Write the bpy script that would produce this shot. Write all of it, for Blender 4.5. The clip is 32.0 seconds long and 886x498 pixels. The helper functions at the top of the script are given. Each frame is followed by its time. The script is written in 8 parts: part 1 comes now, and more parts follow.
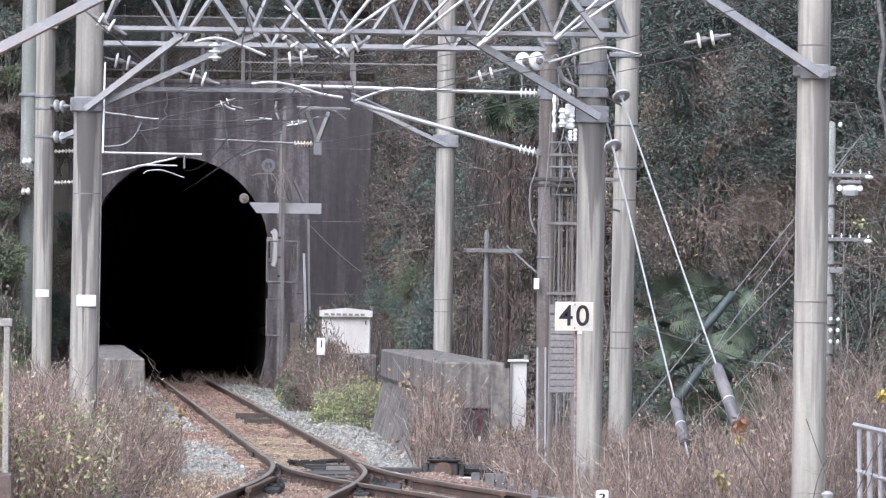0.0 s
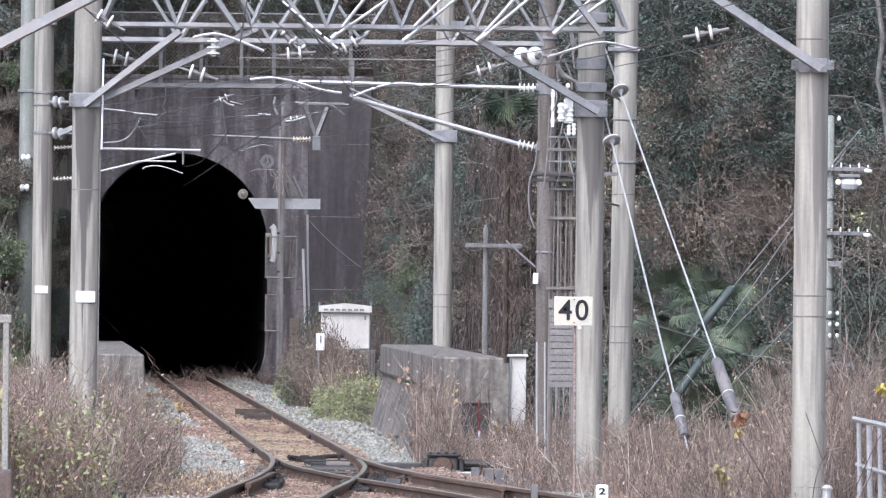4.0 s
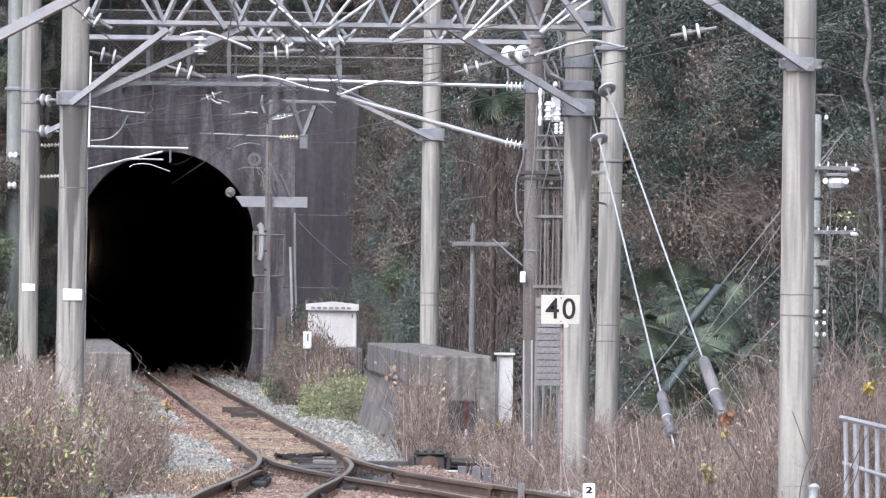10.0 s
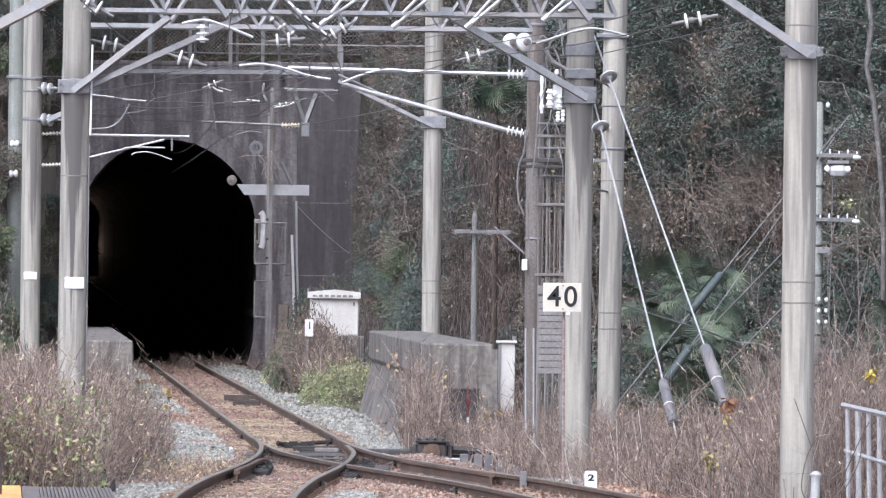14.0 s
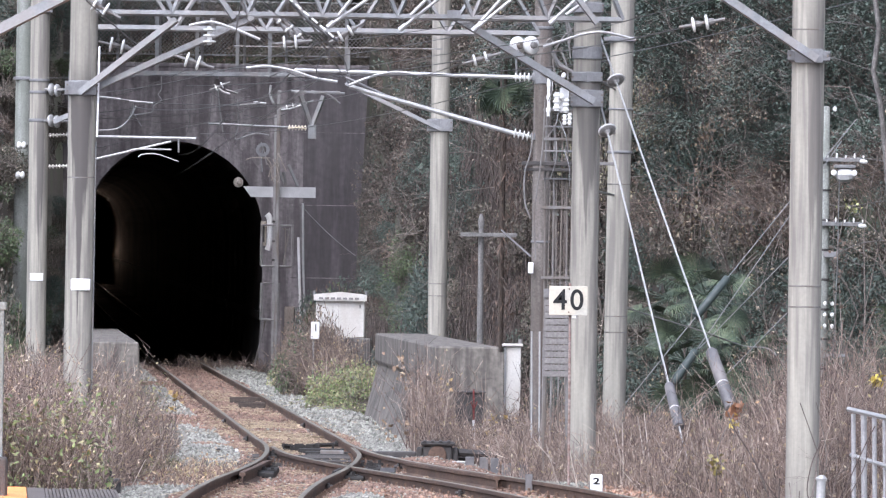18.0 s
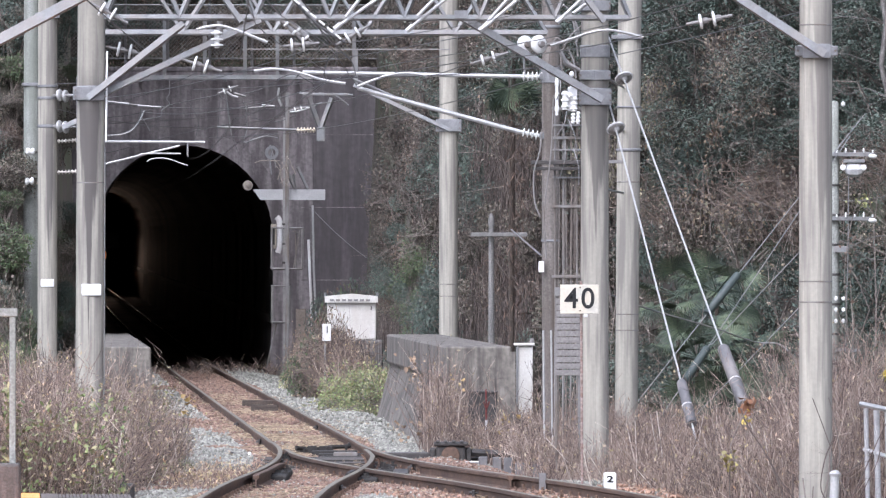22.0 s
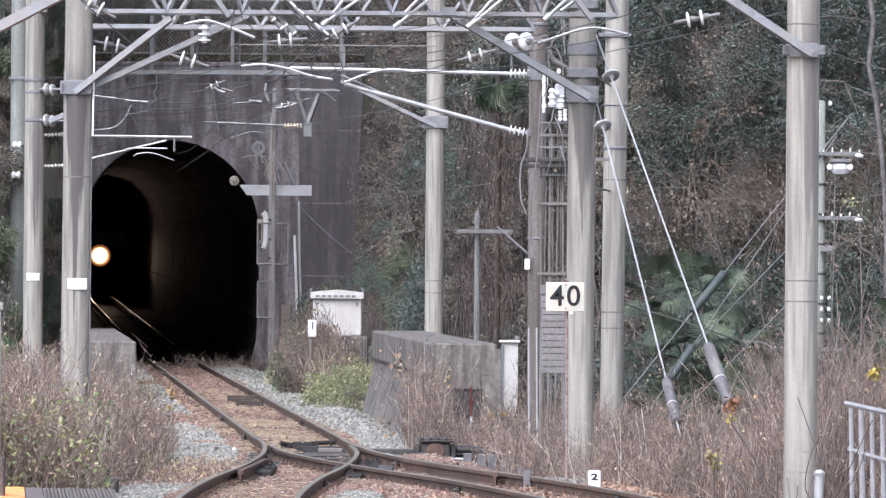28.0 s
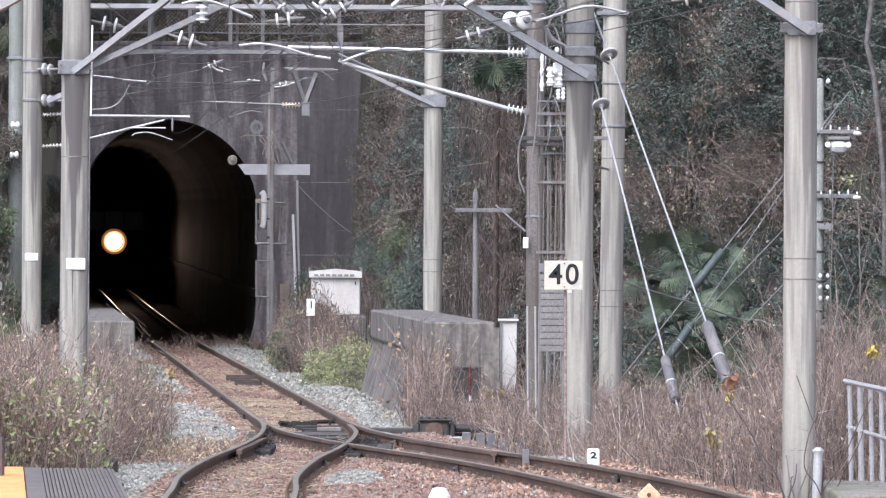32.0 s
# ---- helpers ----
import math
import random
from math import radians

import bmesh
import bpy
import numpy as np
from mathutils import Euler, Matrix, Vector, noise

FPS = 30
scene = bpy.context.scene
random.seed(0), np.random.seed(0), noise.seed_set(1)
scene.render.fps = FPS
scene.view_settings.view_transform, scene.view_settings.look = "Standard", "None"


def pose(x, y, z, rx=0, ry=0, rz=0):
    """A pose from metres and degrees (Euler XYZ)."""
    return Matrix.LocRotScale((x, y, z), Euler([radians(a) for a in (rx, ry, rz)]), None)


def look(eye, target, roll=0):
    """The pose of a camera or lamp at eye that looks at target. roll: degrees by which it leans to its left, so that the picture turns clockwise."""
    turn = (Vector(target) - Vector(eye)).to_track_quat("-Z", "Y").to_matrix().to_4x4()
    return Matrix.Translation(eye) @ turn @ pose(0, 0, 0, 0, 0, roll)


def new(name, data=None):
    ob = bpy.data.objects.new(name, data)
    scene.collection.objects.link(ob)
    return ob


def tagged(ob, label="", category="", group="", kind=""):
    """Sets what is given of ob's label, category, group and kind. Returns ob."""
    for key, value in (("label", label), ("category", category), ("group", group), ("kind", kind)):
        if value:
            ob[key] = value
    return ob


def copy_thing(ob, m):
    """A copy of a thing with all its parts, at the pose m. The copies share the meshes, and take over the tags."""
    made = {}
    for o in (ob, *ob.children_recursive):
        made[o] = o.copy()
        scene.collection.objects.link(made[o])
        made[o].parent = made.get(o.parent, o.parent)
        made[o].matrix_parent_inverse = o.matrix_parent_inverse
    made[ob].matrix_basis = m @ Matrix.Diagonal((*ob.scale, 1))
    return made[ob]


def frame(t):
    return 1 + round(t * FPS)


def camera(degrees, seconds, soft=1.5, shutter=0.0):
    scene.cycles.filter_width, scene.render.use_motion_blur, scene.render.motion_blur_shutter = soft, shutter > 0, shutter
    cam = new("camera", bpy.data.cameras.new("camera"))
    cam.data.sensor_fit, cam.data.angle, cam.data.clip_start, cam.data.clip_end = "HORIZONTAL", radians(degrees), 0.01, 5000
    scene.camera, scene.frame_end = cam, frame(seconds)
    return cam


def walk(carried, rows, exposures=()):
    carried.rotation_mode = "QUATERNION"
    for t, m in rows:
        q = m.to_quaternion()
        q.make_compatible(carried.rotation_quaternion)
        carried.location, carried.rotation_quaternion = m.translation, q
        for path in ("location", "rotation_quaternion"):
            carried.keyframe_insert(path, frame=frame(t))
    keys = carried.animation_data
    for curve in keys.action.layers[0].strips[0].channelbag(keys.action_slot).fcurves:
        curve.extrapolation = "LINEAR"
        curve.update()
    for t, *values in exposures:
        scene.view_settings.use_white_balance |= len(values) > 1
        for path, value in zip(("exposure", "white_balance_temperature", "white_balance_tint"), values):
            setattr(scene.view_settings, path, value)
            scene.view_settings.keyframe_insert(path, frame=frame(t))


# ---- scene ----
cam = camera(5.107, 32.0, soft=1.25)
EYE = (0.0, 0.0, 2.15)
# seconds, heading to the right, tilt up, roll, in degrees
VIEW = [
    (0, -0.0653, 0.2601, 0.811), (0.5, -0.0499, 0.2710, 0.799), (1, -0.0419, 0.2644, 0.620), (1.5, -0.0553, 0.2444, 0.469),
    (2, -0.0546, 0.2277, 0.516), (2.5, -0.0415, 0.2402, 0.587), (3, -0.0496, 0.2332, 0.658), (3.5, -0.0595, 0.2327, 0.637),
    (5.5, -0.0384, 0.2276, 0.684), (6, -0.0196, 0.2375, 0.698), (6.5, -0.0098, 0.2409, 0.698), (7, -0.0144, 0.2209, 0.705),
    (7.5, -0.0300, 0.2152, 0.773), (8, -0.0047, 0.2093, 0.635), (8.5, 0.0098, 0.1940, 0.710), (9, 0.0110, 0.1969, 0.635),
    (9.5, 0.0142, 0.2179, 0.671), (10, 0.0148, 0.2231, 0.713), (10.5, -0.0111, 0.2179, 0.752), (11, -0.0074, 0.2098, 0.748),
    (11.5, -0.0005, 0.2170, 0.725), (12, -0.0164, 0.2002, 0.716), (12.5, -0.0247, 0.1629, 0.757), (13, -0.0273, 0.1463, 0.817),
    (13.5, -0.0075, 0.1374, 0.797), (14, 0.0057, 0.1531, 0.659), (14.5, -0.0098, 0.1752, 0.697), (16.5, -0.0170, 0.1597, 0.838),
    (17, -0.0259, 0.1698, 0.861), (17.5, -0.0067, 0.1860, 0.831), (18, -0.0310, 0.1689, 0.857), (18.5, -0.0412, 0.1556, 0.693),
    (19, -0.0681, 0.1111, 0.194), (19.5, -0.0963, 0.1028, -0.150), (20, -0.1022, 0.0999, -0.099), (20.5, -0.0948, 0.1012, 0.068),
    (21, -0.1082, 0.1176, 0.167), (21.5, -0.1231, 0.1608, 0.189), (22, -0.0907, 0.1704, 0.060), (22.5, -0.0858, 0.1471, 0.114),
    (23, -0.0832, 0.1357, 0.192), (23.5, -0.0730, 0.1309, 0.203), (24, -0.0481, 0.1308, 0.194), (24.5, -0.0281, 0.1159, 0.194),
    (25, -0.0378, 0.1017, 0.208), (25.5, -0.0281, 0.1060, 0.191), (27.5, 0.0000, 0.1510, 0.327), (28, -0.0100, 0.1515, 0.456),
    (28.5, -0.0128, 0.1198, 0.481), (29, 0.0020, 0.1183, 0.394), (29.5, -0.0181, 0.0936, 0.395), (30, 0.0014, 0.0860, 0.355),
    (30.5, 0.0026, 0.0824, 0.326), (31, -0.0215, 0.0666, 0.317), (31.5, -0.0064, 0.0448, 0.309), (32, -0.0002, 0.0294, 0.302),
]

def aim(yaw, tilt):
    return (EYE[0] + math.tan(radians(yaw)) * 100, EYE[1] + 100, EYE[2] + math.tan(radians(tilt)) * 100)


walk(cam, [(t, look(EYE, aim(yaw, tilt), roll)) for t, yaw, tilt, roll in VIEW], exposures=[(0, 1.76, 5720, 15), (32, 1.76, 5780, 16)])

# ---- light: an overcast day ----
world = bpy.data.worlds.new("world")
scene.world = world
world.use_nodes = True
wn = world.node_tree.nodes
sky = wn.new("ShaderNodeTexSky")
sky.sky_type, sky.sun_disc = "NISHITA", False
sky.sun_elevation, sky.sun_rotation = radians(48), radians(205)
sky.dust_density, sky.air_density, sky.ozone_density = 4.0, 1.0, 0.6
cloud = wn.new("ShaderNodeHueSaturation")
cloud.inputs["Saturation"].default_value = 0.35
world.node_tree.links.new(sky.outputs[0], cloud.inputs["Color"])
world.node_tree.links.new(cloud.outputs[0], wn["Background"].inputs[0])
wn["Background"].inputs[1].default_value = 0.1
sun = new("sun", bpy.data.lights.new("sun", "SUN"))
sun.data.energy, sun.data.angle, sun.data.color = 0.75, radians(70), (1.0, 0.98, 0.96)
sun.matrix_basis = look((-12, -25, 34), (0, 0, 0))


# ---- building helpers ----
ORG = {}


def thing(name, at, label="", category="", group="", kind=""):
    ob = tagged(new(name), label, category, group, kind)
    ob.location = at
    ob.empty_display_size = 0.2
    ORG[ob.name] = Vector(at)
    return ob


def part(name, bm, material, parent=None, label="", smooth=False):
    """One mesh, given in world metres, as a part of a thing or of a part."""
    me = bpy.data.meshes.new(name)
    org = ORG[parent.name] if parent else Vector()
    if isinstance(bm, tuple):
        me.from_pydata([(v[0] - org[0], v[1] - org[1], v[2] - org[2]) for v in bm[0]], [], bm[1])
    else:
        bmesh.ops.translate(bm, verts=bm.verts, vec=-org)
        bmesh.ops.recalc_face_normals(bm, faces=bm.faces)
        bm.to_mesh(me)
        bm.free()
    if smooth:
        me.polygons.foreach_set("use_smooth", [True] * len(me.polygons))
    me.materials.append(material)
    ob = new(name, me)
    if label:
        ob["label"] = label
    if parent:
        ob.parent = parent
    ORG[ob.name] = org
    return ob


def whole(name, bm, material, label, category, group="", kind="", smooth=False):
    return tagged(part(name, bm, material, None, "", smooth), label, category, group, kind)


def share(name, me, parent, at, rz=0.0):
    ob = new(name, me)
    ob.parent = parent
    ob.location = Vector(at) - ORG[parent.name]
    ob.rotation_euler[2] = rz
    return ob


def box(bm, x0, x1, y0, y1, z0, z1, bevel=0.0):
    vs = [bm.verts.new((x, y, z)) for z in (z0, z1) for x, y in ((x0, y0), (x1, y0), (x1, y1), (x0, y1))]
    fs = [bm.faces.new([vs[i] for i in f]) for f in ((0, 3, 2, 1), (4, 5, 6, 7), (0, 1, 5, 4), (1, 2, 6, 5), (2, 3, 7, 6), (3, 0, 4, 7))]
    if bevel:
        edges = list({e for f in fs for e in f.edges})
        bmesh.ops.bevel(bm, geom=edges, offset=bevel, segments=2, affect="EDGES", profile=0.5)
    return bm


def block(x0, x1, y0, y1, z0, z1, bevel=0.0):
    return box(bmesh.new(), x0, x1, y0, y1, z0, z1, bevel)


def rod(bm, a, b, r, r2=None, seg=8):
    """A round bar from a to b."""
    a, b = Vector(a), Vector(b)
    r2 = r if r2 is None else r2
    w = (b - a).normalized()
    u = w.cross(Vector((0, 0, 1)) if abs(w.z) < 0.9 else Vector((1, 0, 0))).normalized()
    v = w.cross(u)
    rings = []
    for c, q in ((a, r), (b, r2)):
        rings.append([bm.verts.new(c + (u * math.cos(k * math.tau / seg) + v * math.sin(k * math.tau / seg)) * q) for k in range(seg)])
    for k in range(seg):
        bm.faces.new((rings[0][k], rings[0][(k + 1) % seg], rings[1][(k + 1) % seg], rings[1][k]))
    bm.faces.new(rings[0][::-1])
    bm.faces.new(rings[1])
    return bm


def cable(bm, pts, r, seg=6, curved=False):
    """A bent round bar along the points, in one piece; curved: rounded between them."""
    pts = [Vector(p) for p in pts]
    if curved and len(pts) > 2:
        ext = [pts[0] * 2 - pts[1]] + pts + [pts[-1] * 2 - pts[-2]]
        fine_pts = []
        for a, b, c, d in zip(ext, ext[1:], ext[2:], ext[3:]):
            for k in range(5):
                s = k / 5
                fine_pts.append(0.5 * (2 * b + (c - a) * s + (2 * a - 5 * b + 4 * c - d) * s * s + (3 * b - a - 3 * c + d) * s**3))
        pts = fine_pts + [pts[-1]]
    rings, u = [], None
    for i, p in enumerate(pts):
        d = (pts[min(i + 1, len(pts) - 1)] - pts[max(i - 1, 0)]).normalized()
        if u is None:
            u = d.cross(Vector((0, 0, 1)) if abs(d.z) < 0.9 else Vector((1, 0, 0)))
        u = (u - d * u.dot(d)).normalized()
        v = d.cross(u)
        rings.append([bm.verts.new(p + (u * math.cos(k * math.tau / seg) + v * math.sin(k * math.tau / seg)) * r) for k in range(seg)])
    for p, q in zip(rings, rings[1:]):
        for k in range(seg):
            bm.faces.new((p[k], p[(k + 1) % seg], q[(k + 1) % seg], q[k]))
    bm.faces.new(rings[0][::-1])
    bm.faces.new(rings[-1])
    return bm


def angle_iron(bm, a, b, w, t=0.012, up=(0, 0.14, 0.99)):
    """An L-shaped bar of leg w from a to b, one leg to the front, the other below."""
    a, b = Vector(a), Vector(b)
    if b.x > a.x:
        a, b = b, a
    d = (b - a).normalized()
    s = d.cross(Vector(up))
    s = s.normalized() if s.length > 0.01 else Vector((1, 0, 0))
    n = s.cross(d).normalized()
    sec = [(0, 0), (w, 0), (w, t), (t, t), (t, w), (0, w)]
    p, q = [[bm.verts.new(o + s * (x - w / 2) + n * (y - w / 2)) for x, y in sec] for o in (a, b)]
    for k in range(6):
        bm.faces.new((p[k], p[(k + 1) % 6], q[(k + 1) % 6], q[k]))
    for ring in (p[::-1], q):
        for f in ((0, 1, 2, 3), (0, 3, 4, 5)):
            bm.faces.new([ring[i] for i in f])
    return bm


def turned(bm, base, axis, profile, seg=14, ring=False):
    """A turned body: profile holds (distance along the axis, radius)."""
    base, w = Vector(base), Vector(axis).normalized()
    u = w.cross(Vector((0, 0, 1)) if abs(w.z) < 0.9 else Vector((1, 0, 0))).normalized()
    v = w.cross(u)
    rings = [[bm.verts.new(base + w * h + (u * math.cos(k * math.tau / seg) + v * math.sin(k * math.tau / seg)) * max(r, 0.0005)) for k in range(seg)] for h, r in profile]
    for p, q in zip(rings, rings[1:]):
        for k in range(seg):
            bm.faces.new((p[k], p[(k + 1) % seg], q[(k + 1) % seg], q[k]))
    if ring:
        for k in range(seg):
            bm.faces.new((rings[-1][k], rings[-1][(k + 1) % seg], rings[0][(k + 1) % seg], rings[0][k]))
        return bm
    bm.faces.new(rings[0][::-1])
    bm.faces.new(rings[-1])
    return bm


def sag(a, b, drop, n=10):
    a, b = Vector(a), Vector(b)
    return [a.lerp(b, i / n) - Vector((0, 0, drop * 4 * (i / n) * (1 - i / n))) for i in range(n + 1)]


# ---- materials ----
def surface(name, c1, c2, scale=4.0, rough=0.8, metal=0.0, bump=0.2, stretch=(1, 1, 1), stain=None, stain_scale=(0.8, 0.8, 0.8), stain_amount=0.5, fine=40.0, island=0.0, per_object=0.0, stripe=None, grit=0.4):
    m = bpy.data.materials.new(name)
    m.use_nodes = True
    n, l = m.node_tree.nodes, m.node_tree.links
    b = n["Principled BSDF"]
    tc = n.new("ShaderNodeTexCoord")
    mp = n.new("ShaderNodeMapping")
    mp.inputs["Scale"].default_value = stretch
    l.new(tc.outputs["Object"], mp.inputs[0])
    big = n.new("ShaderNodeTexNoise")
    big.inputs["Scale"].default_value, big.inputs["Detail"].default_value, big.inputs["Roughness"].default_value = scale, 6, 0.65
    l.new(mp.outputs[0], big.inputs["Vector"])
    small = n.new("ShaderNodeTexNoise")
    small.inputs["Scale"].default_value, small.inputs["Detail"].default_value = fine, 4
    l.new(tc.outputs["Object"], small.inputs["Vector"])
    ramp = n.new("ShaderNodeMapRange")
    ramp.inputs[1].default_value, ramp.inputs[2].default_value = 0.3, 0.7
    l.new(big.outputs[0], ramp.inputs[0])
    mix = n.new("ShaderNodeMix")
    mix.data_type = "RGBA"
    mix.inputs[6].default_value, mix.inputs[7].default_value = (*c1, 1), (*c2, 1)
    l.new(ramp.outputs[0], mix.inputs[0])
    out = mix.outputs[2]
    grain = n.new("ShaderNodeMix")
    grain.data_type, grain.blend_type = "RGBA", "OVERLAY"
    grain.inputs[0].default_value = grit
    wide = n.new("ShaderNodeMapRange")
    wide.inputs[1].default_value, wide.inputs[2].default_value, wide.inputs[3].default_value, wide.inputs[4].default_value = 0.3, 0.7, 0.12, 0.88
    l.new(small.outputs[0], wide.inputs[0])
    l.new(out, grain.inputs[6])
    l.new(wide.outputs[0], grain.inputs[7])
    out = grain.outputs[2]
    if stain:
        m2 = n.new("ShaderNodeMapping")
        m2.inputs["Scale"].default_value, m2.inputs["Location"].default_value = stain_scale, (3.1, 1.7, 0.4)
        l.new(tc.outputs["Object"], m2.inputs[0])
        st = n.new("ShaderNodeTexNoise")
        st.inputs["Scale"].default_value, st.inputs["Detail"].default_value = 1.0, 5
        l.new(m2.outputs[0], st.inputs["Vector"])
        r2 = n.new("ShaderNodeMapRange")
        r2.inputs[1].default_value, r2.inputs[2].default_value, r2.inputs[4].default_value = 0.43, 0.60, stain_amount
        l.new(st.outputs[0], r2.inputs[0])
        mx = n.new("ShaderNodeMix")
        mx.data_type = "RGBA"
        mx.inputs[7].default_value = (*stain, 1)
        l.new(r2.outputs[0], mx.inputs[0])
        l.new(out, mx.inputs[6])
        out = mx.outputs[2]
    if stripe:
        half, offset, colour, amount, tip, top = stripe
        sx = n.new("ShaderNodeSeparateXYZ")
        l.new(tc.outputs["Object"], sx.inputs[0])
        wobble = n.new("ShaderNodeMath")
        wobble.operation = "MULTIPLY_ADD"
        l.new(big.outputs[0], wobble.inputs[0])
        wobble.inputs[1].default_value, wobble.inputs[2].default_value = 0.24, -0.12 - offset
        add = n.new("ShaderNodeMath")
        l.new(sx.outputs[0], add.inputs[0])
        l.new(wobble.outputs[0], add.inputs[1])
        ab = n.new("ShaderNodeMath")
        ab.operation = "ABSOLUTE"
        l.new(add.outputs[0], ab.inputs[0])
        # the stain narrows from its top down to its tip
        taper = n.new("ShaderNodeMapRange")
        taper.inputs[1].default_value, taper.inputs[2].default_value, taper.inputs[3].default_value, taper.inputs[4].default_value = tip, top, 0.0, half
        l.new(sx.outputs[2], taper.inputs[0])
        over = n.new("ShaderNodeMath")
        over.operation = "SUBTRACT"
        l.new(ab.outputs[0], over.inputs[0])
        l.new(taper.outputs[0], over.inputs[1])
        mk = n.new("ShaderNodeMapRange")
        mk.inputs[1].default_value, mk.inputs[2].default_value, mk.inputs[3].default_value, mk.inputs[4].default_value = -0.012, 0.008, amount, 0.0
        l.new(over.outputs[0], mk.inputs[0])
        cut = n.new("ShaderNodeMapRange")
        cut.inputs[1].default_value, cut.inputs[2].default_value, cut.inputs[3].default_value, cut.inputs[4].default_value = top + 0.1, top + 0.6, 1.0, 0.35
        l.new(sx.outputs[2], cut.inputs[0])
        both = n.new("ShaderNodeMath")
        both.operation = "MULTIPLY"
        l.new(mk.outputs[0], both.inputs[0])
        l.new(cut.outputs[0], both.inputs[1])
        mk = both
        ms = n.new("ShaderNodeMix")
        ms.data_type = "RGBA"
        ms.inputs[7].default_value = (*colour, 1)
        l.new(mk.outputs[0], ms.inputs[0])
        l.new(out, ms.inputs[6])
        out = ms.outputs[2]
    for amount, node, socket in ((island, "ShaderNodeNewGeometry", "Random Per Island"), (per_object, "ShaderNodeObjectInfo", "Random")):
        if amount:
            g = n.new(node)
            mr = n.new("ShaderNodeMapRange")
            mr.inputs[3].default_value, mr.inputs[4].default_value = 1 - amount, 1 + amount
            l.new(g.outputs[socket], mr.inputs[0])
            hs = n.new("ShaderNodeHueSaturation")
            l.new(mr.outputs[0], hs.inputs["Value"])
            l.new(out, hs.inputs["Color"])
            out = hs.outputs[0]
    l.new(out, b.inputs["Base Color"])
    b.inputs["Metallic"].default_value = metal
    rr = n.new("ShaderNodeMapRange")
    rr.inputs[3].default_value, rr.inputs[4].default_value = max(rough - 0.12, 0.05), min(rough + 0.12, 1)
    l.new(small.outputs[0], rr.inputs[0])
    l.new(rr.outputs[0], b.inputs["Roughness"])
    if bump:
        bp = n.new("ShaderNodeBump")
        bp.inputs["Strength"].default_value, bp.inputs["Distance"].default_value = bump, 0.02
        l.new(small.outputs[0], bp.inputs["Height"])
        l.new(bp.outputs[0], b.inputs["Normal"])
    return m


def foliage(name, colours, rough=0.55, spread=0.35):
    """Leaves: every leaf takes one of the colours."""
    m = bpy.data.materials.new(name)
    m.use_nodes = True
    n, l = m.node_tree.nodes, m.node_tree.links
    b = n["Principled BSDF"]
    g = n.new("ShaderNodeNewGeometry")
    cr = n.new("ShaderNodeValToRGB")
    cr.color_ramp.interpolation = "LINEAR"
    el = cr.color_ramp.elements
    while len(el) < len(colours):
        el.new(0.5)
    for i, c in enumerate(colours):
        el[i].position, el[i].color = i / max(1, len(colours) - 1), (*c, 1)
    l.new(g.outputs["Random Per Island"], cr.inputs[0])
    oi = n.new("ShaderNodeObjectInfo")
    mr = n.new("ShaderNodeMapRange")
    mr.inputs[3].default_value, mr.inputs[4].default_value = 1 - spread, 1 + spread
    l.new(oi.outputs["Random"], mr.inputs[0])
    hs = n.new("ShaderNodeHueSaturation")
    l.new(mr.outputs[0], hs.inputs["Value"])
    l.new(cr.outputs[0], hs.inputs["Color"])
    tc = n.new("ShaderNodeTexCoord")
    nz = n.new("ShaderNodeTexNoise")
    nz.inputs["Scale"].default_value = 14
    l.new(tc.outputs["Object"], nz.inputs["Vector"])
    mx = n.new("ShaderNodeMix")
    mx.data_type, mx.blend_type = "RGBA", "OVERLAY"
    mx.inputs[0].default_value = 0.4
    l.new(hs.outputs[0], mx.inputs[6])
    l.new(nz.outputs[0], mx.inputs[7])
    broad = n.new("ShaderNodeTexNoise")
    broad.inputs["Scale"].default_value, broad.inputs["Detail"].default_value = 1.1, 3
    l.new(tc.outputs["Object"], broad.inputs["Vector"])
    spread_out = n.new("ShaderNodeMapRange")
    spread_out.inputs[1].default_value, spread_out.inputs[2].default_value, spread_out.inputs[3].default_value, spread_out.inputs[4].default_value = 0.32, 0.68, 0.68, 1.32
    l.new(broad.outputs[0], spread_out.inputs[0])
    tone = n.new("ShaderNodeHueSaturation")
    l.new(spread_out.outputs[0], tone.inputs["Value"])
    l.new(mx.outputs[2], tone.inputs["Color"])
    l.new(tone.outputs[0], b.inputs["Base Color"])
    b.inputs["Roughness"].default_value = rough
    return m


def glow(name, colour, strength):
    m = bpy.data.materials.new(name)
    m.use_nodes = True
    b = m.node_tree.nodes["Principled BSDF"]
    b.inputs["Base Color"].default_value = (*colour, 1)
    b.inputs["Emission Color"].default_value, b.inputs["Emission Strength"].default_value = (*colour, 1), strength
    return m


def pole_concrete(name, stripe=None):
    return surface(name, (0.225, 0.212, 0.186), (0.375, 0.355, 0.302), 1.3, 0.9, bump=0.1, stretch=(7, 7, 0.3), stain=(0.14, 0.127, 0.12), stain_scale=(15, 15, 0.8), stain_amount=0.6, per_object=0.06, fine=28, stripe=stripe, grit=0.09)


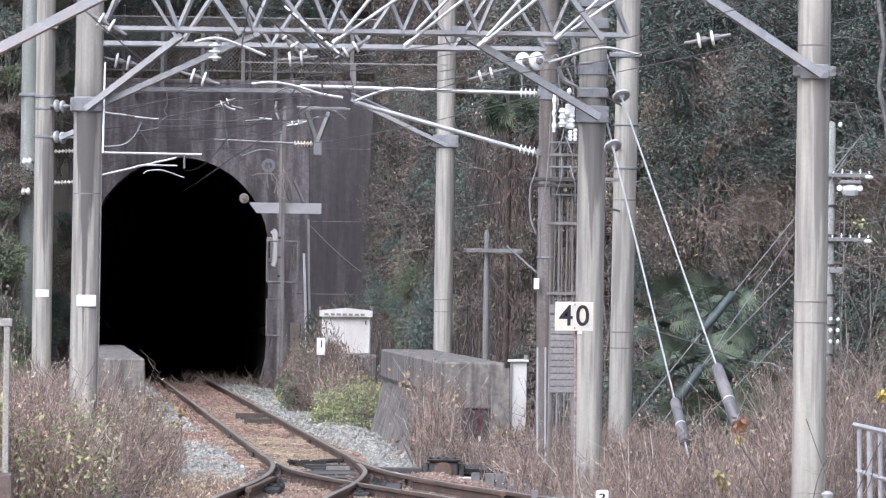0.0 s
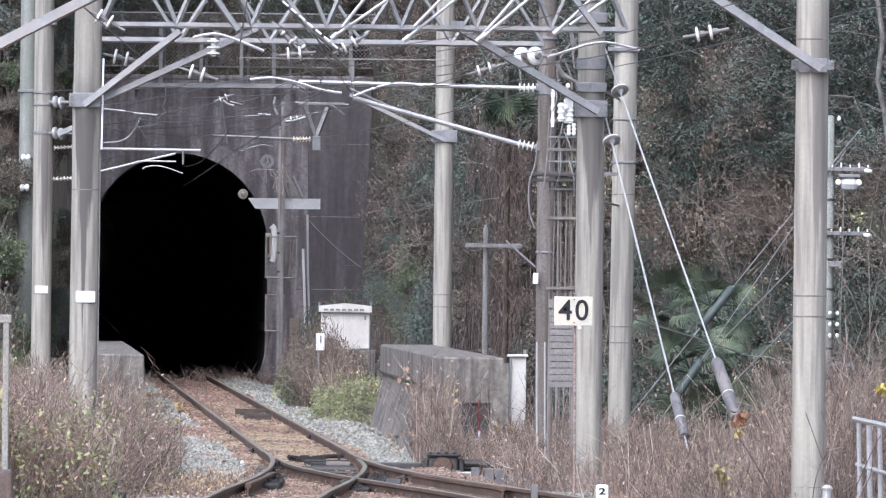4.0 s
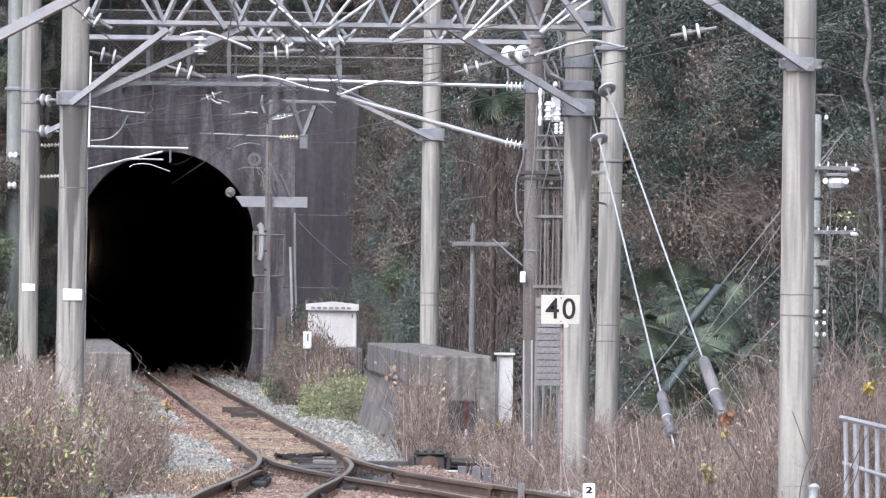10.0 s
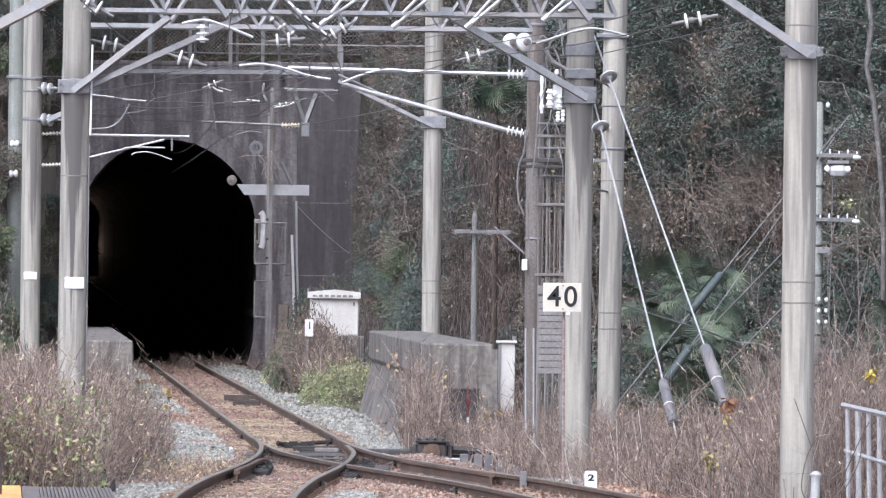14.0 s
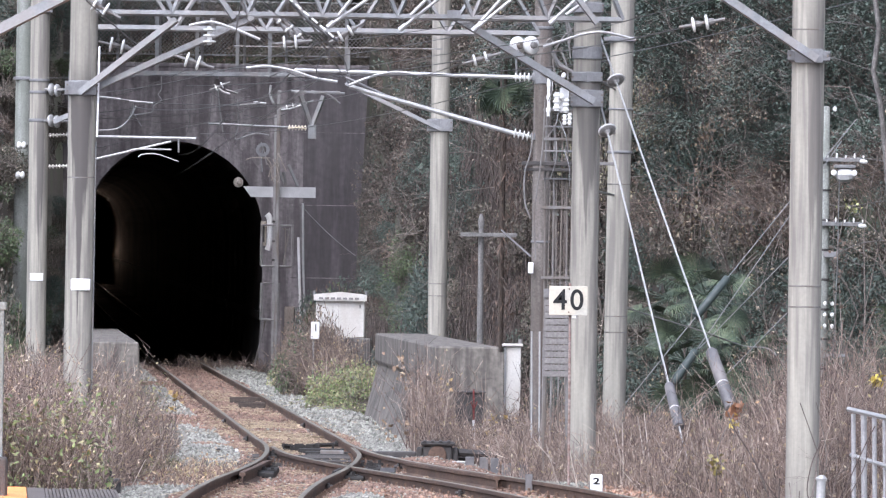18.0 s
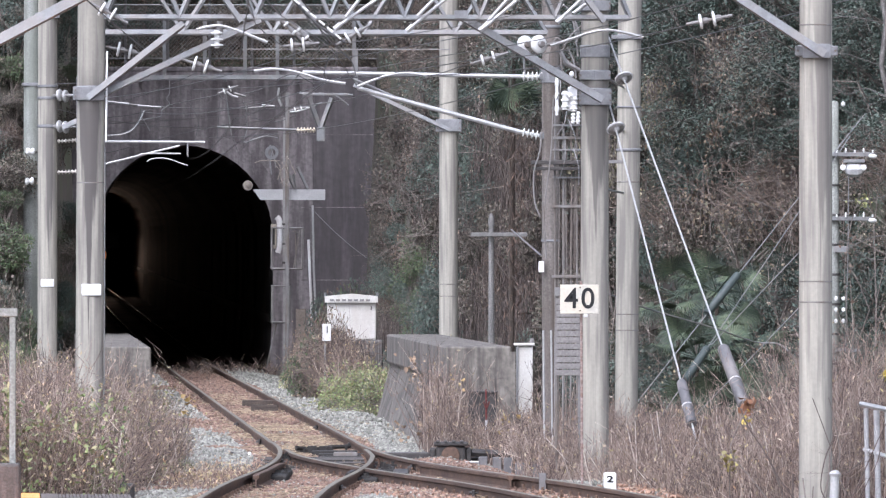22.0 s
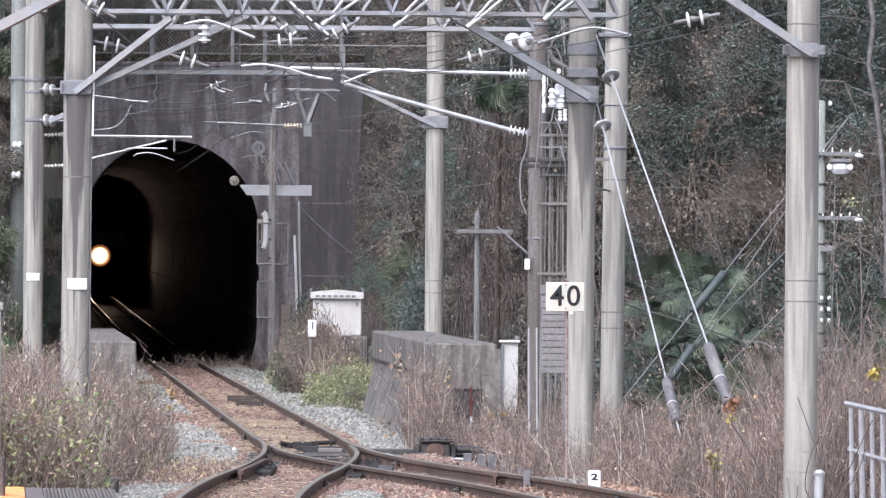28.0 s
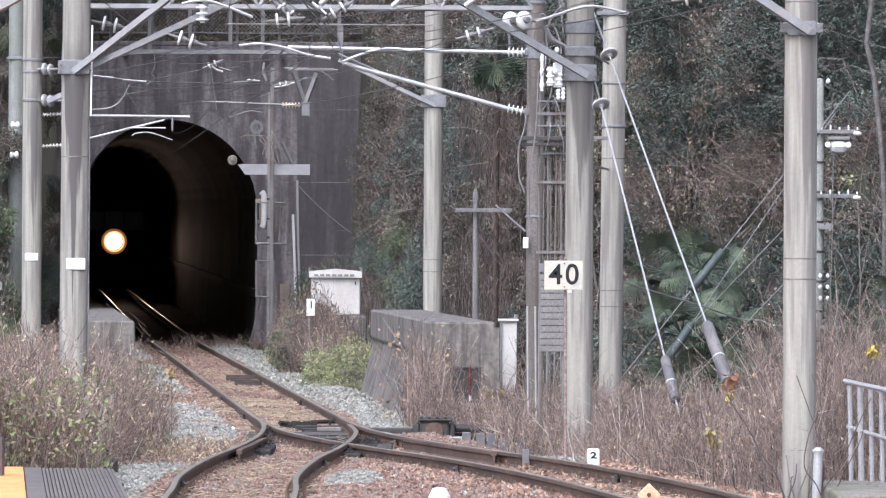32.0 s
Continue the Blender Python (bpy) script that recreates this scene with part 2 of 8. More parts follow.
CONCRETE = pole_concrete("pole_concrete")
CONCRETE_DARK = pole_concrete("water_stained_concrete", (0.125, 0.012, (0.085, 0.078, 0.074), 0.75, 2.85, 4.4))
CONCRETE_SIDE = pole_concrete("side_stained_concrete", (0.060, 0.062, (0.115, 0.103, 0.096), 0.6, 2.2, 4.6))
CONCRETE_TWO = pole_concrete("twice_stained_concrete", (0.105, 0.006, (0.078, 0.070, 0.067), 0.92, 1.7, 4.2))
CONCRETE_RUN = pole_concrete("run_stained_concrete", (0.075, 0.045, (0.11, 0.10, 0.096), 0.85, 2.6, 5.0))
CONCRETE_MOSS = surface("mossy_pole_concrete", (0.20, 0.208, 0.195), (0.28, 0.287, 0.27), 3.0, 0.9, stain=(0.14, 0.155, 0.125), stain_scale=(5, 5, 0.4), stain_amount=0.6)
WALL = surface("portal_concrete", (0.125, 0.111, 0.114), (0.27, 0.243, 0.247), 1.2, 0.92, bump=0.6, stretch=(5, 5, 0.35), stain=(0.055, 0.048, 0.05), stain_scale=(3.6, 3.6, 0.5), stain_amount=0.7, fine=12, grit=0.32)
WALL_LIGHT = surface("weathered_concrete", (0.11, 0.099, 0.093), (0.19, 0.174, 0.163), 1.8, 0.92, bump=0.4, stretch=(3, 3, 0.5), stain=(0.045, 0.041, 0.039), stain_scale=(30, 30, 0.3), stain_amount=0.9, grit=0.3)
LINING = surface("sooty_tunnel_lining", (0.13, 0.105, 0.095), (0.27, 0.205, 0.175), 1.3, 0.7, bump=0.2, stretch=(1, 0.05, 0.5), stain=(0.03, 0.027, 0.027), stain_scale=(0.2, 0.042, 0.13), stain_amount=0.95, fine=6)
GALV = surface("galvanised_steel", (0.148, 0.152, 0.156), (0.232, 0.237, 0.242), 5.0, 0.5, metal=0.35, bump=0.05, stain=(0.25, 0.22, 0.2), stain_scale=(4, 4, 2), stain_amount=0.4, grit=0.12)
GALV_BRIGHT = surface("bright_galvanised_tube", (0.33, 0.33, 0.33), (0.44, 0.437, 0.433), 6.0, 0.4, metal=0.25, bump=0.03, grit=0.12)
DULL_STEEL = surface("dull_grey_steel", (0.15, 0.145, 0.142), (0.23, 0.222, 0.216), 5.0, 0.65, metal=0.2, bump=0.1, stain=(0.12, 0.085, 0.06), stain_scale=(6, 6, 1), stain_amount=0.6, grit=0.12)
DARK_STEEL = surface("dark_oily_steel", (0.035, 0.033, 0.033), (0.07, 0.062, 0.058), 8.0, 0.55, metal=0.3, bump=0.2, grit=0.15)
GREASE = surface("black_grease", (0.010, 0.0095, 0.009), (0.03, 0.026, 0.023), 9.0, 0.7, bump=0.3, grit=0.2)
WIRE = surface("weathered_wire", (0.055, 0.055, 0.058), (0.11, 0.107, 0.107), 6.0, 0.5, metal=0.4, bump=0.0)
PORCELAIN = surface("white_porcelain", (0.60, 0.60, 0.585), (0.70, 0.70, 0.685), 6.0, 0.2, bump=0.0, grit=0.15)
DUSTY_PORCELAIN = surface("dusty_porcelain", (0.44, 0.41, 0.37), (0.56, 0.53, 0.49), 6.0, 0.4, bump=0.0)
WHITE_CABINET = surface("clean_white_paint", (0.47, 0.455, 0.42), (0.545, 0.53, 0.50), 2.0, 0.7, bump=0.1, stain=(0.42, 0.38, 0.34), stain_scale=(5, 5, 1.2), stain_amount=0.5, grit=0.15)
WHITE_PAINT = surface("chalky_white_paint", (0.56, 0.56, 0.565), (0.68, 0.68, 0.69), 2.0, 0.7, bump=0.1, stain=(0.42, 0.38, 0.34), stain_scale=(5, 5, 1.2), stain_amount=0.5, grit=0.15)
WHITE_TAPE = surface("white_reflective_band", (0.74, 0.74, 0.75), (0.8, 0.8, 0.8), 6.0, 0.4, bump=0.0, grit=0.15)
SIGN_WHITE = surface("faded_sign_white", (0.42, 0.40, 0.345), (0.50, 0.48, 0.42), 3.0, 0.5, bump=0.0, stain=(0.6, 0.52, 0.4), stain_scale=(6, 6, 6), stain_amount=0.4, grit=0.15)
SIGN_BLACK = surface("sign_black", (0.010, 0.010, 0.011), (0.018, 0.018, 0.019), 8.0, 0.88, bump=0.0)
RUST = surface("rusty_rail_side", (0.075, 0.046, 0.034), (0.128, 0.080, 0.056), 3.0, 0.85, bump=0.3, stain=(0.045, 0.03, 0.024), stain_scale=(3, 0.5, 3), stain_amount=0.6)
SHINY_RAIL = surface("polished_tunnel_rail", (0.46, 0.42, 0.38), (0.54, 0.50, 0.46), 2.0, 0.26, metal=0.95, bump=0.0, grit=0.1)
RAIL_TOP = surface("worn_rail_head", (0.125, 0.112, 0.085), (0.205, 0.185, 0.145), 2.0, 0.55, metal=0.2, bump=0.05)
SLEEPER = surface("weathered_sleeper", (0.12, 0.088, 0.065), (0.21, 0.165, 0.125), 5.0, 0.9, bump=0.5, stretch=(0.3, 4, 4), per_object=0.3)
BALLAST = surface("rusty_ballast", (0.12, 0.074, 0.057), (0.205, 0.145, 0.108), 0.9, 0.95, bump=1.0, stain=(0.27, 0.20, 0.135), stain_scale=(0.7, 0.2, 0.7), stain_amount=0.6, fine=26)
BALLAST_GREY = surface("grey_ballast", (0.07225, 0.068, 0.06205), (0.204, 0.1955, 0.1785), 9.0, 0.95, bump=1.0, stain=(0.26, 0.19, 0.15), stain_scale=(0.9, 0.25, 0.9), stain_amount=0.4, fine=24)
STONE_GREY = surface("grey_ballast_stone", (0.15, 0.148, 0.129), (0.285, 0.281, 0.247), 9.0, 0.9, bump=0.2, island=0.5)
STONE_RUST = surface("rust_stained_stone", (0.135, 0.08, 0.062), (0.25, 0.17, 0.13), 5.0, 0.92, bump=0.2, island=0.4)
SOIL = surface("leafy_soil", (0.030, 0.025, 0.021), (0.062, 0.050, 0.040), 1.2, 0.95, bump=0.8, stain=(0.05, 0.06, 0.03), stain_scale=(0.4, 0.4, 0.4), stain_amount=0.7, fine=18)
BARK = surface("grey_bark", (0.10, 0.085, 0.075), (0.19, 0.165, 0.15), 6.0, 0.9, bump=0.5, stretch=(1, 1, 0.2))
DRY_STEM = foliage("dry_weed_stems", [(0.045, 0.031, 0.028), (0.11, 0.075, 0.064), (0.21, 0.155, 0.128), (0.31, 0.24, 0.198), (0.125, 0.088, 0.076), (0.50, 0.42, 0.35)], 0.8, 0.1)
DRY_LEAF = foliage("dry_weed_leaves", [(0.26, 0.17, 0.12), (0.40, 0.30, 0.21), (0.34, 0.29, 0.13), (0.52, 0.44, 0.34), (0.42, 0.26, 0.13)], 0.8, 0.1)
# dark tones raised and bright ones lowered to imitate haze over the slope
EVERGREEN = foliage("evergreen_leaves", [(0.052, 0.075, 0.066), (0.066, 0.092, 0.078), (0.082, 0.110, 0.090), (0.112, 0.138, 0.112), (0.07, 0.09, 0.074)], 0.7, 0.25)
VINE = foliage("vine_leaves", [(0.063, 0.065, 0.049), (0.086, 0.083, 0.06), (0.135, 0.108, 0.086), (0.24, 0.21, 0.165), (0.10, 0.075, 0.064), (0.058, 0.075, 0.046)], 0.65)
DEAD = foliage("dead_leaves", [(0.10, 0.068, 0.052), (0.14, 0.096, 0.072), (0.075, 0.058, 0.05), (0.20, 0.15, 0.115)], 0.75)
YELLOW = foliage("yellow_green_leaves", [(0.20, 0.21, 0.08), (0.29, 0.29, 0.12), (0.12, 0.145, 0.065), (0.34, 0.29, 0.17), (0.09, 0.11, 0.055)], 0.6)
BRIGHT_YELLOW = foliage("autumn_yellow_leaves", [(0.55, 0.42, 0.06), (0.62, 0.50, 0.10), (0.45, 0.36, 0.08)], 0.6, 0.1)
PALM_LEAF = foliage("palm_leaves", [(0.030, 0.048, 0.032), (0.055, 0.080, 0.050), (0.105, 0.130, 0.075)], 0.62, 0.25)
BROWN_STEEL = surface("brown_weathered_steel", (0.10, 0.086, 0.076), (0.20, 0.18, 0.165), 1.6, 0.75, bump=0.1, stretch=(3, 3, 0.4), stain=(0.075, 0.056, 0.045), stain_scale=(7, 7, 0.4), stain_amount=0.7)
TWIG = surface("bare_twigs", (0.1076, 0.09108, 0.08114), (0.2236, 0.1904, 0.1697), 4.0, 0.9, bump=0.2, island=0.35)
GUARD = surface("grey_plastic_guard", (0.085, 0.0833, 0.0884), (0.1275, 0.1232, 0.1275), 5.0, 0.55, bump=0.05, stain=(0.28, 0.25, 0.23), stain_scale=(4, 4, 2), stain_amount=0.4, grit=0.15)
GUARD_DARK = surface("dark_green_guard", (0.035, 0.05, 0.048), (0.055, 0.07, 0.066), 5.0, 0.5, bump=0.05, grit=0.15)
ORANGE = surface("orange_paint", (0.85, 0.20, 0.035), (0.9, 0.30, 0.06), 7.0, 0.6, bump=0.2, stretch=(1, 5, 1), stain=(0.9, 0.55, 0.25), stain_scale=(3, 22, 3), stain_amount=0.7)
DECK = surface("dark_ribbed_rubber", (0.088, 0.076, 0.069), (0.15, 0.13, 0.118), 4.0, 0.75, bump=0.3)
WOOD_GREY = surface("grey_weathered_wood", (0.125, 0.12, 0.115), (0.21, 0.203, 0.197), 5.0, 0.9, bump=0.4, stretch=(3, 3, 0.3))
RED_PAINT = surface("faded_red_paint", (0.1092, 0.021, 0.0189), (0.1386, 0.0336, 0.0294), 5.0, 0.7, bump=0.1)
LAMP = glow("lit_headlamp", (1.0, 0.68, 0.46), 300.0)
# graded emission that imitates the glare round the lamp; no real part glows here
GLARE_INNER = glow("painted_glare_inner", (1.0, 0.70, 0.40), 4.0)
GLARE_MID = glow("painted_glare_mid", (1.0, 0.50, 0.18), 0.5)
GLARE_RIM = glow("painted_glare_rim", (1.0, 0.34, 0.10), 0.07)
TRAIN_PAINT = surface("dull_train_paint", (0.045, 0.047, 0.05), (0.06, 0.062, 0.065), 3.0, 0.5, bump=0.02, grit=0.15)
GLASS_DARK = surface("dark_train_glass", (0.012, 0.014, 0.016), (0.02, 0.022, 0.025), 3.0, 0.12, bump=0.0)

PALE_VINE = surface("pale_dry_vine", (0.18, 0.155, 0.135), (0.33, 0.29, 0.25), 6.0, 0.9, bump=0.2)

# ---- the lie of the land ----
PORTAL_Y = 247.0


def spline(knots, y):
    """Smooth curve through (y, x) knots."""
    ks = sorted(knots)
    if y <= ks[0][0]:
        (a, p), (b, q) = ks[0], ks[1]
        return p + (y - a) * (q - p) / (b - a)
    for i in range(len(ks) - 1):
        (a, p), (b, q) = ks[i], ks[i + 1]
        if y <= b:
            m0 = (q - ks[i - 1][1]) / (b - ks[i - 1][0]) if i else (q - p) / (b - a)
            m1 = (ks[i + 2][1] - p) / (ks[i + 2][0] - a) if i + 2 < len(ks) else (q - p) / (b - a)
            h = b - a
            s = (y - a) / h
            return (2 * s**3 - 3 * s**2 + 1) * p + (s**3 - 2 * s**2 + s) * h * m0 + (-2 * s**3 + 3 * s**2) * q + (s**3 - s**2) * h * m1
    return ks[-1][1]


LEFT_KNOTS = [(0, -3.6), (40, -2.5), (70, -1.95), (80, -1.84), (90, -1.89), (96, -1.965), (104, -1.88), (112, -1.665), (119, -1.60), (126, -1.712), (134, -2.045)]
RIGHT_KNOTS = [(0, 4.6), (40, 4.2), (70, 3.25), (80, 2.72), (90, 2.05), (96, 1.56), (104, 0.69), (112, -0.43), (119, -1.24), (126, -1.712), (134, -2.045)]


def main_x(y):
    return -1.92 - 0.0416 * (y - 131)


def left_x(y):
    return main_x(y) if y >= 130 else spline(LEFT_KNOTS, y)


def right_x(y):
    return main_x(y) if y >= 130 else spline(RIGHT_KNOTS, y)


def tunnel_x(y):
    return main_x(PORTAL_Y) - 0.0433 * (y - PORTAL_Y)


def tunnel_z(y):
    return 0.005 * max(0.0, y - PORTAL_Y)


def ground_z(x, y):
    z = -0.34 + 0.06 * noise.noise(Vector((x * 0.5, y * 0.2, 0)))
    wob = 2.0 * noise.noise(Vector((x * 0.12, 3.3, 1.0)))
    if x > -2.6:
        foot = 196 - 5.2 * max(-2.6, min(x, 16)) + wob + 26 * max(0.0, -0.8 - x)
    elif x < -9.7:
        foot = 208 + wob * 0.5
    else:
        foot = 1e9
    if foot < 1e8:
        s = max(0.0, y - foot)
        z += 60 * (1 - math.exp(-s * (0.0155 if x > -5 else 0.012))) + min(s, 8) * 0.06 * noise.noise(Vector((x * 0.35, y * 0.35, 0)))
    elif y > PORTAL_Y + 0.9:
        s = max(0.0, y - PORTAL_Y - 1.2)
        z = 7.1 + 54 * (1 - math.exp(-s * 0.013))
    if y > 60 and abs(x) > 18 and y < 190:
        z += 8 * (1 - math.exp(-(abs(x) - 18) * 0.03)) * min(1, (y - 60) / 60)
    return z


def grid_lines(spans):
    out = []
    for a, b, n in spans:
        out += [a + (b - a) * i / n for i in range(n)]
    return out + [spans[-1][1]]


def build_ground():
    xs = grid_lines([(-2500, -300, 8), (-300, -60, 8), (-60, -16, 14), (-16, -9.9, 10), (-9.9, -9.5, 1), (-9.5, -2.8, 12), (-2.8, -2.4, 1), (-2.4, 16, 36), (16, 60, 14), (60, 300, 8), (300, 2500, 8)])
    ys = grid_lines([(-2500, -200, 6), (-200, 60, 10), (60, 150, 60), (150, 247, 90), (247, 248.2, 2), (248.2, 300, 40), (300, 500, 16), (500, 3000, 12)])
    verts = [(x, y, ground_z(x, y)) for y in ys for x in xs]
    w = len(xs)
    faces = []
    for j in range(len(ys) - 1):
        for i in range(w - 1):
            if ys[j] >= 246.9 and ys[j + 1] < 248.3 and -9.6 < xs[i] and xs[i + 1] < -2.7:
                continue
            faces.append((j * w + i, j * w + i + 1, (j + 1) * w + i + 1, (j + 1) * w + i))
    whole("ground", (verts, faces), SOIL, "leaf-strewn brown soil rising into a steep hillside", "ground", kind="structure", smooth=True)


def track_gap(x, y):
    return min(abs(x - left_x(y)), abs(x - right_x(y)))


def bed_z(x, y):
    g = track_gap(x, y)
    out = max(0.0, g - 1.15)
    z = -0.15 - 0.10 * min(out, 1.0) - 0.35 * max(0.0, out - 0.9) - 0.015 * (g < 0.45)
    # heaps of fresh grey stone beside the line
    z += 0.13 * math.exp(-(((g - 1.55) / 0.5) ** 2)) * max(0, 0.35 + noise.noise(Vector((x * 0.35, y * 0.08, 5))))
    return z + 0.025 * noise.noise(Vector((x * 2.2, y * 1.1, 2)))


def fresh(x, y):
    """Where grey stone was tipped: the shoulders, patchy on the inside."""
    g = track_gap(x, y)
    n = noise.noise(Vector((x * 0.5, y * 0.075, 7)))
    right = x > right_x(y)
    if y < 113 and left_x(y) < x < right_x(y):
        return g > 0.7 and ((x + 0.87) / 0.42) ** 2 + ((y - 100.8) / 4.4) ** 2 < 1 + 0.9 * n
    if right and y > 124:
        return g > 0.85 + 0.25 * n
    if not right and x < left_x(y) and 107.8 + 2 * n < y < 118 + 3 * n:
        return False
    if not right and x < left_x(y) and y < 107:
        return g > 0.93 + 0.1 * n
    if right:
        return g > 1.2 and n > 0.25
    return g > 0.9 and n > -0.08


def build_bed():
    xs = [-10 + 0.2 * i for i in range(88)]
    ys = [15 + 0.6 * i for i in range(388)]
    for name, want, mat, label in (("ballast_bed", False, BALLAST, "rust-brown ballast bed strewn with straw"), ("ballast_shoulder", True, BALLAST_GREY, "fresh pale grey ballast along the track shoulders")):
        keep, verts, faces = {}, [], []

        def vid(i, j):
            if (i, j) not in keep:
                keep[i, j] = len(verts)
                verts.append((xs[i], ys[j], bed_z(xs[i], ys[j])))
            return keep[i, j]

        for j in range(len(ys) - 1):
            for i in range(len(xs) - 1):
                x, y = xs[i] + 0.1, ys[j] + 0.3
                if track_gap(x, y) < 2.5 and fresh(x, y) == want:
                    faces.append((vid(i, j), vid(i + 1, j), vid(i + 1, j + 1), vid(i, j + 1)))
        whole(name, (verts, faces), mat, label, "ballast", kind="structure", smooth=True)


build_ground()
build_bed()

# ---- the rails and the turnout ----
RAIL_SECTION = [(-0.063, -0.153), (0.063, -0.153), (0.063, -0.142), (0.010, -0.122), (0.010, -0.045), (0.032, -0.036), (0.032, -0.004), (0.026, 0.0), (-0.026, 0.0), (-0.032, -0.004), (-0.032, -0.036), (-0.010, -0.045), (-0.010, -0.122), (-0.063, -0.142)]


def sweep_rail(fx, fz, y0, y1, step, section=RAIL_SECTION, flare=None):
    n = max(2, int(abs(y1 - y0) / step))
    ys = [y0 + (y1 - y0) * i / n for i in range(n + 1)]
    verts, faces, k = [], [], len(section)
    for y in ys:
        verts += [(fx(y) + dx, y, fz(y) + dz) for dx, dz in section]
    for i in range(n):
        for j in range(k):
            faces.append((i * k + j, i * k + (j + 1) % k, (i + 1) * k + (j + 1) % k, (i + 1) * k + j))
    faces += [tuple(range(k))[::-1], tuple(range(n * k, n * k + k))]
    return verts, faces


def rail(parent, fx, y0, y1, fz=lambda y: 0.0, step=0.6, label="", top=RAIL_TOP, head=((-0.027, 0.0005), (0.027, 0.0005), (0.025, 0.004), (-0.025, 0.004))):
    ob = part("rail", sweep_rail(fx, fz, y0, y1, step), RUST, parent, label)
    part("rail_head", sweep_rail(fx, fz, y0, y1, step, head), top, ob, "worn bright running surface")
    return ob


HALF = 0.566
track = thing("railway_track", (main_x(126), 126, 0), "rusty single railway track splitting at a turnout before the tunnel", "railway track", kind="structure")
rail(track, lambda y: left_x(y) - HALF, 15, 247)
rail(track, lambda y: right_x(y) + HALF, 15, 247)
blade = lambda y: 0.055 * max(0.0, min(1.0, (125.5 - y) / 5)) - 0.055
rail(track, lambda y: left_x(y) + HALF + blade(y), 15, 125, label="switch blade and inner rail of the curving track")
rail(track, lambda y: right_x(y) - HALF - blade(y), 15, 125, label="switch blade and inner rail of the right track")
CROWN = [(-0.034, -0.016), (0.034, -0.016), (0.034, -0.009), (0.030, -0.002), (0.022, 0.003), (0.010, 0.005), (-0.010, 0.005), (-0.022, 0.003), (-0.030, -0.002), (-0.034, -0.009)]
rail(track, lambda y: tunnel_x(y) - HALF, 247, 1040, tunnel_z, 4.0, top=SHINY_RAIL, head=CROWN)
rail(track, lambda y: tunnel_x(y) + HALF, 247, 1040, tunnel_z, 4.0, top=SHINY_RAIL, head=CROWN)
flared = lambda y, a, b: 0.05 * (max(0, a + 0.7 - y) + max(0, y - b + 0.7))
part("check_rail", sweep_rail(lambda y: right_x(y) + HALF - 0.10 - flared(y, 108, 115.5), lambda y: 0.005, 108, 115.5, 0.5), RUST, track, "short check rail with flared ends")
part("check_rail", sweep_rail(lambda y: left_x(y) - HALF + 0.10 + flared(y, 108, 115.5), lambda y: 0.005, 108, 115.5, 0.5), RUST, track, "short check rail with flared ends")
bm = bmesh.new()
for s, f, y0, y1 in ((-1, left_x, 110.2, 112.0), (1, right_x, 110.2, 112.0)):
    for i in range(6):
        ya = y0 + 0.3 * i
        rod(bm, (f(ya) + s * -0.48, ya, -0.035), (f(ya + 0.3) + s * -0.48, ya + 0.3, -0.035), 0.035, seg=6)
part("frog", box(bm, -0.74, -0.56, 110.9, 113.4, -0.15, -0.02, 0.015), DARK_STEEL, track, "oily cast crossing nose")
for y in (123.6, 124.6, 121.5):
    bm = rod(bmesh.new(), (left_x(y) - 0.75, y, -0.11), (0.35 if y == 124.6 else right_x(y) + 0.75, y, -0.11), 0.022)
    part("stretcher_rod", bm, DARK_STEEL, track, "dark greased switch rod")
for y in (124.4, 122.6, 120.8, 118.8):
    for f, s in ((left_x, -1), (right_x, 1)):
        part("slide_chair", block(f(y) + s * HALF - 0.22, f(y) + s * HALF + 0.22, y - 0.09, y + 0.09, -0.15, -0.125, 0.01), DARK_STEEL, track)
for i in range(9):
    y = 119.6 + 0.68 * i
    part("oiled_timber", block(main_x(126) - 0.95 + 0.05 * (i % 3), main_x(126) + 1.0 - 0.06 * (i % 2), y - 0.11, y + 0.11, -0.26, -0.118, 0.012), GREASE, track, "oil-blackened turnout timber")
gear = random.Random(12)
bm = cable(bmesh.new(), [(-2.12, 129.6, -0.06), (-1.9, 129.8, -0.09), (-1.7, 130, -0.06), (-1.42, 130.2, -0.05)], 0.03, 6)
for i in range(9):
    x, y = gear.uniform(-2.1, -1.4), 129.5 + 0.05 * i
    w, h = gear.uniform(0.012, 0.07), gear.uniform(-0.02, 0.06)
    box(bm, x - w, x + w, y - 0.06, y + 0.06, -0.13, -0.07 + h, 0.006)
part("lock_rod", bm, GREASE, track, "black greased locking rod with clamps")
for i, (x0, x1, y, z) in enumerate(((-1.86, -1.30, 127.6, -0.06), (-1.78, -1.20, 126.3, -0.075), (-1.74, -1.22, 125.1, -0.085), (-1.9, -1.5, 128.6, -0.08))):
    part("slide_plate", block(x0, x1, y - 0.16, y + 0.16, -0.15, z, 0.012), GREASE, track, "black greased plate between the blades")
part("grey_plank", block(-1.58, -1.28, 125.5, 125.75, -0.1, -0.045, 0.01), DULL_STEEL, track, "grey plank among the switch gear")
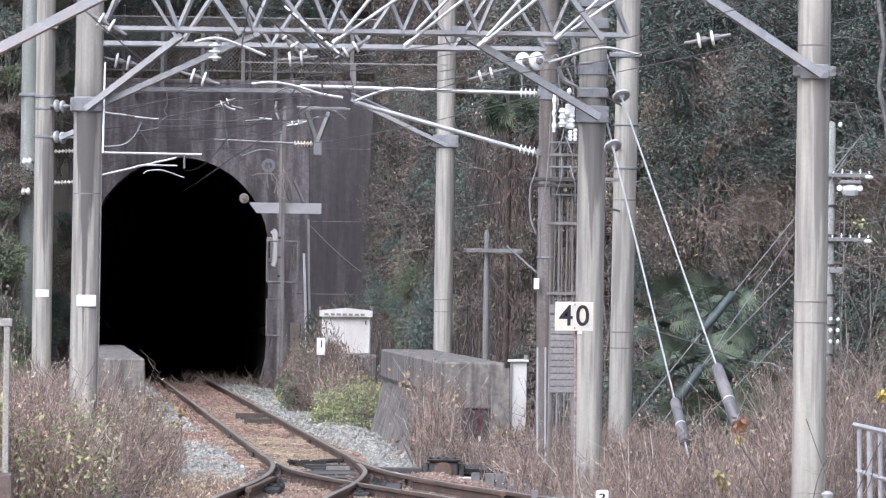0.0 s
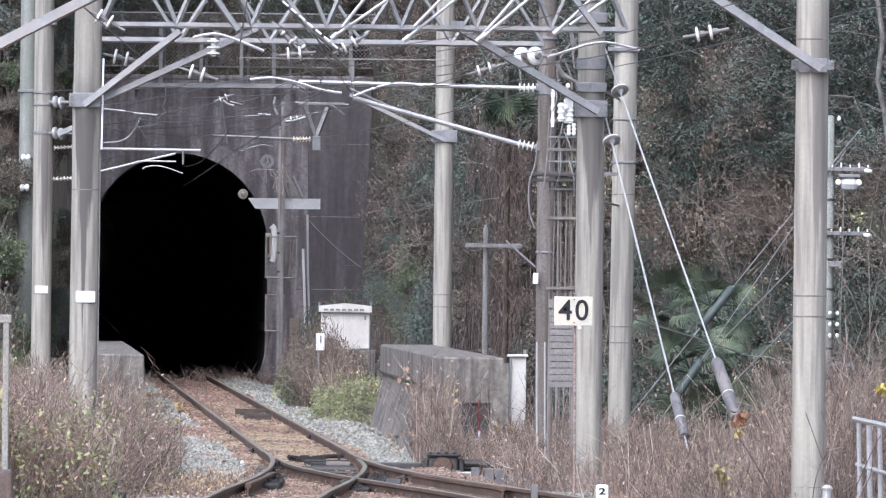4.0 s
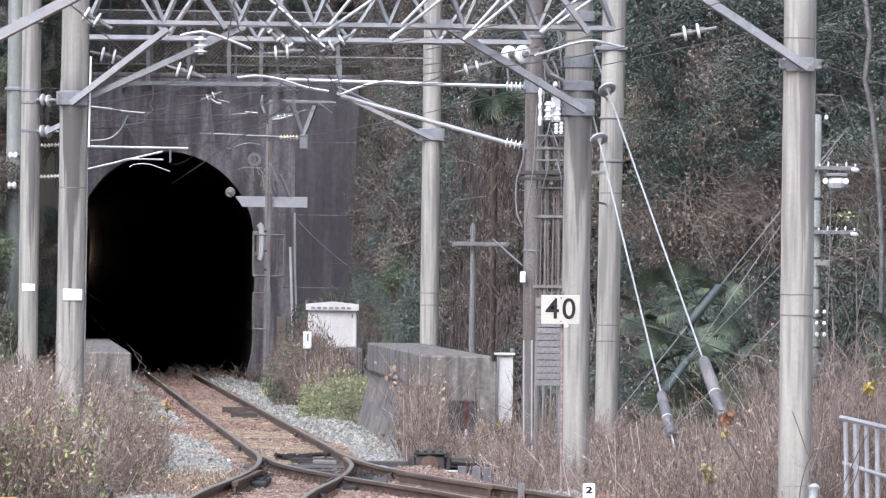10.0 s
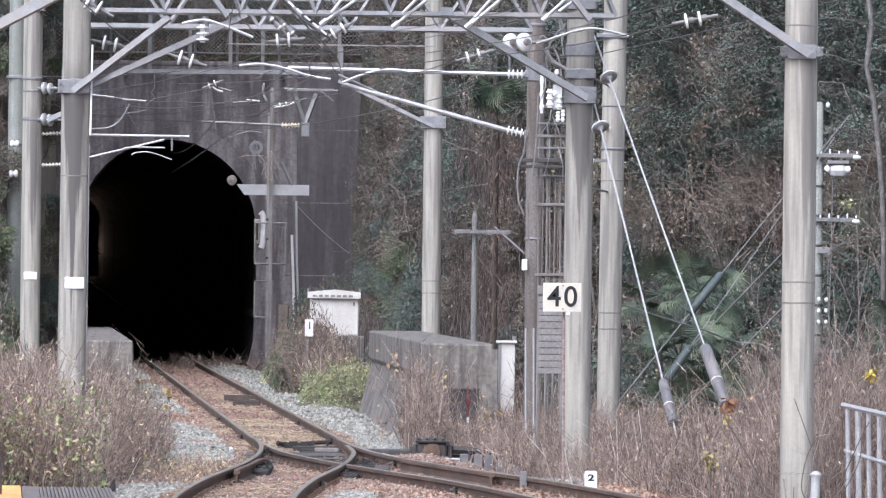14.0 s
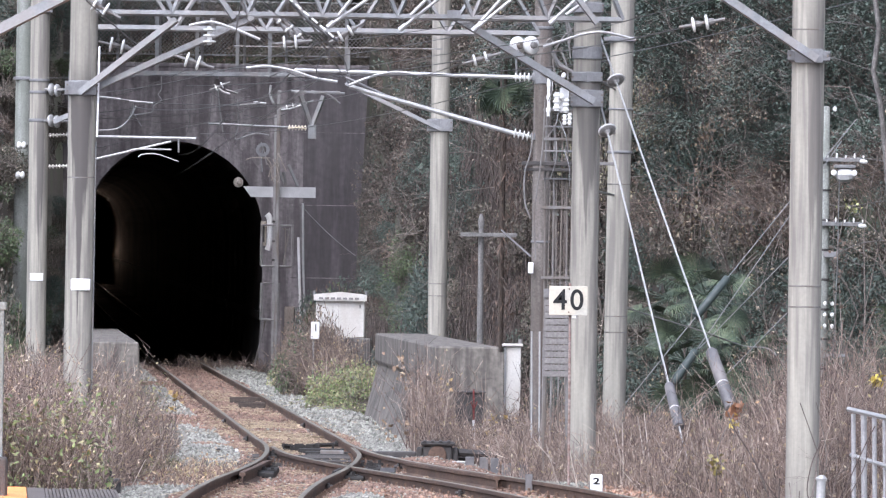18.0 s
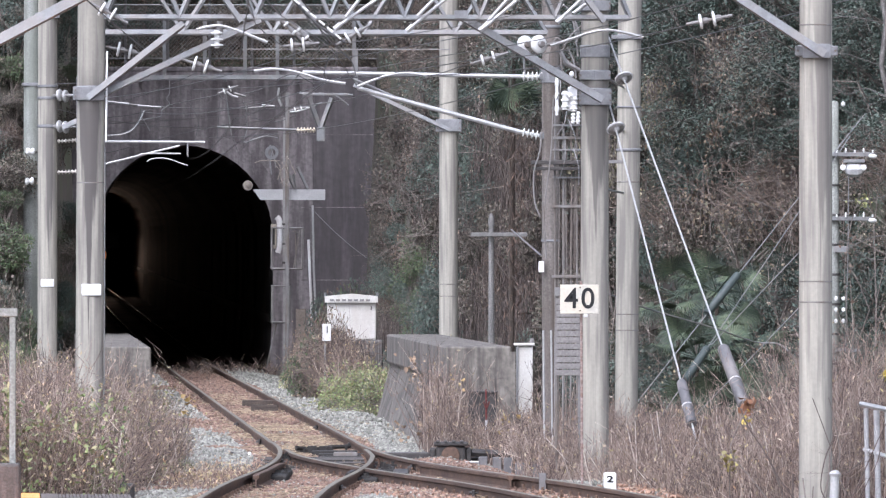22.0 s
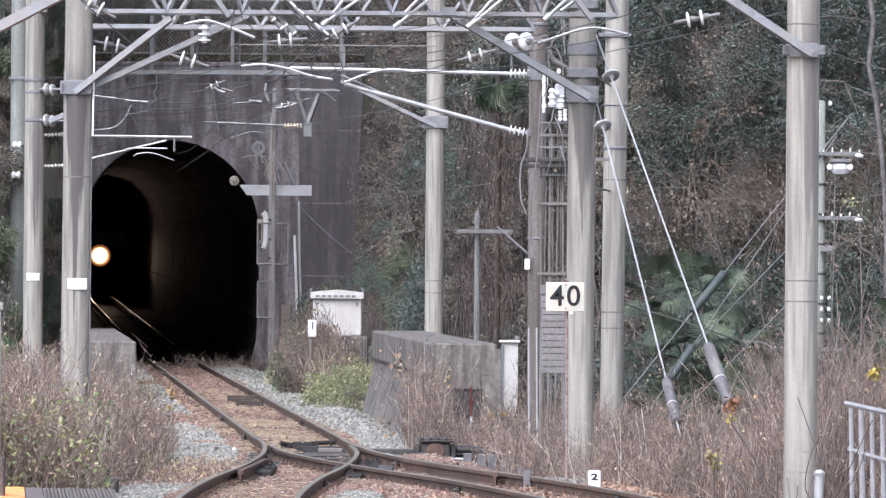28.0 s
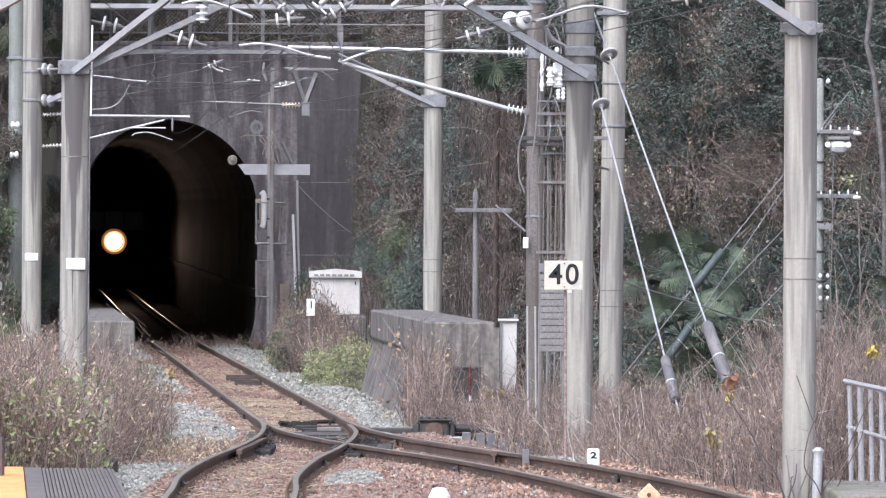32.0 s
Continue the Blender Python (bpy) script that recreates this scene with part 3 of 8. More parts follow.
for x0, x1, y0, y1, z in ((-2.19, -1.93, 112.2, 115.6, -0.03), (-1.14, -0.90, 110.6, 112.8, -0.035), (-2.20, -2.06, 122.6, 125.0, -0.03), (-0.98, -0.76, 116.5, 119.0, -0.05)):
    bm = block(x0, x1, y0, y1, -0.15, z - 0.04, 0.02)
    for k in range(7):
        bx, by = gear.uniform(x0 + 0.02, x1 - 0.02), y0 + (y1 - y0) * (k + 0.5) / 7
        rod(bm, (bx, by, z - 0.05), (bx, by, z + gear.uniform(0.0, 0.03)), 0.022, seg=6)
        box(bm, bx - 0.05, bx + 0.05, by - 0.03, by + 0.03, z - 0.05, z - 0.02, 0.004)
    part("distance_block", bm, GREASE, track, "black greased distance block with bolts")
for f, s, ys in ((left_x, -1, (96.0, 109.6, 121.0, 136.0, 152.0)), (right_x, 1, (99.5, 117.5, 133.0, 149.0)), (right_x, -1, (103.5,)), (left_x, 1, (105.8,))):
    for y in ys:
        x = f(y) + s * HALF
        bm = block(x - 0.045, x - 0.012, y - 0.27, y + 0.27, -0.115, -0.05, 0.008)
        box(bm, x + 0.012, x + 0.045, y - 0.27, y + 0.27, -0.115, -0.05, 0.008)
        for k in (-0.19, -0.07, 0.07, 0.19):
            rod(bm, (x - 0.075, y + k, -0.083), (x + 0.075, y + k, -0.083), 0.014, seg=6)
        part("fishplate", bm, DARK_STEEL, track, "bolted rail joint plate")


# ---- tunnel and portal ----
TW, SPRING, CROWN = 2.22, 3.15, 5.45


def bore(k, n=20, grow=0.0):
    """Points of the horseshoe section, from the left foot over the crown to the right foot."""
    pts = [(-TW + 0.10 - grow, 0.0 - 0.35), (-TW - grow, 1.6)]
    for i in range(n + 1):
        a = math.pi * (1 - i / n)
        pts.append((math.cos(a) * (TW + grow), SPRING + math.sin(a) * (CROWN - SPRING + grow)))
    return pts + [(TW + grow, 1.6), (TW - 0.10 + grow, -0.35)]


CX = main_x(PORTAL_Y) - 0.08


def build_tunnel():
    sec = bore(0)
    ys = [PORTAL_Y + 0.3 + 3.0 * i for i in range(265)]
    verts, faces, k = [], [], len(sec)
    for j, y in enumerate(ys):
        r = 0.03 * math.sin(j * 2.4)
        verts += [(tunnel_x(y) - 0.08 + px * (1 + r / 4), y, tunnel_z(y) + pz) for px, pz in sec]
    for j in range(len(ys) - 1):
        for i in range(k):
            faces.append((j * k + i, j * k + (i + 1) % k, (j + 1) * k + (i + 1) % k, (j + 1) * k + i))
    faces.append(tuple(range((len(ys) - 1) * k, len(ys) * k)))
    tun = whole("tunnel_lining", (verts, faces), LINING, "sooty brown tunnel lining, unlit inside", "tunnel", kind="structure")
    ORG[tun.name] = Vector()
    # raised refuge band and cable trough along the wall that the lamp lights
    for side, z0, z1, d in ((1, 1.05, 1.25, 0.06), (-1, 0.9, 1.1, 0.10)):
        bm = ([], [])
        for j in range(0, 265, 4):
            y = ys[j]
            w = TW - 0.03
            bm[0].extend([(tunnel_x(y) - 0.08 + side * (w - d), y, tunnel_z(y) + z0), (tunnel_x(y) - 0.08 + side * (w + 0.1), y, tunnel_z(y) + z0), (tunnel_x(y) - 0.08 + side * (w + 0.1), y, tunnel_z(y) + z1), (tunnel_x(y) - 0.08 + side * (w - d), y, tunnel_z(y) + z1)])
        n = len(bm[0]) // 4
        for j in range(n - 1):
            for i in range(4):
                bm[1].append((j * 4 + i, j * 4 + (i + 1) % 4, j * 4 + 4 + (i + 1) % 4, j * 4 + 4 + i))
        part("cable_trough", bm, DARK_STEEL, tun, "cable run along the tunnel wall")


build_tunnel()


def build_portal():
    y0, y1 = PORTAL_Y - 0.55, PORTAL_Y + 0.9
    x0, x1, z0, z1 = -9.62, -2.10, -0.6, 7.28
    sec = [(CX + px, pz) for px, pz in bore(0)]
    sec[0], sec[-1] = (sec[0][0], z0), (sec[-1][0], z0)
    outer = [(x0, z0)] + [(x0, z0 + (z1 - z0) * 0.3)]
    n = len(sec)
    top = []
    for i in range(2, n - 2):
        f = (i - 2) / (n - 5)
        per = 2 * 5.5 + (x1 - x0)
        d = f * per
        top.append((x0, 1.78 + d) if d < 5.5 else ((x0 + d - 5.5, z1) if d < 5.5 + x1 - x0 else (x1, z1 - (d - 5.5 - (x1 - x0)))))
    outer = [(x0, z0), (x0, 1.0)] + top + [(x1, 1.0), (x1, z0)]
    verts, faces = [], []
    for y in (y0, y1):
        verts += [(x, y, z) for x, z in sec] + [(x, y, z) for x, z in outer]
    m = 2 * n
    for i in range(n - 1):
        faces += [(i, i + 1, n + i + 1, n + i), (m + i + 1, m + i, m + n + i, m + n + i + 1), (i + 1, i, m + i, m + i + 1), (n + i, n + i + 1, m + n + i + 1, m + n + i)]
    wall = whole("portal_wall", (verts, faces), WALL, "dark streaked concrete tunnel portal wall", "tunnel portal", kind="structure")
    ORG[wall.name] = Vector()
    bm = ([], [])
    ring_in, ring_out = bore(0), bore(0, grow=0.42)
    for y in (y0 - 0.05, y0 + 0.3):
        bm[0].extend([(CX + px, y, max(pz, -0.3)) for px, pz in ring_in] + [(CX + px, y, max(pz, -0.3)) for px, pz in ring_out])
    for i in range(n - 1):
        bm[1].extend([(i, i + 1, n + i + 1, n + i), (m + i + 1, m + i, m + n + i, m + n + i + 1), (i + 1, i, m + i, m + i + 1), (n + i, n + i + 1, m + n + i + 1, m + n + i)])
    part("arch_ring", bm, WALL, wall, "slightly proud concrete arch ring")
    part("buttress", block(-3.62, -2.06, y0 - 0.42, y1, -0.5, 7.30, 0.02), surface("buttress_concrete", (0.062, 0.056, 0.06), (0.13, 0.117, 0.122), 1.3, 0.92, bump=0.4, stretch=(3, 3, 0.4), stain=(0.05, 0.044, 0.047), stain_scale=(4, 4, 0.35), stain_amount=0.55, fine=8, grit=0.22), wall, "dark concrete buttress with rain streaks")
    part("coping", block(-9.65, -2.0, y0 - 0.015, y1 + 0.1, 7.28, 7.40, 0.03), WALL, wall, "concrete coping")
    bm = bmesh.new()
    for z in (2.1, 3.9, 5.7):
        box(bm, -3.9, -2.12, y0 - 0.425, y0 - 0.42, z, z + 0.02)
    part("pour_joint", bm, WALL, wall, "dark pour joints in the concrete")


build_portal()

# chain-link fence above the portal
fence = thing("chain_link_fence", (-6, 247.2, 7.46), "grey chain-link fence on top of the tunnel portal", "fence")
for x in [-10.4 + 1.05 * i for i in range(9)]:
    bm = rod(bmesh.new(), (x, 247.2, 7.4), (x, 247.2, 9.0), 0.035)
    part("post", rod(bm, (x, 247.2, 9.0), (x + 0.02, 247.0, 9.22), 0.03), GALV, fence)
for z in (7.62, 8.3, 8.95):
    part("top_rail", rod(bmesh.new(), (-10.4, 247.16, z), (-2.0, 247.16, z), 0.022), GALV, fence)
bm = bmesh.new()
for i in range(-14, 88):
    x = -10.4 + 0.1 * i
    for a, b in ((x, x + 1.35), (x + 1.35, x)):
        za, zb = 7.6, 8.95
        lo, hi = min(a, b), max(a, b)
        if hi > -10.4 and lo < -2.0:
            pa, pb = Vector((a, 247.13, za)), Vector((b, 247.13, zb))
            t0 = max(0.0, *[((-10.4 - pa.x) / (pb.x - pa.x)) if pb.x > pa.x else ((-2.0 - pa.x) / (pb.x - pa.x))])
            t1 = min(1.0, *[((-2.0 - pa.x) / (pb.x - pa.x)) if pb.x > pa.x else ((-10.4 - pa.x) / (pb.x - pa.x)), 1.0])
            if t1 > t0:
                rod(bm, pa.lerp(pb, t0), pa.lerp(pb, t1), 0.008, seg=3)
part("wire_mesh", bm, DULL_STEEL, fence, "diamond wire mesh")

# ---- poles and gantries ----
CLAMP = surface("dull_clamp_steel", (0.15, 0.152, 0.158), (0.23, 0.23, 0.237), 5.0, 0.6, metal=0.2, bump=0.05, grit=0.12)


def pole(x, y, r0, r1, z1, label, mat=CONCRETE, name="concrete_pole", z0=-0.6, bands=(), lean=0.0, seams=()):
    ob = thing(name, (x, y, -0.3), label, "pole", "line poles")
    bm = bmesh.new()
    n = 14
    prof = [(i / n * (z1 - z0), r0 + (r1 - r0) * i / n) for i in range(n + 1)]
    turned(bm, (x, y, z0), (lean, 0, 1), prof, 20)
    part("shaft", bm, mat, ob, "", True)
    for z in seams:
        r = r0 + (r1 - r0) * (z - z0) / (z1 - z0)
        part("seam", turned(bmesh.new(), (x + lean * (z - z0), y, z), (0, 0, 1), [(0, r), (0.002, r + 0.003), (0.012, r + 0.003), (0.014, r)], 20), DULL_STEEL, ob, "casting seam round the pole")
    for z, hgt, ex in bands:
        r = r0 + (r1 - r0) * (z - z0) / (z1 - z0)
        bm = turned(bmesh.new(), (x + lean * (z - z0), y, z), (0, 0, 1), [(0, r + 0.008), (0.008, r + 0.014), (hgt - 0.008, r + 0.014), (hgt, r + 0.008)], 20)
        if ex:
            box(bm, x - r - ex, x + r + ex, y - r - 0.012, y - r * 0.6, z + 0.01, z + hgt - 0.01, 0.006)
        band = part("clamp_band", bm, CLAMP, ob, "bolted steel clamp")
        if ex:
            for dx in (-r - ex * 0.5, r + ex * 0.5):
                for dz in ((0.3, 0.7) if hgt > 0.12 else (0.5,)):
                    part("bolt", rod(bmesh.new(), (x + lean * (z - z0) + dx, y - r - 0.01, z + hgt * dz), (x + lean * (z - z0) + dx, y - r - 0.04, z + hgt * dz), 0.012, seg=6), DULL_STEEL, band)
    return ob


def bolts(bm, pts, y, r=0.014):
    for x, z in pts:
        rod(bm, (x, y, z), (x, y - 0.03, z), r, seg=6)
    return bm


pole_r = pole(3.27, 91, 0.153, 0.147, 8.2, "pale grey concrete gantry pole streaked with dirt", CONCRETE_SIDE, bands=((4.18, 0.11, 0.045),), seams=(1.93, 2.12, 4.47))
pole_l1 = pole(-4.095, 110, 0.158, 0.150, 8.6, "weathered concrete gantry pole with a white band", CONCRETE_TWO, bands=((4.11, 0.17, 0.02), (5.62, 0.15, 0.03)), lean=0.0045, seams=(3.2,))
pole(1.521, 111, 0.157, 0.150, 8.6, "concrete gantry pole with a dark water stain", CONCRETE_DARK, bands=((4.08, 0.2, 0.03), (4.62, 0.14, 0.0), (4.36, 0.12, 0.02), (5.13, 0.13, 0.02), (5.37, 0.1, 0.02)))
pole(2.085, 124, 0.141, 0.148, 8.6, "pale concrete anchor pole behind the gantry", seams=(3.35, 1.7, 1.5), bands=((5.13, 0.07, 0.04), (3.74, 0.035, 0.0), (4.28, 0.025, 0.0)), lean=0.008)
pole(-0.170, 165, 0.156, 0.152, 9.4, "pale concrete pole carrying a bracket", seams=(2.05, 1.85), bands=((4.58, 0.22, 0.06),))
pole_l2 = pole(-7.66, 185, 0.185, 0.178, 10.2, "weathered concrete pole with a white band beside the line", CONCRETE_RUN, bands=((5.70, 0.05, 0.0), (5.48, 0.05, 0.0), (4.95, 0.06, 0.0), (6.98, 0.12, 0.05)))
pole(-9.24, 215, 0.188, 0.172, 10.5, "mossy green-grey concrete pole", CONCRETE_MOSS, bands=((6.3, 0.08, 0.04), (4.4, 0.06, 0.0)))
pole(1.175, 127, 0.108, 0.118, 8.2, "slim grey steel pole carrying the cantilever", BROWN_STEEL, "steel_pole", bands=((4.65, 0.2, 0.0), (5.35, 0.04, 0.0), (2.62, 0.03, 0.0)))
pole(-4.62, 125, 0.12, 0.12, 7.4, "steel gantry pole standing behind the concrete one", BROWN_STEEL, "steel_pole")
pole(-5.05, 91, 0.153, 0.147, 8.2, "pale concrete gantry pole beside the line")
for x, y, r, z0, z1, par in ((-4.062, 110, 0.162, 1.955, 2.085, pole_l1), (-7.655, 185, 0.186, 1.985, 2.13, pole_l2)):
    bm = bmesh.new()
    cols = [[bm.verts.new((x + math.sin(a) * q, y - math.cos(a) * q, z)) for q, z in ((r + 0.004, z0), (r + 0.012, z0 + 0.012), (r + 0.012, z1 - 0.012), (r + 0.004, z1))] for a in [radians(-38 + 7.6 * k) for k in range(11)]]
    for p, q in zip(cols, cols[1:]):
        for k in range(3):
            bm.faces.new((p[k], q[k], q[k + 1], p[k + 1]))
        bm.faces.new((q[0], p[0], p[3], q[3]))
    bm.faces.new(cols[0])
    bm.faces.new(cols[-1][::-1])
    part("white_band", bm, WHITE_TAPE, par, "white reflective band")
part("earth_wire_cover", rod(bmesh.new(), (-3.925, 109.95, 0.3), (-3.918, 109.95, 3.6), 0.008), GALV, pole_l1, "white cable cover along the pole")
part("earth_wire_cover", rod(bmesh.new(), (-3.905, 109.9, 3.66), (-3.893, 109.9, 4.66), 0.011), WHITE_TAPE, pole_l1, "white cable cover along the pole")
for z in (4.06,):
    part("gusset", bolts(block(3.14, 3.40, 90.82, 90.845, 4.17, 4.30, 0.004), [(3.09, 4.21), (3.09, 4.27), (3.2, 4.27), (3.24, 4.2), (3.45, 4.21), (3.45, 4.27)], 90.83), CLAMP, pole_r, "bolted gusset plate")


def truss(name, x0, x1, y, z, depth, height, step, label, chord=0.046):
    ob = thing(name, ((x0 + x1) / 2, y, z), label, "gantry beam")
    for yy, zz in ((y, z), (y + depth, z), (y, z + height), (y + depth, z + height)):
        part("chord", angle_iron(bmesh.new(), (x0, yy, zz), (x1, yy, zz), chord), GALV, ob)
    n = max(2, int((x1 - x0) / step))
    for i in range(n):
        a, b = x0 + (x1 - x0) * i / n, x0 + (x1 - x0) * (i + 1) / n
        mid = (a + b) / 2
        for yy in (y - 0.01, y + depth + 0.01):
            for p, q in (((a, yy, z), (mid, yy, z + height)), ((mid, yy, z + height), (b, yy, z))):
                part("lattice_bar", angle_iron(bmesh.new(), p, q, 0.036, 0.008), GALV, ob)
        part("lattice_bar", angle_iron(bmesh.new(), (a, y, z), (b, y + depth, z), 0.045, 0.008), GALV, ob)
    return ob


gantry_b = truss("gantry_beam", -3.92, 1.89, 109.75, 5.04, 0.55, 1.0, 0.829, "galvanised lattice gantry beam across the tracks")
gantry_a = truss("gantry_beam", -5.0, 3.2, 90.7, 5.75, 0.55, 0.8, 0.9, "galvanised lattice gantry beam across the tracks")
truss("gantry_beam", -4.62, 1.1, 124.6, 5.24, 0.5, 0.9, 1.1, "grey lattice beam behind the gantry", 0.055)
brace = part("knee_brace", angle_iron(bmesh.new(), (3.34, 90.75, 4.20), (1.0, 90.75, 5.73), 0.074), GALV, gantry_a, "diagonal angle-iron knee brace")
part("knee_brace", angle_iron(bmesh.new(), (-5.0, 90.75, 3.9), (-2.3, 90.75, 5.33), 0.09), GALV, gantry_a, "diagonal angle-iron knee brace")
part("knee_brace", angle_iron(bmesh.new(), (-2.3, 90.76, 5.33), (-1.6, 90.76, 5.75), 0.09), GALV, gantry_a)
for dy, w in ((-0.2, 0.066), (0.22, 0.055)):
    part("knee_brace", angle_iron(bmesh.new(), (-4.10, 110 + dy, 4.14), (-3.05, 110 + dy, 4.97), w), GALV, gantry_b, "diagonal angle-iron knee brace")
part("knee_brace", angle_iron(bmesh.new(), (-3.95, 110.3, 4.20), (-2.2, 110.3, 5.02), 0.065), GALV, gantry_b, "diagonal angle-iron knee brace")
part("knee_brace", angle_iron(bmesh.new(), (1.60, 110.55, 4.14), (0.03, 110.5, 5.06), 0.076), GALV, gantry_b, "diagonal angle-iron knee brace")
for x0, z0, x1, z1, x2, z2, x3, z3 in ((-1.35, 4.918, -0.40, 5.59, -1.248, 5.035, -0.8, 5.61), (-0.556, 4.899, 0.34, 5.63, -0.455, 5.045, 0.1, 5.62), (0.249, 4.904, 0.86, 5.61, 0.284, 4.92, 1.06, 5.58), (1.099, 4.995, 1.7, 5.56, 1.259, 5.077, 1.9, 5.54)):
    for a, b in (((x0, 109.55, z0), (x1, 109.55, z1)), ((x2, 109.5, z2), (x3, 109.5, z3))):
        part("diagonal_tube", rod(bmesh.new(), a, b, 0.019), GALV_BRIGHT, gantry_b, "bright galvanised diagonal tube")
    part("tube_end", rod(bmesh.new(), (x0 - 0.02, 109.5, z0 - 0.02), (x0 + 0.05, 109.5, z0 + 0.04), 0.03), GALV_BRIGHT, gantry_b)
for x0, x1, y in ((-2.95, -2.4, 109.5), (-2.2, -1.6, 109.5), (1.0, 1.6, 109.4)):
    part("diagonal_bar", angle_iron(bmesh.new(), (x1, y, 4.98), (x0, y, 5.75), 0.055), GALV, gantry_b)
part("brace_plate", block(-0.05, 0.09, 109.64, 109.66, 5.02, 5.11, 0.003), CLAMP, gantry_b, "joint plate")

# ---- overhead line fittings ----
def insulator(bm, a, b, r, sheds, core=0.4):
    a, b = Vector(a), Vector(b)
    L = (b - a).length
    prof = [(0, r * core)]
    for i in range(sheds):
        c = (i + 0.5) / sheds * L
        w = L / sheds * 0.28
        prof += [(c - w, r * core), (c - w * 0.4, r), (c + w * 0.4, r), (c + w, r * core)]
    prof.append((L, r * core))
    return turned(bm, a, b - a, prof, 14)


def discs(name, x, y, z, dx, dz, r, n=2, gap=0.13, parent=None, label="pair of white porcelain disc insulators on a rod"):
    d = Vector((dx, 0, dz)).normalized()
    at = Vector((x, y, z))
    ob = thing(name, at, label, "insulator", "line insulators")
    for i in range(n):
        c = at + d * gap * i
        part("disc", turned(bmesh.new(), c - d * 0.015, d, [(0, 0.02), (0.004, r * 0.9), (0.012, r), (0.024, r), (0.03, r * 0.85), (0.032, 0.02)], 18), PORCELAIN, ob, "thin white porcelain disc", True)
        part("cap", rod(bmesh.new(), c + d * 0.015, c + d * 0.075, 0.034, 0.028), DULL_STEEL, ob, "dull metal cap")
    part("pin", rod(bmesh.new(), at - d * 0.14, at + d * (gap * n + 0.05), 0.016), DULL_STEEL, ob)
    return ob


wires = thing("overhead_wires", (-2, 127, 5), "thin grey overhead wires strung between the poles", "overhead wire")


def wire(pts, r=0.008):
    part("wire", cable(bmesh.new(), pts, r, 5, len(pts) < 9), WIRE, wires)


# cantilever on the steel pole
cant = thing("cantilever_arm", (1.1, 127, 4.4), "bright tubular cantilever arm with ribbed insulators", "cantilever")
part("top_tube", rod(bmesh.new(), (0.80, 127, 4.735), (-2.0, 127, 4.785), 0.026), GALV_BRIGHT, cant, "bright steel tube")
part("stay_tube", rod(bmesh.new(), (0.80, 127, 4.02), (-1.30, 127, 4.585), 0.030), GALV_BRIGHT, cant, "bright steel tube")
for z, dz in ((4.735, 0.0), (3.98, -0.045)):
    part("ribbed_insulator", insulator(bmesh.new(), (1.08, 127, z + dz * 0.3), (0.80, 127, z + 0.045 - (0.045 if dz == 0 else 0)), 0.06, 5), PORCELAIN, cant, "white ribbed porcelain insulator")
part("steady_arm", cable(bmesh.new(), [(-2.62, 126.9, 4.80), (-2.35, 126.9, 4.825), (-2.05, 126.9, 4.78), (-1.75, 126.9, 4.69), (-1.45, 126.9, 4.64)], 0.02, 6, True), GALV_BRIGHT, cant, "curved steady arm")
part("steady_arm", cable(bmesh.new(), [(-1.30, 126.9, 4.60), (-1.05, 126.9, 4.70), (-0.82, 126.9, 4.765), (-0.6, 126.9, 4.77), (-0.4, 126.9, 4.74)], 0.02, 6, True), GALV_BRIGHT, cant, "curved steady arm")
part("brace", rod(bmesh.new(), (-0.75, 127, 4.44), (-1.35, 127, 4.70), 0.018), GALV, cant)
part("bracket", block(1.03, 1.09, 126.92, 127.08, 3.93, 4.02, 0.01), GALV, cant)
part("bracket", block(1.03, 1.09, 126.92, 127.08, 4.69, 4.78, 0.01), GALV, cant)
part("dropper", rod(bmesh.new(), (0.84, 127, 4.76), (0.82, 127, 5.24), 0.014), GALV, cant)
# bracket on the single pole
stay = thing("pole_bracket", (-0.17, 164.8, 4.7), "galvanised diagonal bracket bar on the pole", "bracket")
part("bar", angle_iron(bmesh.new(), (-0.14, 164.8, 4.61), (-1.75, 164.8, 5.36), 0.062), GALV, stay)
part("upper_bar", angle_iron(bmesh.new(), (-0.14, 164.7, 5.95), (-3.6, 164.7, 5.95), 0.018), DULL_STEEL, stay)
part("link", angle_iron(bmesh.new(), (-1.70, 164.8, 5.33), (-1.70, 164.75, 5.95), 0.05), GALV, stay)
# left cantilever
cl = thing("cantilever_arm", (-7.5, 185, 4.5), "bright tubular cantilever arm with ribbed insulators", "cantilever")
part("top_tube", rod(bmesh.new(), (-7.1, 185, 4.70), (-4.73, 185, 4.685), 0.025), GALV_BRIGHT, cl, "bright steel tube")
part("stay_tube", rod(bmesh.new(), (-7.1, 185, 4.15), (-5.2, 185, 4.62), 0.021), GALV_BRIGHT, cl, "bright steel tube")
part("registration_arm", cable(bmesh.new(), [(-6.0, 184.9, 4.42), (-5.82, 184.9, 4.47), (-5.18, 184.9, 4.47)], 0.016, 6, True), GALV_BRIGHT, cl)
part("steady_arm", cable(bmesh.new(), [(-5.80, 184.9, 4.32), (-5.72, 184.9, 4.37), (-5.45, 184.9, 4.38), (-5.05, 184.9, 4.25)], 0.012, 6, True), GALV_BRIGHT, cl)
for z in (4.70, 4.12):
    part("ribbed_insulator", insulator(bmesh.new(), (-7.48, 185, z), (-7.1, 185, z + 0.02), 0.042, 6), DUSTY_PORCELAIN, cl, "white ribbed porcelain insulator")
part("hanger", rod(bmesh.new(), (-5.05, 185, 4.68), (-5.05, 185, 4.42), 0.02), GALV, cl)
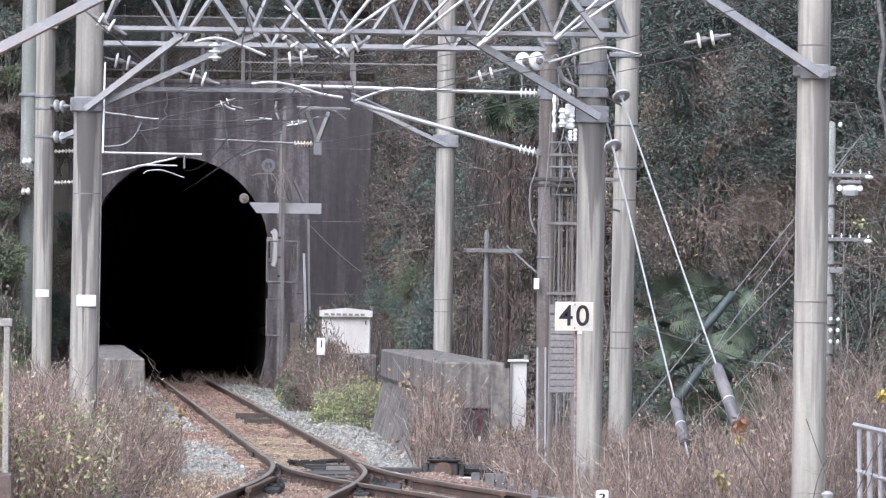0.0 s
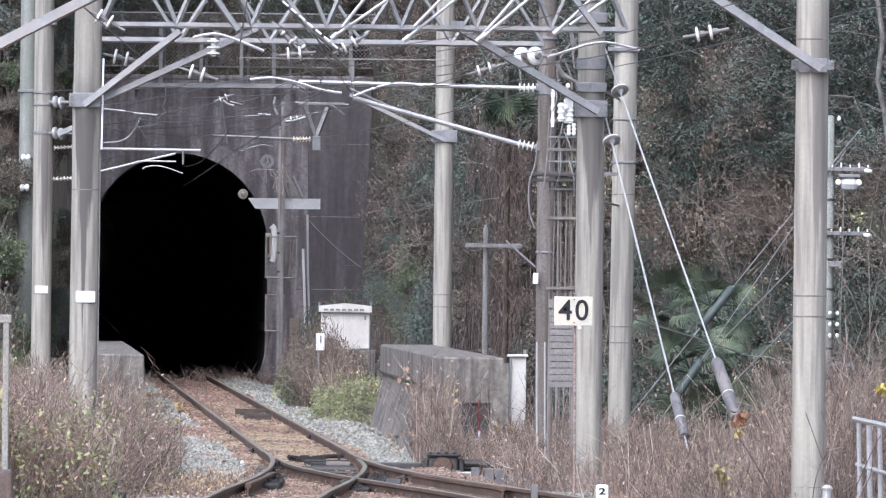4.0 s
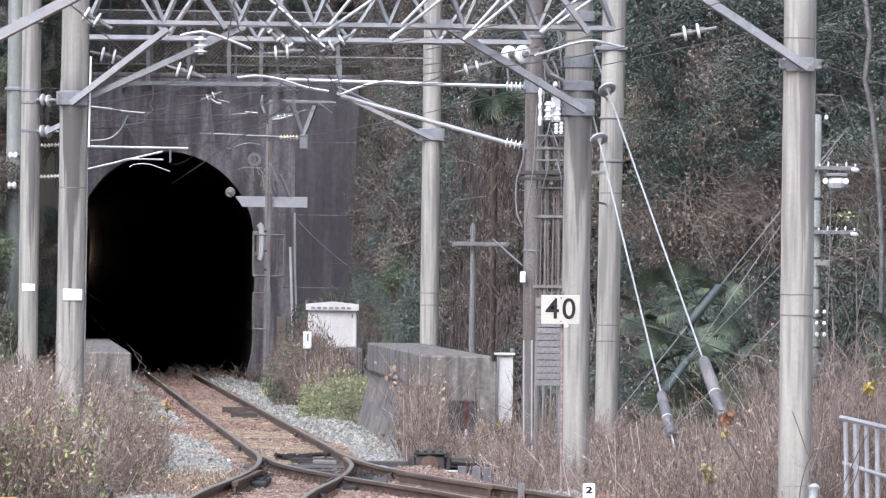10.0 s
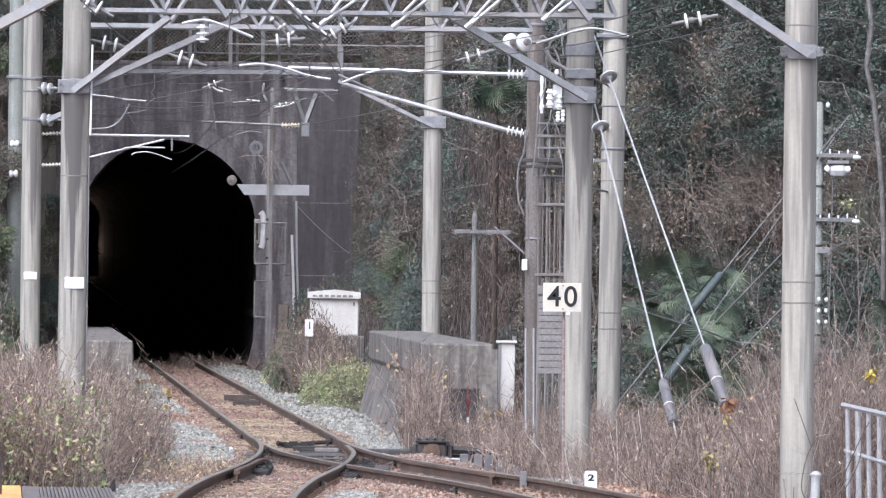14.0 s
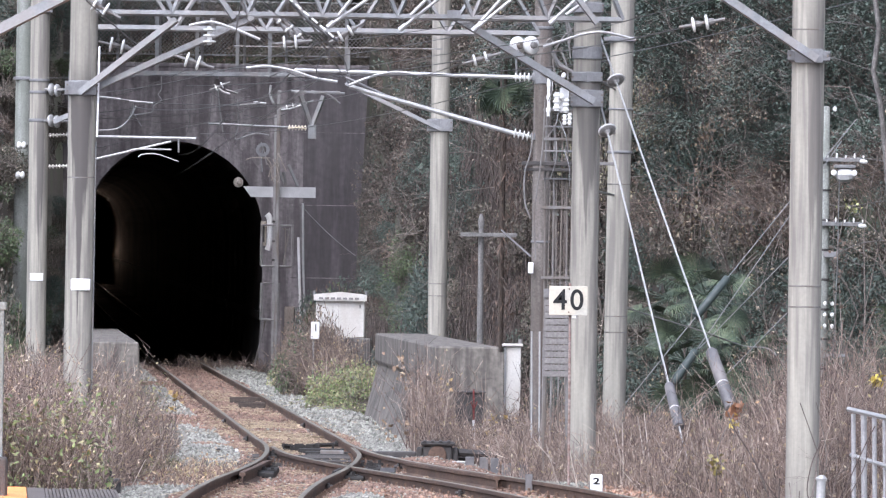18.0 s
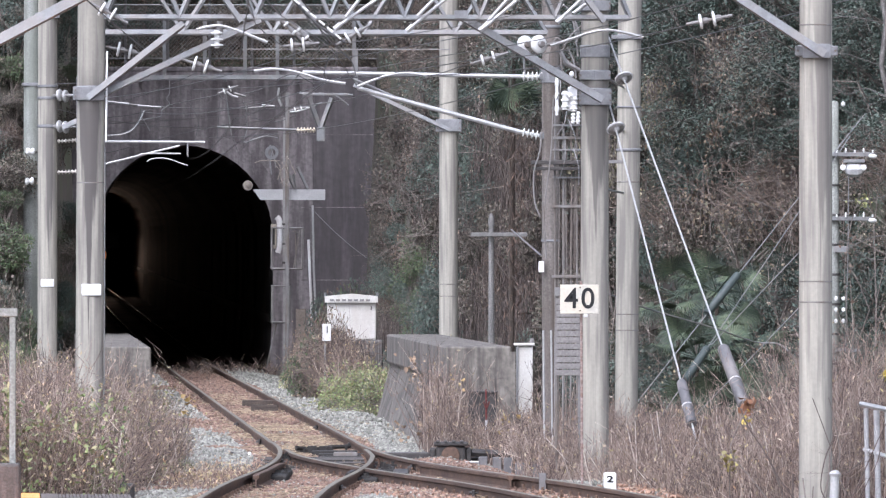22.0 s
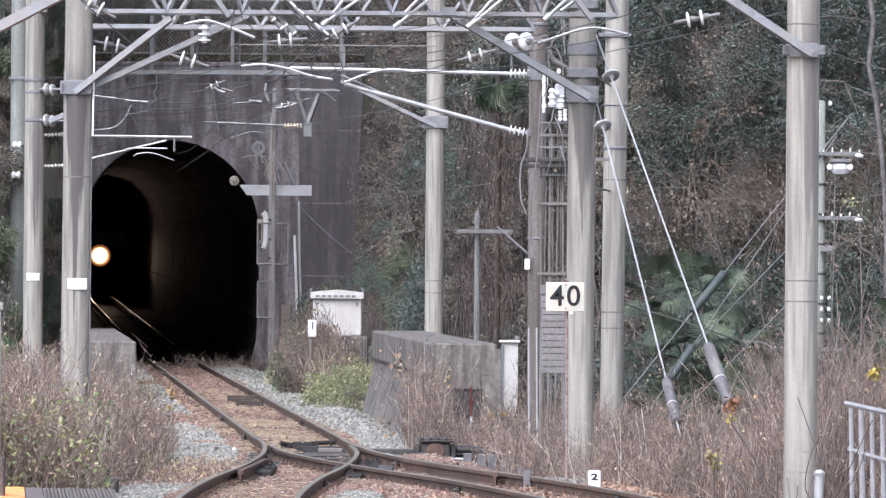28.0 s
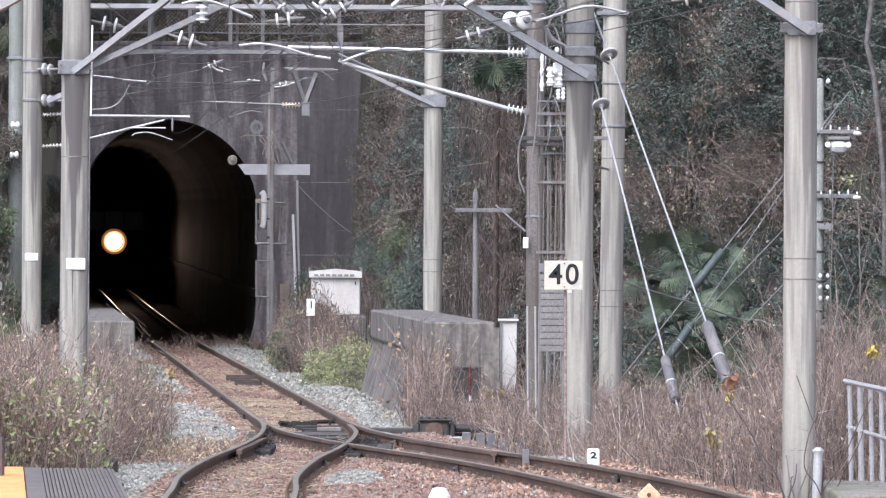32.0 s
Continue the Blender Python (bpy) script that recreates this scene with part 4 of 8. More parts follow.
part("upper_arm", cable(bmesh.new(), [(-6.6, 184.9, 4.80), (-6.2, 184.9, 4.84), (-5.98, 184.9, 5.02), (-5.85, 184.9, 5.28)], 0.015, 6, True), GALV, cl)

# insulators along the wires
for x, y, z, dx, dz, r in ((-3.74, 104, 4.97, 1, -0.55, 0.085), (2.31, 95, 4.61, 1, 0.2, 0.075), (-3.79, 110.6, 4.70, 1, -0.2, 0.085), (-2.90, 109, 4.51, 1, -0.3, 0.085), (-1.885, 112, 4.775, 1, 0.1, 0.085),
                         (-1.255, 112, 4.86, 1, 0.6, 0.07), (0.265, 112, 4.61, 1, 0.3, 0.07), (-4.73, 200, 5.92, 1, 0.4, 0.07), (-3.30, 200, 5.55, 1, 0.25, 0.05), (-1.86, 112.2, 4.93, -0.7, 0.7, 0.035), (-1.72, 112.2, 4.87, -0.7, 0.7, 0.035)):
    discs("disc_insulator", x, y, z, dx, dz, r)
ob = thing("strain_insulator", (0.93, 112.5, 4.78), "large round white porcelain strain insulator", "insulator", "line insulators")
for dx in (0.0, 0.155):
    ax = Vector((0.62, -0.78, 0.05)).normalized()
    c = Vector((0.745 + dx, 112.5, 4.795 + dx * 0.05))
    part("bell", turned(bmesh.new(), c - ax * 0.05, ax, [(0, 0.03), (0.01, 0.075), (0.04, 0.105), (0.07, 0.108), (0.085, 0.095), (0.088, 0.05), (0.09, 0.03)], 20), PORCELAIN, ob, "white porcelain bell", True)
    part("cap", rod(bmesh.new(), c + ax * 0.03, c + ax * 0.085, 0.043, 0.034), DULL_STEEL, ob, "dull metal cap")
part("rod", rod(bmesh.new(), (0.99, 112.5, 4.80), (1.20, 112.5, 4.83), 0.018), DULL_STEEL, ob)
part("horn", cable(bmesh.new(), [(1.02, 110.5, 4.74), (1.273, 110.5, 4.826), (1.458, 110.5, 4.886), (1.643, 110.5, 4.916), (1.806, 110.5, 4.895), (2.05, 110.5, 4.836)], 0.018, 6, True), GALV_BRIGHT, ob, "bright curved arcing horn")
post_ins = thing("post_insulator", (-2.69, 111, 4.62), "white porcelain post insulator under the beam", "insulator", "line insulators")
part("insulator_body", insulator(bmesh.new(), (-2.67, 109.6, 4.69), (-2.67, 109.6, 4.89), 0.072, 3, 0.4), PORCELAIN, post_ins)
part("stem", rod(bmesh.new(), (-2.67, 111, 4.90), (-2.67, 111, 5.02), 0.035), DULL_STEEL, post_ins)

for z in (5.55, 4.97):
    ob = thing("spool_insulator", (-7.45, 184.8, z), "grey-white spool insulator on the pole", "insulator", "line insulators")
    for k in range(2):
        part("ring", turned(bmesh.new(), (-7.45 + 0.11 * k, 184.8, z - 0.015 * k), (1, -0.5, 0.1), [(0, 0.05), (0.01, 0.115), (0.045, 0.115), (0.055, 0.05)], 16), GALV_BRIGHT, ob, "ribbed ring", True)
    part("pin", rod(bmesh.new(), (-7.62, 184.9, z), (-7.2, 184.7, z), 0.03), DULL_STEEL, ob)
    part("tail_clamp", rod(bmesh.new(), (-7.2, 184.7, z), (-6.75, 184.5, z - 0.04), 0.022), GALV, ob)
for x, z in ((-9.23, 4.88), (-9.25, 4.24)):
    ob = thing("small_insulator", (x, 214, z), "small white insulator on the mossy pole", "insulator", "line insulators")
    part("body", turned(bmesh.new(), (x - 0.10, 214, z), (1, 0, 0), [(0, 0.04), (0.025, 0.085), (0.07, 0.075), (0.10, 0.04), (0.14, 0.085), (0.18, 0.075), (0.2, 0.04)], 12), PORCELAIN, ob, "", True)
    part("pin", rod(bmesh.new(), (x, 214, z), (x + 0.1, 214.9, z), 0.02), DULL_STEEL, ob)
part("side_post", block(-7.10, -7.03, 184.4, 184.5, 4.5, 5.9, 0.008), GALV, cl, "upright steel bracket")
part("side_stay", angle_iron(bmesh.new(), (-7.35, 184.5, 4.95), (-6.6, 184.5, 5.3), 0.09), GALV, cl)

# contact and messenger wires of both tracks, feeders and span wires
for f, dz in ((left_x, 0.0), (right_x, 0.02)):
    for z, drop, r in ((4.62, 0.02, 0.0045), (5.12, 0.22, 0.0045)):
        y0 = 15
        for y1 in (60, 91, 127, 185, 247, 310):
            wire([Vector((f(y), y, z + dz)) - Vector((0, 0, drop * 4 * s * (1 - s))) for s in [i / 8 for i in range(9)] for y in [y0 + (y1 - y0) * s]], r)
            y0 = y1
for a, b, drop in (((1.2, 112.3, 4.83), (-4.0, 150, 5.0), 0.12), ((1.9, 124, 4.93), (6.5, 91, 5.5), 0.05), ((2.2, 96, 4.6), (0.4, 111.8, 4.62), 0.04), ((0.3, 112, 4.64), (-4.2, 184, 5.3), 0.2), ((-3.5, 110.6, 4.70), (-4.0, 60, 5.6), 0.1),
                   ((-2.4, 109, 4.60), (-1.0, 60, 5.9), 0.1), ((-2.02, 111, 5.42), (-1.30, 118, 4.75), 0.0), ((-1.9, 118, 5.55), (-1.3, 127, 4.62), 0.05), ((1.05, 127, 4.72), (-5.4, 215, 5.2), 0.2), ((-7.4, 185, 5.0), (-3.5, 230, 6.2), 0.1),
                   ((-7.5, 185, 5.3), (-4.2, 236, 6.0), 0.3), ((-7.2, 184, 5.45), (-2.2, 140, 5.35), 0.15), ((-5.9, 185, 5.25), (-1.5, 127, 4.72), 0.2), ((-1.5, 127, 4.72), (2.0, 124, 4.9), 0.06), ((-7.5, 184, 5.75), (2.0, 124, 5.6), 0.25)):
    wire(sag(a, b, drop), 0.006)
for pts in ([(-5.0, 225, 5.0), (-5.1, 225, 5.4), (-4.8, 225, 5.7), (-4.9, 225, 6.2)], [(-6.0, 225, 5.2), (-5.9, 225, 5.7), (-6.1, 225, 6.1)], [(-5.6, 230, 5.3), (-5.55, 230, 6.0), (-5.5, 230, 6.6)], [(-5.0, 230, 5.15), (-4.7, 230, 5.45), (-4.2, 230, 5.5)],
            [(-5.6, 230, 6.4), (-5.2, 230, 6.2), (-4.6, 230, 6.3)], [(-2.2, 120, 4.55), (-2.0, 120, 4.62), (-1.75, 120, 4.5)], [(-1.72, 126, 4.7), (-1.66, 126, 4.92), (-1.5, 126, 5.02), (-1.36, 126, 4.9), (-1.3, 126, 4.7)]):
    wire(pts, 0.007)

part("jumper", cable(bmesh.new(), [(-2.89, 109.4, 4.89), (-2.77, 109.4, 4.92), (-2.61, 109.4, 4.93), (-2.36, 109.4, 4.85), (-2.11, 109.4, 4.75)], 0.018, 6, True), GALV_BRIGHT, gantry_b, "bright curved jumper arm")
part("feeder_rope", cable(bmesh.new(), [(-2.00, 109, 5.48), (-1.73, 109, 5.11), (-1.45, 109, 4.86), (-1.25, 109, 4.74)], 0.016, 6, True), WIRE, wires, "dark rope with pale beads")
for k in range(7):
    f = 0.12 + 0.125 * k
    a, b = Vector((-1.99, 108.98, 5.36)), Vector((-1.26, 108.98, 4.75))
    part("bead", rod(bmesh.new(), a.lerp(b, f), a.lerp(b, f + 0.085), 0.012), PORCELAIN, wires)
# tangle of feeder cables before the portal
for pts, r in (
    ([(-8.21, 232, 6.27), (-7.88, 232, 6.24), (-7.49, 232, 6.19), (-7.02, 232, 6.14)], 0.022),
    ([(-7.02, 232, 6.14), (-5.64, 232, 6.12), (-4.32, 232, 6.16)], 0.01),
    ([(-4.92, 232, 6.13), (-4.37, 232, 6.17)], 0.02),
    ([(-8.20, 232, 5.48), (-7.81, 232, 5.53), (-7.58, 232, 5.69), (-7.44, 232, 5.95), (-7.42, 232, 6.15)], 0.022),
    ([(-7.44, 232, 5.95), (-7.32, 232, 5.78), (-7.21, 232, 5.59)], 0.016),
    ([(-8.21, 232, 6.19), (-7.09, 232, 6.53), (-6.11, 232, 6.96)], 0.009),
    ([(-8.21, 232, 5.90), (-7.55, 232, 5.99), (-6.70, 232, 6.21), (-5.58, 232, 6.44), (-5.35, 232, 6.48)], 0.01),
    ([(-6.77, 232, 6.82), (-6.76, 232, 6.49), (-6.83, 232, 6.34), (-6.76, 232, 6.21), (-6.94, 232, 6.07), (-6.98, 232, 5.93), (-7.42, 232, 5.85)], 0.014),
    ([(-5.45, 232, 6.51), (-5.37, 232, 5.92), (-5.31, 232, 5.49)], 0.018),
    ([(-4.98, 232, 6.25), (-4.95, 232, 5.66), (-5.02, 232, 5.33), (-4.77, 232, 5.40), (-4.51, 232, 5.47), (-4.23, 232, 5.43)], 0.016),
    ([(-5.05, 232, 6.45), (-4.65, 232, 6.56), (-4.20, 232, 6.79)], 0.01),
    ([(-4.22, 232, 6.54), (-4.18, 232, 6.33), (-4.11, 232, 6.13)], 0.035),
    ([(-4.01, 232, 6.00), (-3.79, 232, 6.04), (-3.53, 232, 6.14), (-3.20, 232, 6.25)], 0.024),
    ([(-5.25, 232, 6.47), (-4.98, 232, 6.40)], 0.03),
    ([(-4.41, 232, 5.27), (-4.33, 232, 5.01), (-4.27, 232, 4.74)], 0.018),
    ([(-4.84, 232, 5.90), (-4.31, 232, 5.80), (-3.79, 232, 5.96)], 0.01),
    ([(-8.26, 232, 5.08), (-8.00, 232, 5.13), (-6.29, 232, 5.57), (-5.11, 232, 5.79)], 0.008),
    ([(-3.73, 232, 6.47), (-2.48, 232, 6.43)], 0.03),
    ([(-3.27, 232, 6.47), (-2.87, 232, 6.40), (-2.58, 232, 6.19)], 0.028),
):
    part("wire", cable(bmesh.new(), pts, r, 5, True), GALV if r >= 0.014 else WIRE, wires)
for pts, r in (([(-4.20, 231.9, 6.60), (-4.22, 231.9, 6.38), (-4.14, 231.9, 6.18)], 0.03), ([(-4.60, 231.9, 6.20), (-4.30, 231.9, 6.17)], 0.026), ([(-5.44, 231.9, 6.52), (-5.30, 231.9, 6.42), (-5.16, 231.9, 6.38)], 0.03), ([(-8.2, 231.9, 6.27), (-7.7, 231.9, 6.22)], 0.03), ([(-7.5, 231.9, 6.18), (-6.95, 231.9, 6.14)], 0.026), ([(-4.0, 231.9, 6.02), (-3.7, 231.9, 6.07), (-3.35, 231.9, 6.2)], 0.024)):
    part("line_clamp", cable(bmesh.new(), pts, r, 6, True), GALV_BRIGHT, wires, "bright line clamp")
vine = thing("dry_vine", (-4.2, 229.5, 5.0), "pale dry vine caught on the feeder bracket", "vine")
tang = random.Random(9)
for i in range(7):
    p = Vector((-4.30 + tang.uniform(0, 0.35), 229.5, 5.0 - tang.uniform(0, 0.35)))
    pts = [p]
    d = Vector((tang.uniform(-0.4, 0.9), 0, tang.uniform(-1.0, 0.2)))
    for k in range(4):
        d = (d + Vector((tang.uniform(-0.6, 0.6), 0, tang.uniform(-0.6, 0.5)))).normalized()
        pts.append(pts[-1] + d * tang.uniform(0.08, 0.2) + Vector((0, tang.uniform(-0.03, 0.03), 0)))
    part("tendril", cable(bmesh.new(), pts, tang.uniform(0.007, 0.013), 5, True), PALE_VINE, vine)

# ---- lineside things by the tunnel ----
PIPE_GREY = surface("grey_enamel", (0.36, 0.36, 0.365), (0.46, 0.46, 0.465), 5, 0.5, grit=0.12)
POST_PAINT = surface("weathered_post_paint", (0.19, 0.183, 0.18), (0.29, 0.28, 0.275), 4.0, 0.75, bump=0.1, stain=(0.15, 0.13, 0.12), stain_scale=(6, 6, 1), stain_amount=0.4, grit=0.2)


def build_signal_post():
    ob = thing("equipment_post", (-4.14, 238, -0.3), "grey steel equipment post with a box arm and cage platforms", "post")
    part("shaft", block(-4.205, -4.075, 237.5, 237.63, -0.5, 6.0, 0.01), POST_PAINT, ob)
    for z in (2.5, 2.95, 3.42):
        part("joint_band", block(-4.22, -4.06, 237.48, 237.65, z, z + 0.05, 0.006), DARK_STEEL, ob, "dark clamp round the post")
    bm = bmesh.new()
    vs = [(-4.93, 4.28), (-3.20, 4.28), (-3.20, 4.03), (-4.75, 4.03)]
    f = bm.faces.new([bm.verts.new((x, 237.75, z)) for x, z in vs])
    r = bmesh.ops.extrude_face_region(bm, geom=[f])
    bmesh.ops.translate(bm, verts=[v for v in r["geom"] if isinstance(v, bmesh.types.BMVert)], vec=(0, 0.3, 0))
    part("box_arm", bm, PIPE_GREY, ob, "pale grey box arm across the post")
    part("round_lamp", turned(bmesh.new(), (-5.06, 237.7, 4.37), (0.3, -1, 0), [(0, 0.03), (0.01, 0.115), (0.04, 0.125), (0.06, 0.11), (0.065, 0.05), (0.09, 0.045), (0.10, 0.01)], 16), surface("weathered_horn", (0.22, 0.19, 0.165), (0.32, 0.29, 0.26), 8, 0.6), ob, "weathered round horn on the arm's tip")
    for x0, x1, z0, z1 in ((-4.47, -3.74, 2.38, 3.36), (-4.46, -4.05, 1.10, 1.97)):
        for y in (237.5, 238.3):
            bm = cable(bmesh.new(), [(x0, y, z0), (x1, y, z0), (x1, y, z1), (x0, y, z1), (x0, y, z0)], 0.032, 5)
            part("cage_frame", bm, POST_PAINT, ob, "open angle-iron cage frame")
        part("step_plate", block(x0, x1, 237.5, 238.3, z0 - 0.03, z0, 0.004), DULL_STEEL, ob)
    part("white_box", cable(bmesh.new(), [(-4.36, 237.7, 3.62), (-4.29, 237.7, 3.52), (-4.28, 237.7, 3.2), (-4.29, 237.7, 2.9), (-4.33, 237.7, 2.76)], 0.075, 10, True), WHITE_PAINT, ob, "bent white pipe casing")
    part("tan_case", block(-4.50, -4.36, 237.6, 237.85, 2.86, 3.45, 0.02), surface("weathered_tan_case", (0.27, 0.235, 0.19), (0.36, 0.32, 0.27), 5, 0.8), ob, "weathered tan case")
    part("case_face", block(-4.46, -4.40, 237.58, 237.6, 2.95, 3.38, 0.01), DARK_STEEL, ob, "dark face of the case")
    for xa, za, xb, zb in ((-3.95, 2.4, -3.80, 3.3), (-3.98, 3.28, -3.76, 3.24), (-3.90, 2.4, -3.90, 3.3)):
        part("cage_bar", rod(bmesh.new(), (xa, 237.6, za), (xb, 237.6, zb), 0.018, seg=6), DULL_STEEL, ob)
    part("guy_cable", cable(bmesh.new(), sag((-3.5, 237.8, 3.8), (-2.2, 236, 2.65), 0.06, 6), 0.008, 5), GALV, ob, "thin slanting cable")
    for a, b in (((-3.86, 4.82), (-3.62, 4.30)), ((-4.08, 4.66), (-3.92, 4.30)), ((-3.97, 4.64), (-3.92, 4.30))):
        part("strut", angle_iron(bmesh.new(), (a[0], 237.7, a[1]), (b[0], 237.7, b[1]), 0.06), GALV, ob)
    part("ladder_rail", rod(bmesh.new(), (-4.6, 237.6, 0.0), (-4.35, 237.6, 1.1), 0.02), DULL_STEEL, ob)
    part("foot_box", block(-3.90, -3.66, 237.7, 238.2, 0.4, 1.42, 0.02), surface("tan_box_paint", (0.15, 0.125, 0.105), (0.21, 0.175, 0.15), 5, 0.8), ob, "faded tan box at the foot")
    for x, z1, m in ((-3.60, 3.08, WHITE_PAINT), (-3.50, 3.9, GALV_BRIGHT)):
        part("conduit", cable(bmesh.new(), [(x, 237.8, z1), (x + 0.03, 237.8, 2.4), (x + 0.12, 237.8, 0.3)], 0.035 if m == WHITE_PAINT else 0.03), m, ob, "cable conduit")


build_signal_post()

bar = thing("feeder_bracket", (-4.4, 230, 5.6), "galvanised feeder bar with a ribbed insulator and V hanger", "bracket")
part("bar", rod(bmesh.new(), (-5.6, 230, 5.655), (-3.75, 230, 5.59), 0.028), GALV, bar)
part("ribbed_insulator", insulator(bmesh.new(), (-3.76, 230, 5.585), (-3.32, 230, 5.585), 0.065, 6), surface("cream_porcelain", (0.62, 0.53, 0.42), (0.7, 0.62, 0.5), 6, 0.3, bump=0), bar, "cream ribbed insulator")
for a in ((-3.47, 6.33), (-2.94, 6.33)):
    part("hanger_leg", angle_iron(bmesh.new(), (a[0], 230, a[1]), (-3.21, 230, 5.6), 0.09), GALV, bar)
part("hanger_foot", block(-3.29, -3.10, 229.9, 230.05, 5.33, 5.66, 0.01), GALV, bar)
part("cross_piece", block(-3.62, -2.55, 229.9, 230.0, 6.38, 6.44, 0.008), GALV, bar)
part("beam", angle_iron(bmesh.new(), (-7.88, 246.2, 7.12), (-1.6, 246.2, 7.14), 0.11), GALV, bar, "horizontal steel beam along the portal")
for x in (-7.3, -6.3, -5.3, -4.5, -2.6):
    part("drop_bar", angle_iron(bmesh.new(), (x, 246.2, 7.1), (x, 246.2, 8.7), 0.09), GALV, bar)
for x in (-7.9, -5.8, -4.0):
    part("wall_tie", block(x - 0.04, x + 0.04, 246.2, 246.46, 7.02, 7.14, 0.005), GALV, bar)
part("leg", block(-4.02, -3.93, 230.1, 230.2, -0.4, 6.45, 0.01), DULL_STEEL, bar)
part("wheel", turned(bmesh.new(), (-4.33, 229.7, 5.06), (0.2, -1, 0), [(0, 0.09), (0.005, 0.16), (0.03, 0.16), (0.035, 0.09)], 18, True), CLAMP, bar, "round pulley wheel")
part("wheel_hanger", cable(bmesh.new(), [(-4.33, 229.7, 5.06), (-4.36, 229.7, 4.85), (-4.33, 229.7, 4.55)], 0.02, 6, True), CLAMP, bar)

cab = thing("relay_cabinet", (-2.05, 190, 0.7), "white painted metal relay cabinet on a concrete base", "cabinet")
part("body", block(-2.51, -1.58, 189.7, 190.4, 0.98, 1.70, 0.015), WHITE_CABINET, cab)
bm = bmesh.new()
for x, z in ((-2.555, 1.69), (-1.545, 1.69), (-1.545, 1.81), (-2.05, 1.86), (-2.555, 1.81)):
    bm.verts.new((x, 189.6, z))
bm.faces.new(bm.verts)
r = bmesh.ops.extrude_face_region(bm, geom=list(bm.faces))
bmesh.ops.translate(bm, verts=[v for v in r["geom"] if isinstance(v, bmesh.types.BMVert)], vec=(0, 0.9, 0))
part("roof", bm, WHITE_CABINET, cab, "low pitched white roof")
for i in range(7):
    x = -2.46 + 0.115 * i
    part("vent", block(x, x + 0.08, 189.59, 189.602, 1.715, 1.755, 0.003), DULL_STEEL, cab, "louvre slot under the roof")
door = part("door", block(-2.495, -1.595, 189.69, 189.704, 1.0, 1.67, 0.004), WHITE_CABINET, cab, "white cabinet door")
part("handle", block(-1.68, -1.66, 189.665, 189.69, 1.55, 1.62, 0.004), DARK_STEEL, door, "small dark door handle")
for x in (-2.55, -1.555):
    part("lifting_eye", rod(bmesh.new(), (x, 189.8, 1.78), (x, 189.8, 1.88), 0.02), GALV, cab)
whole("cabinet_base", block(-2.62, -1.45, 189.4, 190.7, -0.5, 0.98, 0.03), WALL_LIGHT, "rough concrete base under the relay cabinet", "concrete base")
mk = thing("marker_post", (-2.48, 186, -0.3), "short white square marker post", "marker post")
part("shaft", block(-2.52, -2.48, 185.96, 186.04, -0.4, 1.1, 0.008), DULL_STEEL, mk)
part("plate", block(-2.55, -2.39, 185.9, 185.95, 0.98, 1.30, 0.01), WHITE_PAINT, mk)

# low retaining walls of cast concrete beside the line
WALL_SIDE = surface("streaked_wall_concrete", (0.105, 0.095, 0.083), (0.21, 0.191, 0.168), 2.2, 0.92, bump=0.5, stretch=(4, 0.8, 0.6), stain=(0.055, 0.049, 0.046), stain_scale=(8, 1.5, 1.0), stain_amount=0.7, fine=13, grit=0.4)


def retaining_wall(x, y0, y1, slope, section, bay, label):
    """A wall along the line from y0 to y1, cast in bays; the section holds (across, height)."""
    ob = thing("retaining_wall", (x, y0, -0.4), label, "retaining wall")
    k, y = len(section), y0
    while y < y1 - 0.1:
        e = min(y + bay, y1) - 0.015
        bm = bmesh.new()
        rings = [[bm.verts.new((x + slope * (q - y0) + px, q, pz)) for px, pz in section] for q in (y, e)]
        for i in range(k):
            bm.faces.new((rings[0][i], rings[0][(i + 1) % k], rings[1][(i + 1) % k], rings[1][i]))
        bm.faces.new(rings[0][::-1])
        bm.faces.new(rings[1])
        bmesh.ops.bevel(bm, geom=[ed for ed in bm.edges if max(v.co.z for v in ed.verts) > 0.5], offset=0.022, segments=1, affect="EDGES")
        part("wall_bay", bm, WALL_SIDE, ob)
        y += bay
    return ob


RIGHT_WALL = (-0.17, 133.0, 162.0, -0.0345)
LEFT_WALL = (-5.55, 179.0, 222.0, -0.042)
near_wall = retaining_wall(*RIGHT_WALL, [(0.0, 1.24), (0.0, 0.79), (0.07, 0.74), (-0.30, -0.6), (0.90, -0.6), (0.88, 1.24)], 5.8, "board-marked grey concrete retaining wall with a thick top lip")
bm = bmesh.new()
marks = random.Random(3)
x = -0.14
while x < 0.66:
    w = marks.uniform(0.05, 0.16)
    z = marks.uniform(0.3, 1.0) if marks.random() < 0.35 else 1.17
    box(bm, x, x + w - 0.004, 132.992 - marks.uniform(0.0, 0.004), 133.01, -0.35, z)
    x += w
part("board_mark", bm, WALL_SIDE, near_wall, "faint board marks in the concrete")
retaining_wall(*LEFT_WALL, [(0.0, 0.91), (0.05, -0.6), (-1.25, -0.6), (-1.25, 0.91)], 8.6, "low weathered concrete retaining wall beside the line")


def in_wall(px, py):
    for (wx, y0, y1, slope), a, b in ((RIGHT_WALL, -0.3, 0.95), (LEFT_WALL, -1.3, 0.1)):
        if y0 - 0.1 < py < y1 + 0.1 and a < px - wx - slope * (py - y0) < b:
            return True
    return False


